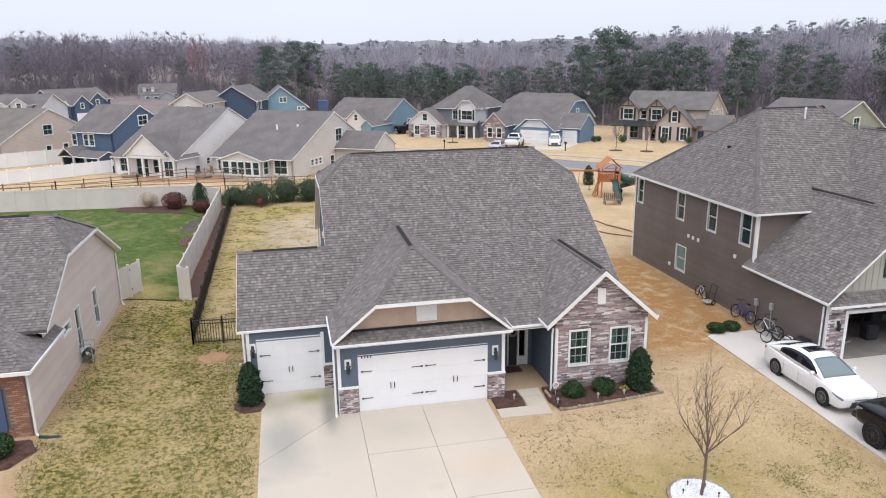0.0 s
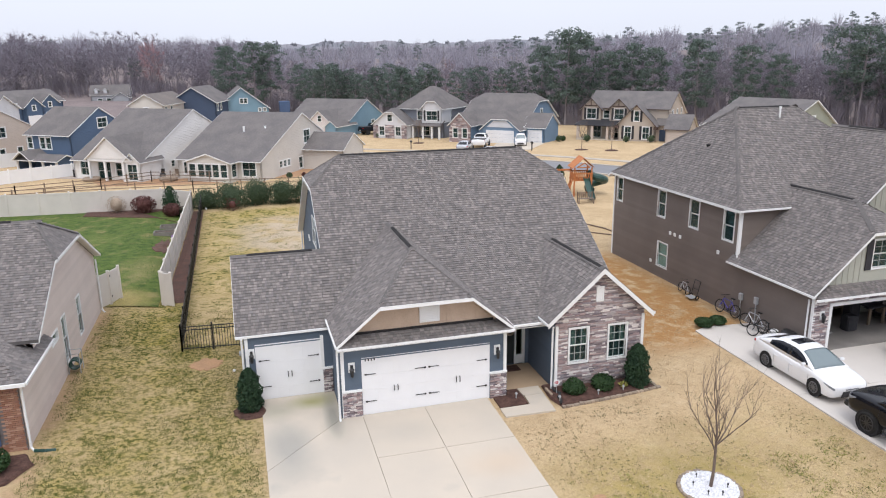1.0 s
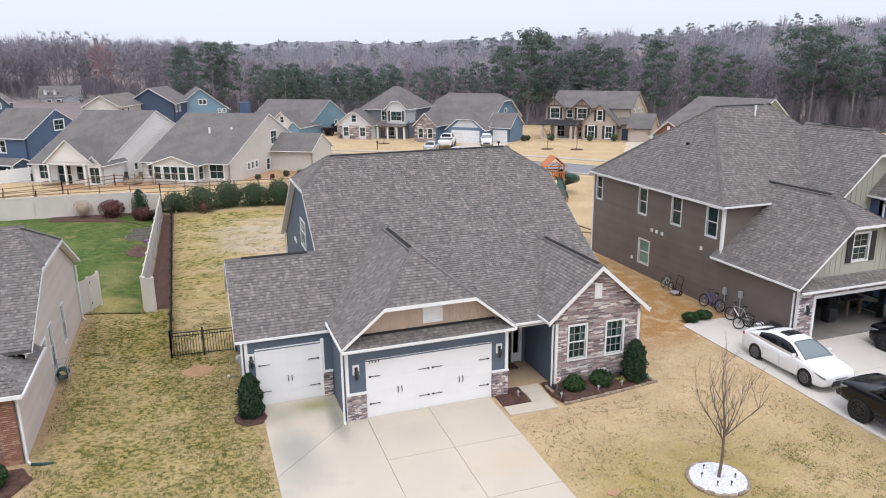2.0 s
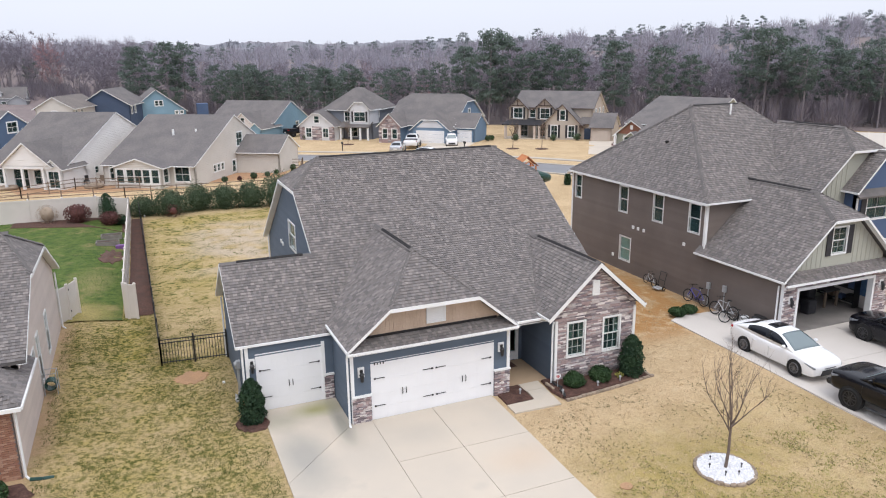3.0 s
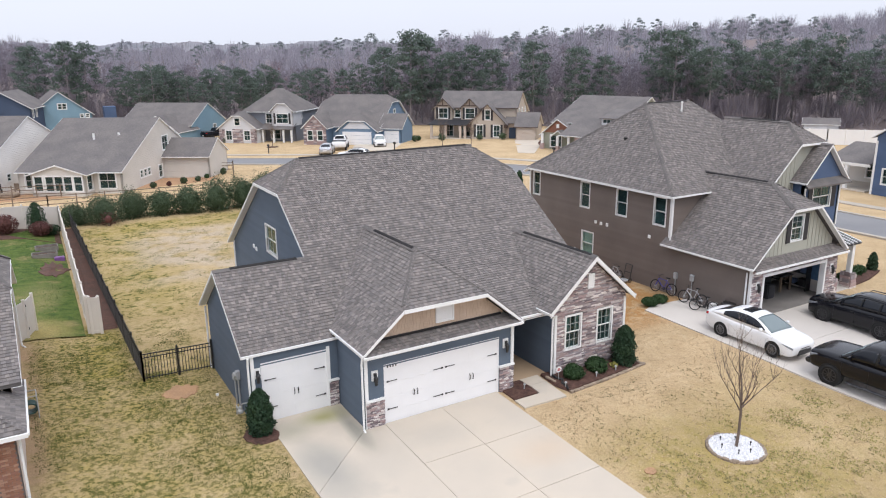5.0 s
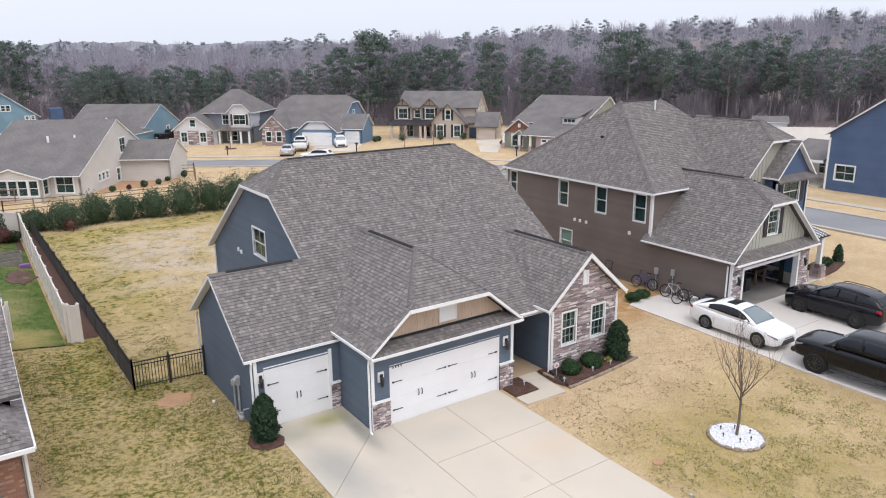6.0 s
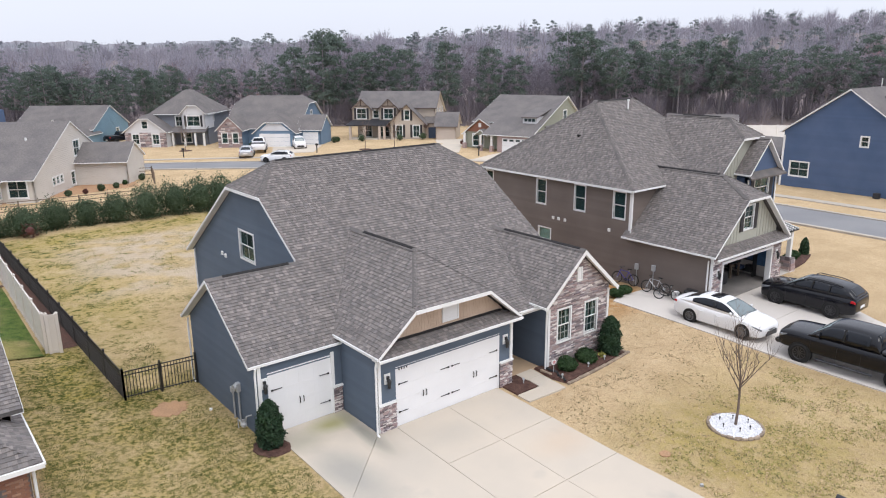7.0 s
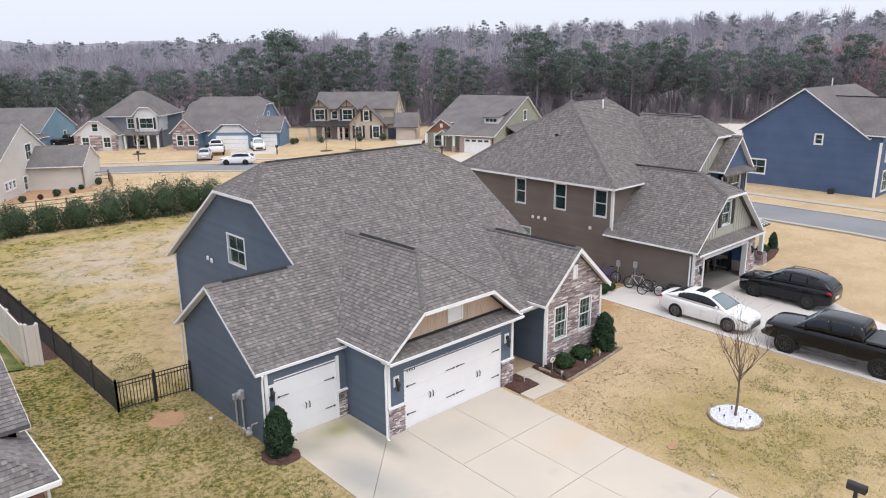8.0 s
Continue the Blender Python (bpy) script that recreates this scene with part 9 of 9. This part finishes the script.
# ---- bicycles, play set, garage contents, garden clutter ----
def bicycle(x, y, rz, lean, frame_mat, label, size=1.0):
    t = thing("bicycle", label, "bicycle", x, y, land(x, y) + 0.04, rz, group="bicycles along the brown wall")
    m = pose(0, 0, 0, lean) @ Matrix.Scale(size, 4)

    def done(name, bm, material, lab=""):
        bmesh.ops.transform(bm, matrix=m, verts=bm.verts)
        return part(name, bm, material, t, lab)

    for cx in (-0.52, 0.52):
        bm = bmesh.new()
        ring(bm, (cx, 0, 0.34), (0, 1, 0), 0.31, 0.028, 26, 6)
        w = done("wheel", bm, TYRE)
        bm = bmesh.new()
        for k in range(14):
            a = k * math.tau / 14
            rod(bm, (cx, 0.01 * (k % 2), 0.34), (cx + 0.29 * math.cos(a), 0, 0.34 + 0.29 * math.sin(a)), 0.004, 0.004, 3)
        rod(bm, (cx, -0.05, 0.34), (cx, 0.05, 0.34), 0.025)
        done("spokes", bm, UTIL).parent = w
    bm = bmesh.new()
    bb, seat, head, fork = (-0.05, 0, 0.3), (-0.17, 0, 0.75), (0.36, 0, 0.78), (0.4, 0, 0.66)
    for a, b, r in ((bb, seat, 0.02), (seat, head, 0.02), (bb, fork, 0.024), (bb, (-0.52, 0.03, 0.34), 0.013), (bb, (-0.52, -0.03, 0.34), 0.013), (seat, (-0.52, 0.03, 0.34), 0.012), (seat, (-0.52, -0.03, 0.34), 0.012),
                    (head, fork, 0.026), (fork, (0.52, 0.04, 0.34), 0.016), (fork, (0.52, -0.04, 0.34), 0.016)):
        rod(bm, a, b, r, r, 7)
    done("frame", bm, frame_mat)
    bm = bmesh.new()
    rod(bm, seat, (-0.2, 0, 0.88), 0.014)
    done("seat_post", bm, UTIL)
    bm = bmesh.new()
    box(bm, -0.33, -0.07, 0.88, -0.08, 0.07, 0.93)
    done("saddle", soft(bm, 0.025, 2), TYRE)
    bm = bmesh.new()
    tube(bm, [(0.36, 0, 0.78), (0.33, 0, 0.95), (0.36, 0.12, 0.98), (0.3, 0.3, 0.97)], 0.014, 6)
    tube(bm, [(0.33, 0, 0.95), (0.36, -0.12, 0.98), (0.3, -0.3, 0.97)], 0.014, 6)
    done("handlebar", bm, BLACK)
    bm = bmesh.new()
    rod(bm, (-0.05, -0.02, 0.3), (-0.05, 0.02, 0.3), 0.09, 0.09, 16)
    rod(bm, (-0.05, 0.06, 0.3), (0.1, 0.06, 0.25), 0.012)
    rod(bm, (-0.05, -0.06, 0.3), (-0.2, -0.06, 0.35), 0.012)
    done("crank", bm, BLACK)
    return t


PURPLE, STEEL = surface("purple_blue_paint", (0.07, 0.06, 0.3), (0.08, 0.07, 0.34), 3, 0.35), surface("silver_frame", (0.55, 0.56, 0.58), (0.45, 0.46, 0.48), 3, 0.35, metal=0.5)
bicycle(21.25, 29.35, 97, 10, PURPLE, "white and purple bicycle leaning on the brown wall")
bicycle(21.15, 27.25, 100, 10, STEEL, "white and black bicycle leaning on the brown wall")
bicycle(20.85, 26.25, 120, 8, BLACK, "dark small bicycle beside the brown wall", 0.85)
bicycle(21.2, 33.0, 85, 12, STEEL, "small grey bicycle against the brown wall", 0.75)

t = thing("garden_cart", "folded dark hand cart against the brown wall", "cart", 21.25, 32.1, land(21.2, 32.1))
bm = bmesh.new()
tube(bm, [(0, -0.25, 0.1), (0.2, -0.25, 1.0), (0.2, 0.25, 1.0), (0, 0.25, 0.1), (0, -0.25, 0.1)], 0.02, 6)
beam(bm, (0.1, -0.25, 0.55), (0.1, 0.25, 0.55), 0.03, 0.03)
part("cart_frame", bm, BLACK, t)
part("tray", soft(boxed(-0.35, -0.25, 0.08, 0.05, 0.25, 0.16), 0.02), UTIL, t)
for y in (-0.28, 0.28):
    bm = bmesh.new()
    ring(bm, (0.02, y, 0.13), (0, 1, 0), 0.1, 0.03, 16, 6)
    part("wheel", bm, TYRE, t)
bm = bmesh.new()
rod(bm, (20.6, 24.9, 0.2), (20.6, 24.9, 0.5), 0.13, 0.16, 14)
single("bucket", bm, WHITE, "white plastic bucket behind the sedan", "bucket")
for k, (x, y) in enumerate(((21.15, 25.1), (21.3, 25.55))):
    t = thing("storage_bin", "black plastic bin beside the garage corner", "bin", x, y, land(x, y) + 0.03, 8 * k)
    part("tub", soft(boxed(-0.25, -0.2, 0, 0.25, 0.2, 0.34), 0.03, 2), BLACK, t)
    part("lid", soft(boxed(-0.27, -0.22, 0.34, 0.27, 0.22, 0.39), 0.015), BLACK, t)


def play_set():
    t = thing("play_set", "cedar play set with green slides and swing beam", "playground", 28.8, 61.0, land(28.8, 61), -12)
    for x in (-0.8, 0.8):
        for y in (-0.8, 0.8):
            part("post", soft(boxed(x - 0.06, y - 0.06, -0.1, x + 0.06, y + 0.06, 2.7), 0.01), CEDAR, t)
    for z in (1.45,):
        for i in range(9):
            part("deck_board", boxed(-0.85, -0.85 + 0.19 * i, z, 0.85, -0.68 + 0.19 * i, z + 0.04), CEDAR, t)
    for i in range(8):
        part("rail_slat", boxed(-0.78 + 0.2 * i, -0.86, 1.5, -0.66 + 0.2 * i, -0.83, 2.15), CEDAR, t)
        part("rail_slat", boxed(-0.86, -0.78 + 0.2 * i, 1.5, -0.83, -0.66 + 0.2 * i, 2.15), CEDAR, t)
    for z in (1.5, 2.15):
        part("rail", boxed(-0.9, -0.9, z - 0.05, 0.9, -0.86, z + 0.05), CEDAR, t)
        part("rail", boxed(-0.9, 0.86, z - 0.05, 0.9, 0.9, z + 0.05), CEDAR, t)
    for sg in (-1, 1):
        for i in range(7):
            bm = bmesh.new()
            f0, f1 = i / 7, (i + 1) / 7
            slab(bm, [Vector((sg * (1.05 * (1 - f0)), -1.0, 2.65 + 0.95 * f0)), Vector((sg * (1.05 * (1 - f0)), 1.0, 2.65 + 0.95 * f0)), Vector((sg * (1.05 * (1 - f1)), 1.0, 2.65 + 0.95 * f1)), Vector((sg * (1.05 * (1 - f1)), -1.0, 2.65 + 0.95 * f1))], 0.03)
            bmesh.ops.recalc_face_normals(bm, faces=bm.faces[:])
            part("roof_board", bm, CEDAR, t)
    bm = bmesh.new()
    tube(bm, [(0.1, -0.85, 3.1), (-0.6, -0.85, 2.7), (0.6, -0.85, 2.7), (0.1, -0.85, 3.1)], 0.05, 5)
    part("gable_brace", bm, CEDAR, t)
    # wave slide
    bm = bmesh.new()
    prev = None
    for i in range(13):
        f = i / 12
        y = -0.85 - 2.5 * f
        z = 1.5 * (1 - f) + 0.14 * math.sin(f * math.tau * 1.3) * (1 - f) + 0.18
        row = [bm.verts.new((0.25 + dx, y, z + dz)) for dx, dz in ((-0.27, 0.17), (-0.24, 0), (0.24, 0), (0.27, 0.17), (0.3, 0.15), (0.26, -0.04), (-0.26, -0.04), (-0.3, 0.15))]
        if prev:
            for k in range(8):
                bm.faces.new((prev[k], prev[(k + 1) % 8], row[(k + 1) % 8], row[k]))
        prev = row
    part("slide", bm, GREENPLASTIC, t, "green wave slide")
    # spiral tube slide
    bm = bmesh.new()
    pts = [Vector((1.55 + 0.75 * math.cos(a), 0.2 + 0.75 * math.sin(a), 1.9 - 1.5 * (a + 2.6) / 6.5)) for a in (-2.6 + 6.5 * i / 18 for i in range(19))]
    pts = [Vector((0.8, 0.1, 1.95))] + pts
    prev = None
    for i, c in enumerate(pts):
        ahead = (pts[min(i + 1, len(pts) - 1)] - pts[max(i - 1, 0)]).normalized()
        side = ahead.cross(Vector((0, 0, 1))).normalized()
        top = side.cross(ahead)
        r = 0.375 if i % 4 == 0 else 0.36
        ring = [bm.verts.new(c + (side * math.cos(q) + top * math.sin(q)) * r) for q in (math.tau * k / 12 for k in range(12))]
        if prev:
            for k in range(12):
                bm.faces.new((prev[k], prev[(k + 1) % 12], ring[(k + 1) % 12], ring[k]))
        prev = ring
    part("tube_slide", bm, GREENPLASTIC, t, "green spiral tube slide")
    # ladder and climbing wall
    for i in range(5):
        part("rung", boxed(-1.3 + 0.1 * i, -0.3, 0.2 + 0.28 * i, -1.2 + 0.1 * i, 0.3, 0.25 + 0.28 * i), CEDAR, t)
    for y in (-0.3, 0.3):
        bm = bmesh.new()
        beam(bm, (-1.4, y, 0), (-0.85, y, 1.5), 0.05, 0.1)
        part("ladder_rail", bm, CEDAR, t)
    # swing beam
    bm = bmesh.new()
    beam(bm, (-0.8, 0.3, 2.35), (-4.6, 0.3, 2.35), 0.1, 0.16)
    part("swing_beam", bm, CEDAR, t)
    for y in (-0.6, 1.2):
        bm = bmesh.new()
        beam(bm, (-4.5, 0.3, 2.35), (-4.9, y, 0), 0.09, 0.09)
        part("swing_leg", bm, CEDAR, t)
    for x in (-1.7, -2.7, -3.7):
        bm = bmesh.new()
        for y in (0.1, 0.5):
            rod(bm, (x, 0.3, 2.3), (x, y, 0.6), 0.012, 0.012, 4)
        part("swing_rope", bm, BLACK, t)
        part("swing_seat", soft(boxed(x - 0.1, 0.08, 0.55, x + 0.1, 0.52, 0.6), 0.01), GREENPLASTIC, t)
    for i in range(10):
        part("rail_slat", boxed(-0.85 + 0.19 * i, 0.84, 1.5, -0.75 + 0.19 * i, 0.87, 2.15), CEDAR, t)


play_set()
t = thing("bench_swing", "weathered timber bench standing on the lawn", "bench", 27.5, 57.3, land(27.5, 57.3), -12)
t.scale = (0.78, 0.9, 0.95)
for i in range(6):
    part("slat", boxed(-0.9, -0.35 + 0.12 * i, 0.42, 0.9, -0.26 + 0.12 * i, 0.45), FENCEWOOD, t)
for i in range(8):
    part("back_slat", boxed(-0.85 + 0.23 * i, 0.36, 0.45, -0.75 + 0.23 * i, 0.4, 1.0), FENCEWOOD, t)
for x in (-0.85, 0.85):
    for y in (-0.3, 0.36):
        part("leg", boxed(x - 0.05, y - 0.05, -0.05, x + 0.05, y + 0.05, 0.42 if y < 0 else 1.02), FENCEWOOD, t)
# thin wavy tubes stand in for cracks worn into the lawn
crack_lines = [((23.1, 52.4), (25.0, 45.9)), ((21.6, 48.9), (25.0, 44.7))]
for a, b in crack_lines:
    bm = bmesh.new()
    tube(bm, [(a[0] + (b[0] - a[0]) * k / 6 + 0.12 * math.sin(k * 2.1), a[1] + (b[1] - a[1]) * k / 6, land(*a) + 0.03) for k in range(7)], 0.05, 6)
    single("fallen_branch", bm, FENCEWOOD, "long thin brown tube standing in for a crack in the lawn", "branch")


FLOORGREY = surface("garage_concrete", (0.26, 0.24, 0.225), (0.2, 0.185, 0.175), 0.8, 0.8, 0.001, 40, grain=0.12)


# pale boards added inside the garage to brighten it with bounced light
BOUNCE_BOARD = surface("pale_bounce_board", (0.62, 0.59, 0.56), (0.55, 0.52, 0.5), 0.6, 0.9, grain=0.06)


def garage_contents():
    bm = bmesh.new()
    slab(bm, [Vector((21.9, 24.25, 0.24)), Vector((28.5, 24.25, 0.24)), Vector((28.5, 29.4, 0.24)), Vector((21.9, 29.4, 0.24))], 0.2)
    single("garage_floor", bm, FLOORGREY, "grey concrete garage floor", "floor", kind="structure")
    for k, c in enumerate(((21.91, 24.55, 0.2, 21.95, 29.25, 2.72), (28.45, 24.55, 0.2, 28.49, 29.25, 2.72), (21.91, 29.25, 0.2, 28.49, 29.29, 2.72), (21.91, 24.55, 2.72, 28.49, 29.29, 2.76))):
        single("garage_lining", boxed(*c), BOUNCE_BOARD, "pale lining boards added to bounce light into the garage", "ceiling" if k == 3 else "wall", kind="structure")
    part_ = lambda bm2, m, n, lab, cat: single(n, bm2, m, lab, cat)
    t = thing("storage_shelf", "dark shelf unit crowded with garage goods", "shelf", 25.2, 28.0, 0.24)
    for x in (-2.4, -0.8, 0.8, 2.4):
        part("upright", boxed(x - 0.03, -0.25, 0, x + 0.03, 0.25, 2.0), BLACK, t)
    for z in (0.3, 0.9, 1.5):
        part("shelf_board", boxed(-2.4, -0.27, z, 2.4, 0.27, z + 0.04), FENCEWOOD, t)
    t = thing("storage_shelf", "dark shelf unit against the side wall of the garage", "shelf", 28.2, 26.95, 0.24)
    for y in (-1.5, 0.0, 1.5):
        part("upright", boxed(-0.2, y - 0.03, 0, 0.2, y + 0.03, 2.2), BLACK, t)
    for z in (0.25, 0.95, 1.6, 2.16):
        part("shelf_board", boxed(-0.22, -1.5, z, 0.22, 1.5, z + 0.04), SHUTTER, t)
    r = random.Random(2)
    mats = [FENCEWOOD, UTIL, SHUTTER, BLACK, NAVY, SHUTTER]
    for k in range(16):
        x, z = 23.0 + 4.4 * r.random(), r.choice((0.34, 0.94, 1.54)) + 0.24
        w, h2 = r.uniform(0.12, 0.28), r.uniform(0.2, 0.42)
        part_(soft(boxed(x - w, 27.82, z, x + w, 28.2, z + h2), 0.02), r.choice(mats), "box", "storage box on the garage shelf", "box")
    for k in range(14):
        z = (0.53, 1.23, 1.88)[k % 3]
        y = 25.7 + 0.52 * (k // 3) + r.uniform(-0.06, 0.06)
        part_(soft(boxed(28.02, y - r.uniform(0.14, 0.22), z, 28.38, y + r.uniform(0.14, 0.22), z + r.uniform(0.2, 0.44)), 0.02), r.choice(mats), "box", "storage box on the garage shelf", "box")
    t = thing("workbench", "dark workbench in the open garage", "workbench", 27.2, 26.9, 0.24)
    part("benchtop", soft(boxed(-0.5, -0.9, 0.85, 0.5, 0.9, 0.92), 0.01), SHUTTER, t)
    for x in (-0.42, 0.42):
        for y in (-0.8, 0.8):
            part("leg", boxed(x - 0.05, y - 0.05, 0, x + 0.05, y + 0.05, 0.85), FENCEWOOD, t)
    part_(soft(boxed(28.38, 24.9, 0.9, 28.44, 25.5, 2.1), 0.02), surface("blue_cloth", (0.1, 0.2, 0.36), (0.08, 0.16, 0.3), 5, 0.9), "hanging_cloth", "blue cloth hanging inside the garage", "cloth")
    t = thing("ladder", "folded aluminium ladder on the garage floor", "ladder", 23.4, 25.6, 0.26, 20)
    for y in (-0.18, 0.18):
        part("stile", boxed(-0.9, y - 0.03, 0.0, 0.9, y + 0.03, 0.07), UTIL, t)
    for i in range(6):
        part("rung", boxed(-0.75 + 0.28 * i, -0.15, 0.02, -0.7 + 0.28 * i, 0.15, 0.05), UTIL, t)
    for x, y, z1, m, lab in ((22.6, 25.6, 0.7, BLACK, "black bag on the garage floor"), (24.2, 26.4, 0.9, SHUTTER, "dark machine on the garage floor"), (25.4, 25.9, 0.75, SHUTTER, "dark crate on the garage floor"), (26.5, 26.9, 1.1, SHUTTER, "dark cabinet on the garage floor")):
        part_(soft(boxed(x - 0.3, y - 0.25, 0.24, x + 0.3, y + 0.25, 0.24 + z1), 0.05, 2), m, "garage_item", lab, "storage")


garage_contents()

bm = bmesh.new()
z = land(21.3, 26.1) + 0.03
rod(bm, (21.3, 26.05, z), (21.3, 26.05, z + 0.42), 0.16, 0.2, 16)
ring(bm, (21.3, 26.05, z + 0.42), (0, 0, 1), 0.2, 0.018, 18, 5)
single("bucket", bm, WHITE, "white plastic bucket on the drive behind the sedan", "bucket")
bm = boxed(21.2, 24.75, land(21.3, 25.3) + 0.03, 21.64, 25.6, land(21.3, 25.3) + 0.75)
single("duffel_bag", soft(bm, 0.12, 3), BLACK, "black bag on the drive beside the brown wall", "bag")
# patio things behind the row of houses
for x, y in ((-17.6, 86.6), (-9.4, 83.6)):
    t = thing("fire_pit", "low round stone fire pit on the bare soil", "fire pit", x, y, land(x, y))
    bm = bmesh.new()
    ring(bm, (0, 0, 0.2), (0, 0, 1), 0.8, 0.2, 16, 6)
    part("stone_ring", bm, EDGING, t)
    bm = bmesh.new()
    rod(bm, (0, 0, 0), (0, 0, 0.12), 0.7, 0.7, 16)
    part("ash_bed", bm, MULCH, t)


def chair(x, y, rz, m, lab):
    t = thing("patio_chair", lab, "chair", x, y, land(x, y) + 0.05, rz, group="patio chairs")
    part("seat", soft(boxed(-0.28, -0.28, 0.38, 0.28, 0.28, 0.45), 0.02), m, t)
    part("backrest", soft(boxed(-0.28, 0.24, 0.45, 0.28, 0.3, 0.95), 0.02), m, t)
    for a in (-0.24, 0.24):
        for b in (-0.24, 0.24):
            part("leg", boxed(a - 0.03, b - 0.03, -0.02, a + 0.03, b + 0.03, 0.38), m, t)


for x, y, rz in ((-15.8, 88.6, 30), (-16.8, 89.3, 60), (-18.2, 89.9, -20), (-10.2, 86.0, 10), (-8.8, 85.4, -40), (-7.9, 85.8, 80), (-13.6, 88.9, 0)):
    chair(x, y, rz, BLACK if rz > 0 else FENCEWOOD, "dark patio chair on the paved patio")
t = thing("patio_grill", "dark covered grill on the paved patio", "grill", -19.6, 90.2, land(-19.6, 90.2) + 0.05, -27)
part("cabinet", soft(boxed(-0.5, -0.3, 0, 0.5, 0.3, 0.85), 0.03), SHUTTER, t)
part("hood", soft(boxed(-0.4, -0.28, 0.85, 0.4, 0.28, 1.15), 0.1, 2), BLACK, t)
for x, y in ((59.9, 31.0),):
    t = thing("air_conditioner", "dark outdoor air-conditioning unit beside the navy wall", "air conditioner", x, y, land(x, y))
    part("casing", soft(boxed(-0.4, -0.4, -0.02, 0.4, 0.4, 0.8), 0.05, 2), SHUTTER, t)
    t.scale = (0.62, 0.62, 0.62)
    bm = bmesh.new()
    for i in range(4):
        ring(bm, (0, 0, 0.81), (0, 0, 1), 0.08 + 0.08 * i, 0.012, 16, 4)
    part("fan_grille", bm, BLACK, t)
for x, y in ((22.8, 104.6), (37.9, 94.6), (51.5, 76)):
    t = thing("mailbox", "black mailbox on a post beside the street", "mailbox", x, y, land(x, y))
    part("post", boxed(-0.06, -0.06, -0.1, 0.06, 0.06, 1.0), BLACK, t)
    part("box", soft(boxed(-0.14, -0.26, 0.95, 0.14, 0.26, 1.25), 0.06, 2), BLACK, t)


# ---- grass tufts and weeds ----
def tufts():
    rng = np.random.default_rng(21)

    def sow(name, count, region, hgt, spread, material, label, blades=5, clump=1.0):
        tr = []
        got = 0
        while got < count:
            x, y = rng.uniform(region[0], region[1]), rng.uniform(region[2], region[3])
            if clump < 1.0 and noise.noise((x * 0.55, y * 0.55, 3.1)) + 0.5 * noise.noise((x * 1.7, y * 1.7, 9.0)) < clump - 0.5:
                continue
            if free(x, y):
                z = land(x, y) - 0.01
                for k in range(blades):
                    a = rng.uniform(0, math.tau)
                    p = np.array([x + rng.normal(0, spread), y + rng.normal(0, spread), z])
                    d = np.array([math.cos(a), math.sin(a), 0])
                    s = np.array([-d[1], d[0], 0]) * 0.016
                    tip = p + d * hgt * rng.uniform(0.4, 1.2) + np.array([0, 0, hgt * rng.uniform(0.5, 1.0)])
                    tr.append([p - s, p + s, tip])
                got += 1
        tagged(new(name, tri_mesh(name, tr, material)), label, "grass", kind="stuff")

    def free(x, y):
        if -2.2 < x < 13.7 and 24.2 < y < 42.6:
            return False
        if -1.75 < x < 7.1 and y < 27:
            return False
        if 6.9 < x < 9.2 and y > 22.7:
            return False
        if 9 < x < 13.8 and y > 22.7:
            return False
        if x < -8.9 and y < 40:
            return False
        if math.hypot(x - RING[0], y - RING[1]) < 1.05 or math.hypot(x + 3.75, y - 30.85) < 0.7:
            return False
        return not (x > 18.4 and y < 28.5)

    straw_blade = surface("straw_blade", (0.44, 0.325, 0.19), (0.52, 0.385, 0.235), 0.7, 0.9, grain=0.2, vary=0.3)
    green_blade = surface("green_blade", (0.075, 0.092, 0.022), (0.15, 0.15, 0.042), 0.7, 0.9, grain=0.2, vary=0.3)
    light_blade = surface("light_green_blade", (0.24, 0.24, 0.07), (0.34, 0.3, 0.1), 0.7, 0.9, grain=0.2, vary=0.25)
    weed_blade = surface("weed_leaf", (0.13, 0.125, 0.055), (0.19, 0.17, 0.08), 0.7, 0.9, grain=0.2, vary=0.3)
    back_blade = surface("back_lawn_weed", (0.12, 0.15, 0.04), (0.2, 0.21, 0.07), 0.7, 0.9, grain=0.2, vary=0.3)
    lush_blade = surface("lush_blade", (0.05, 0.105, 0.018), (0.12, 0.17, 0.035), 0.5, 0.9, grain=0.2, vary=0.35)
    sow("straw_grass", 3000, (6.9, 20, 9, 32), 0.05, 0.05, straw_blade, "short straw-coloured dormant grass")
    sow("green_grass", 9000, (-9, -1.6, 12, 38), 0.04, 0.05, green_blade, "greening tufts in the dormant side lawn", 4, 0.3)
    sow("weeds", 2600, (6.9, 18.0, 10, 22.6), 0.03, 0.02, weed_blade, "small dark weeds in the straw-coloured lawn", 4, 0.45)
    sow("green_grass", 2600, (7, 19, 10, 18.5), 0.04, 0.035, light_blade, "greening tufts in the front lawn", 4, 0.55)
    sow("weeds", 1500, (-5.5, 14, 33, 64), 0.05, 0.09, back_blade, "small green weeds in the back lawn", 7, 0.55)
    sow("green_grass", 7000, (-16, -6.6, 41.5, 64), 0.1, 0.12, lush_blade, "thick green grass of the fenced lawn", 4)


tufts()
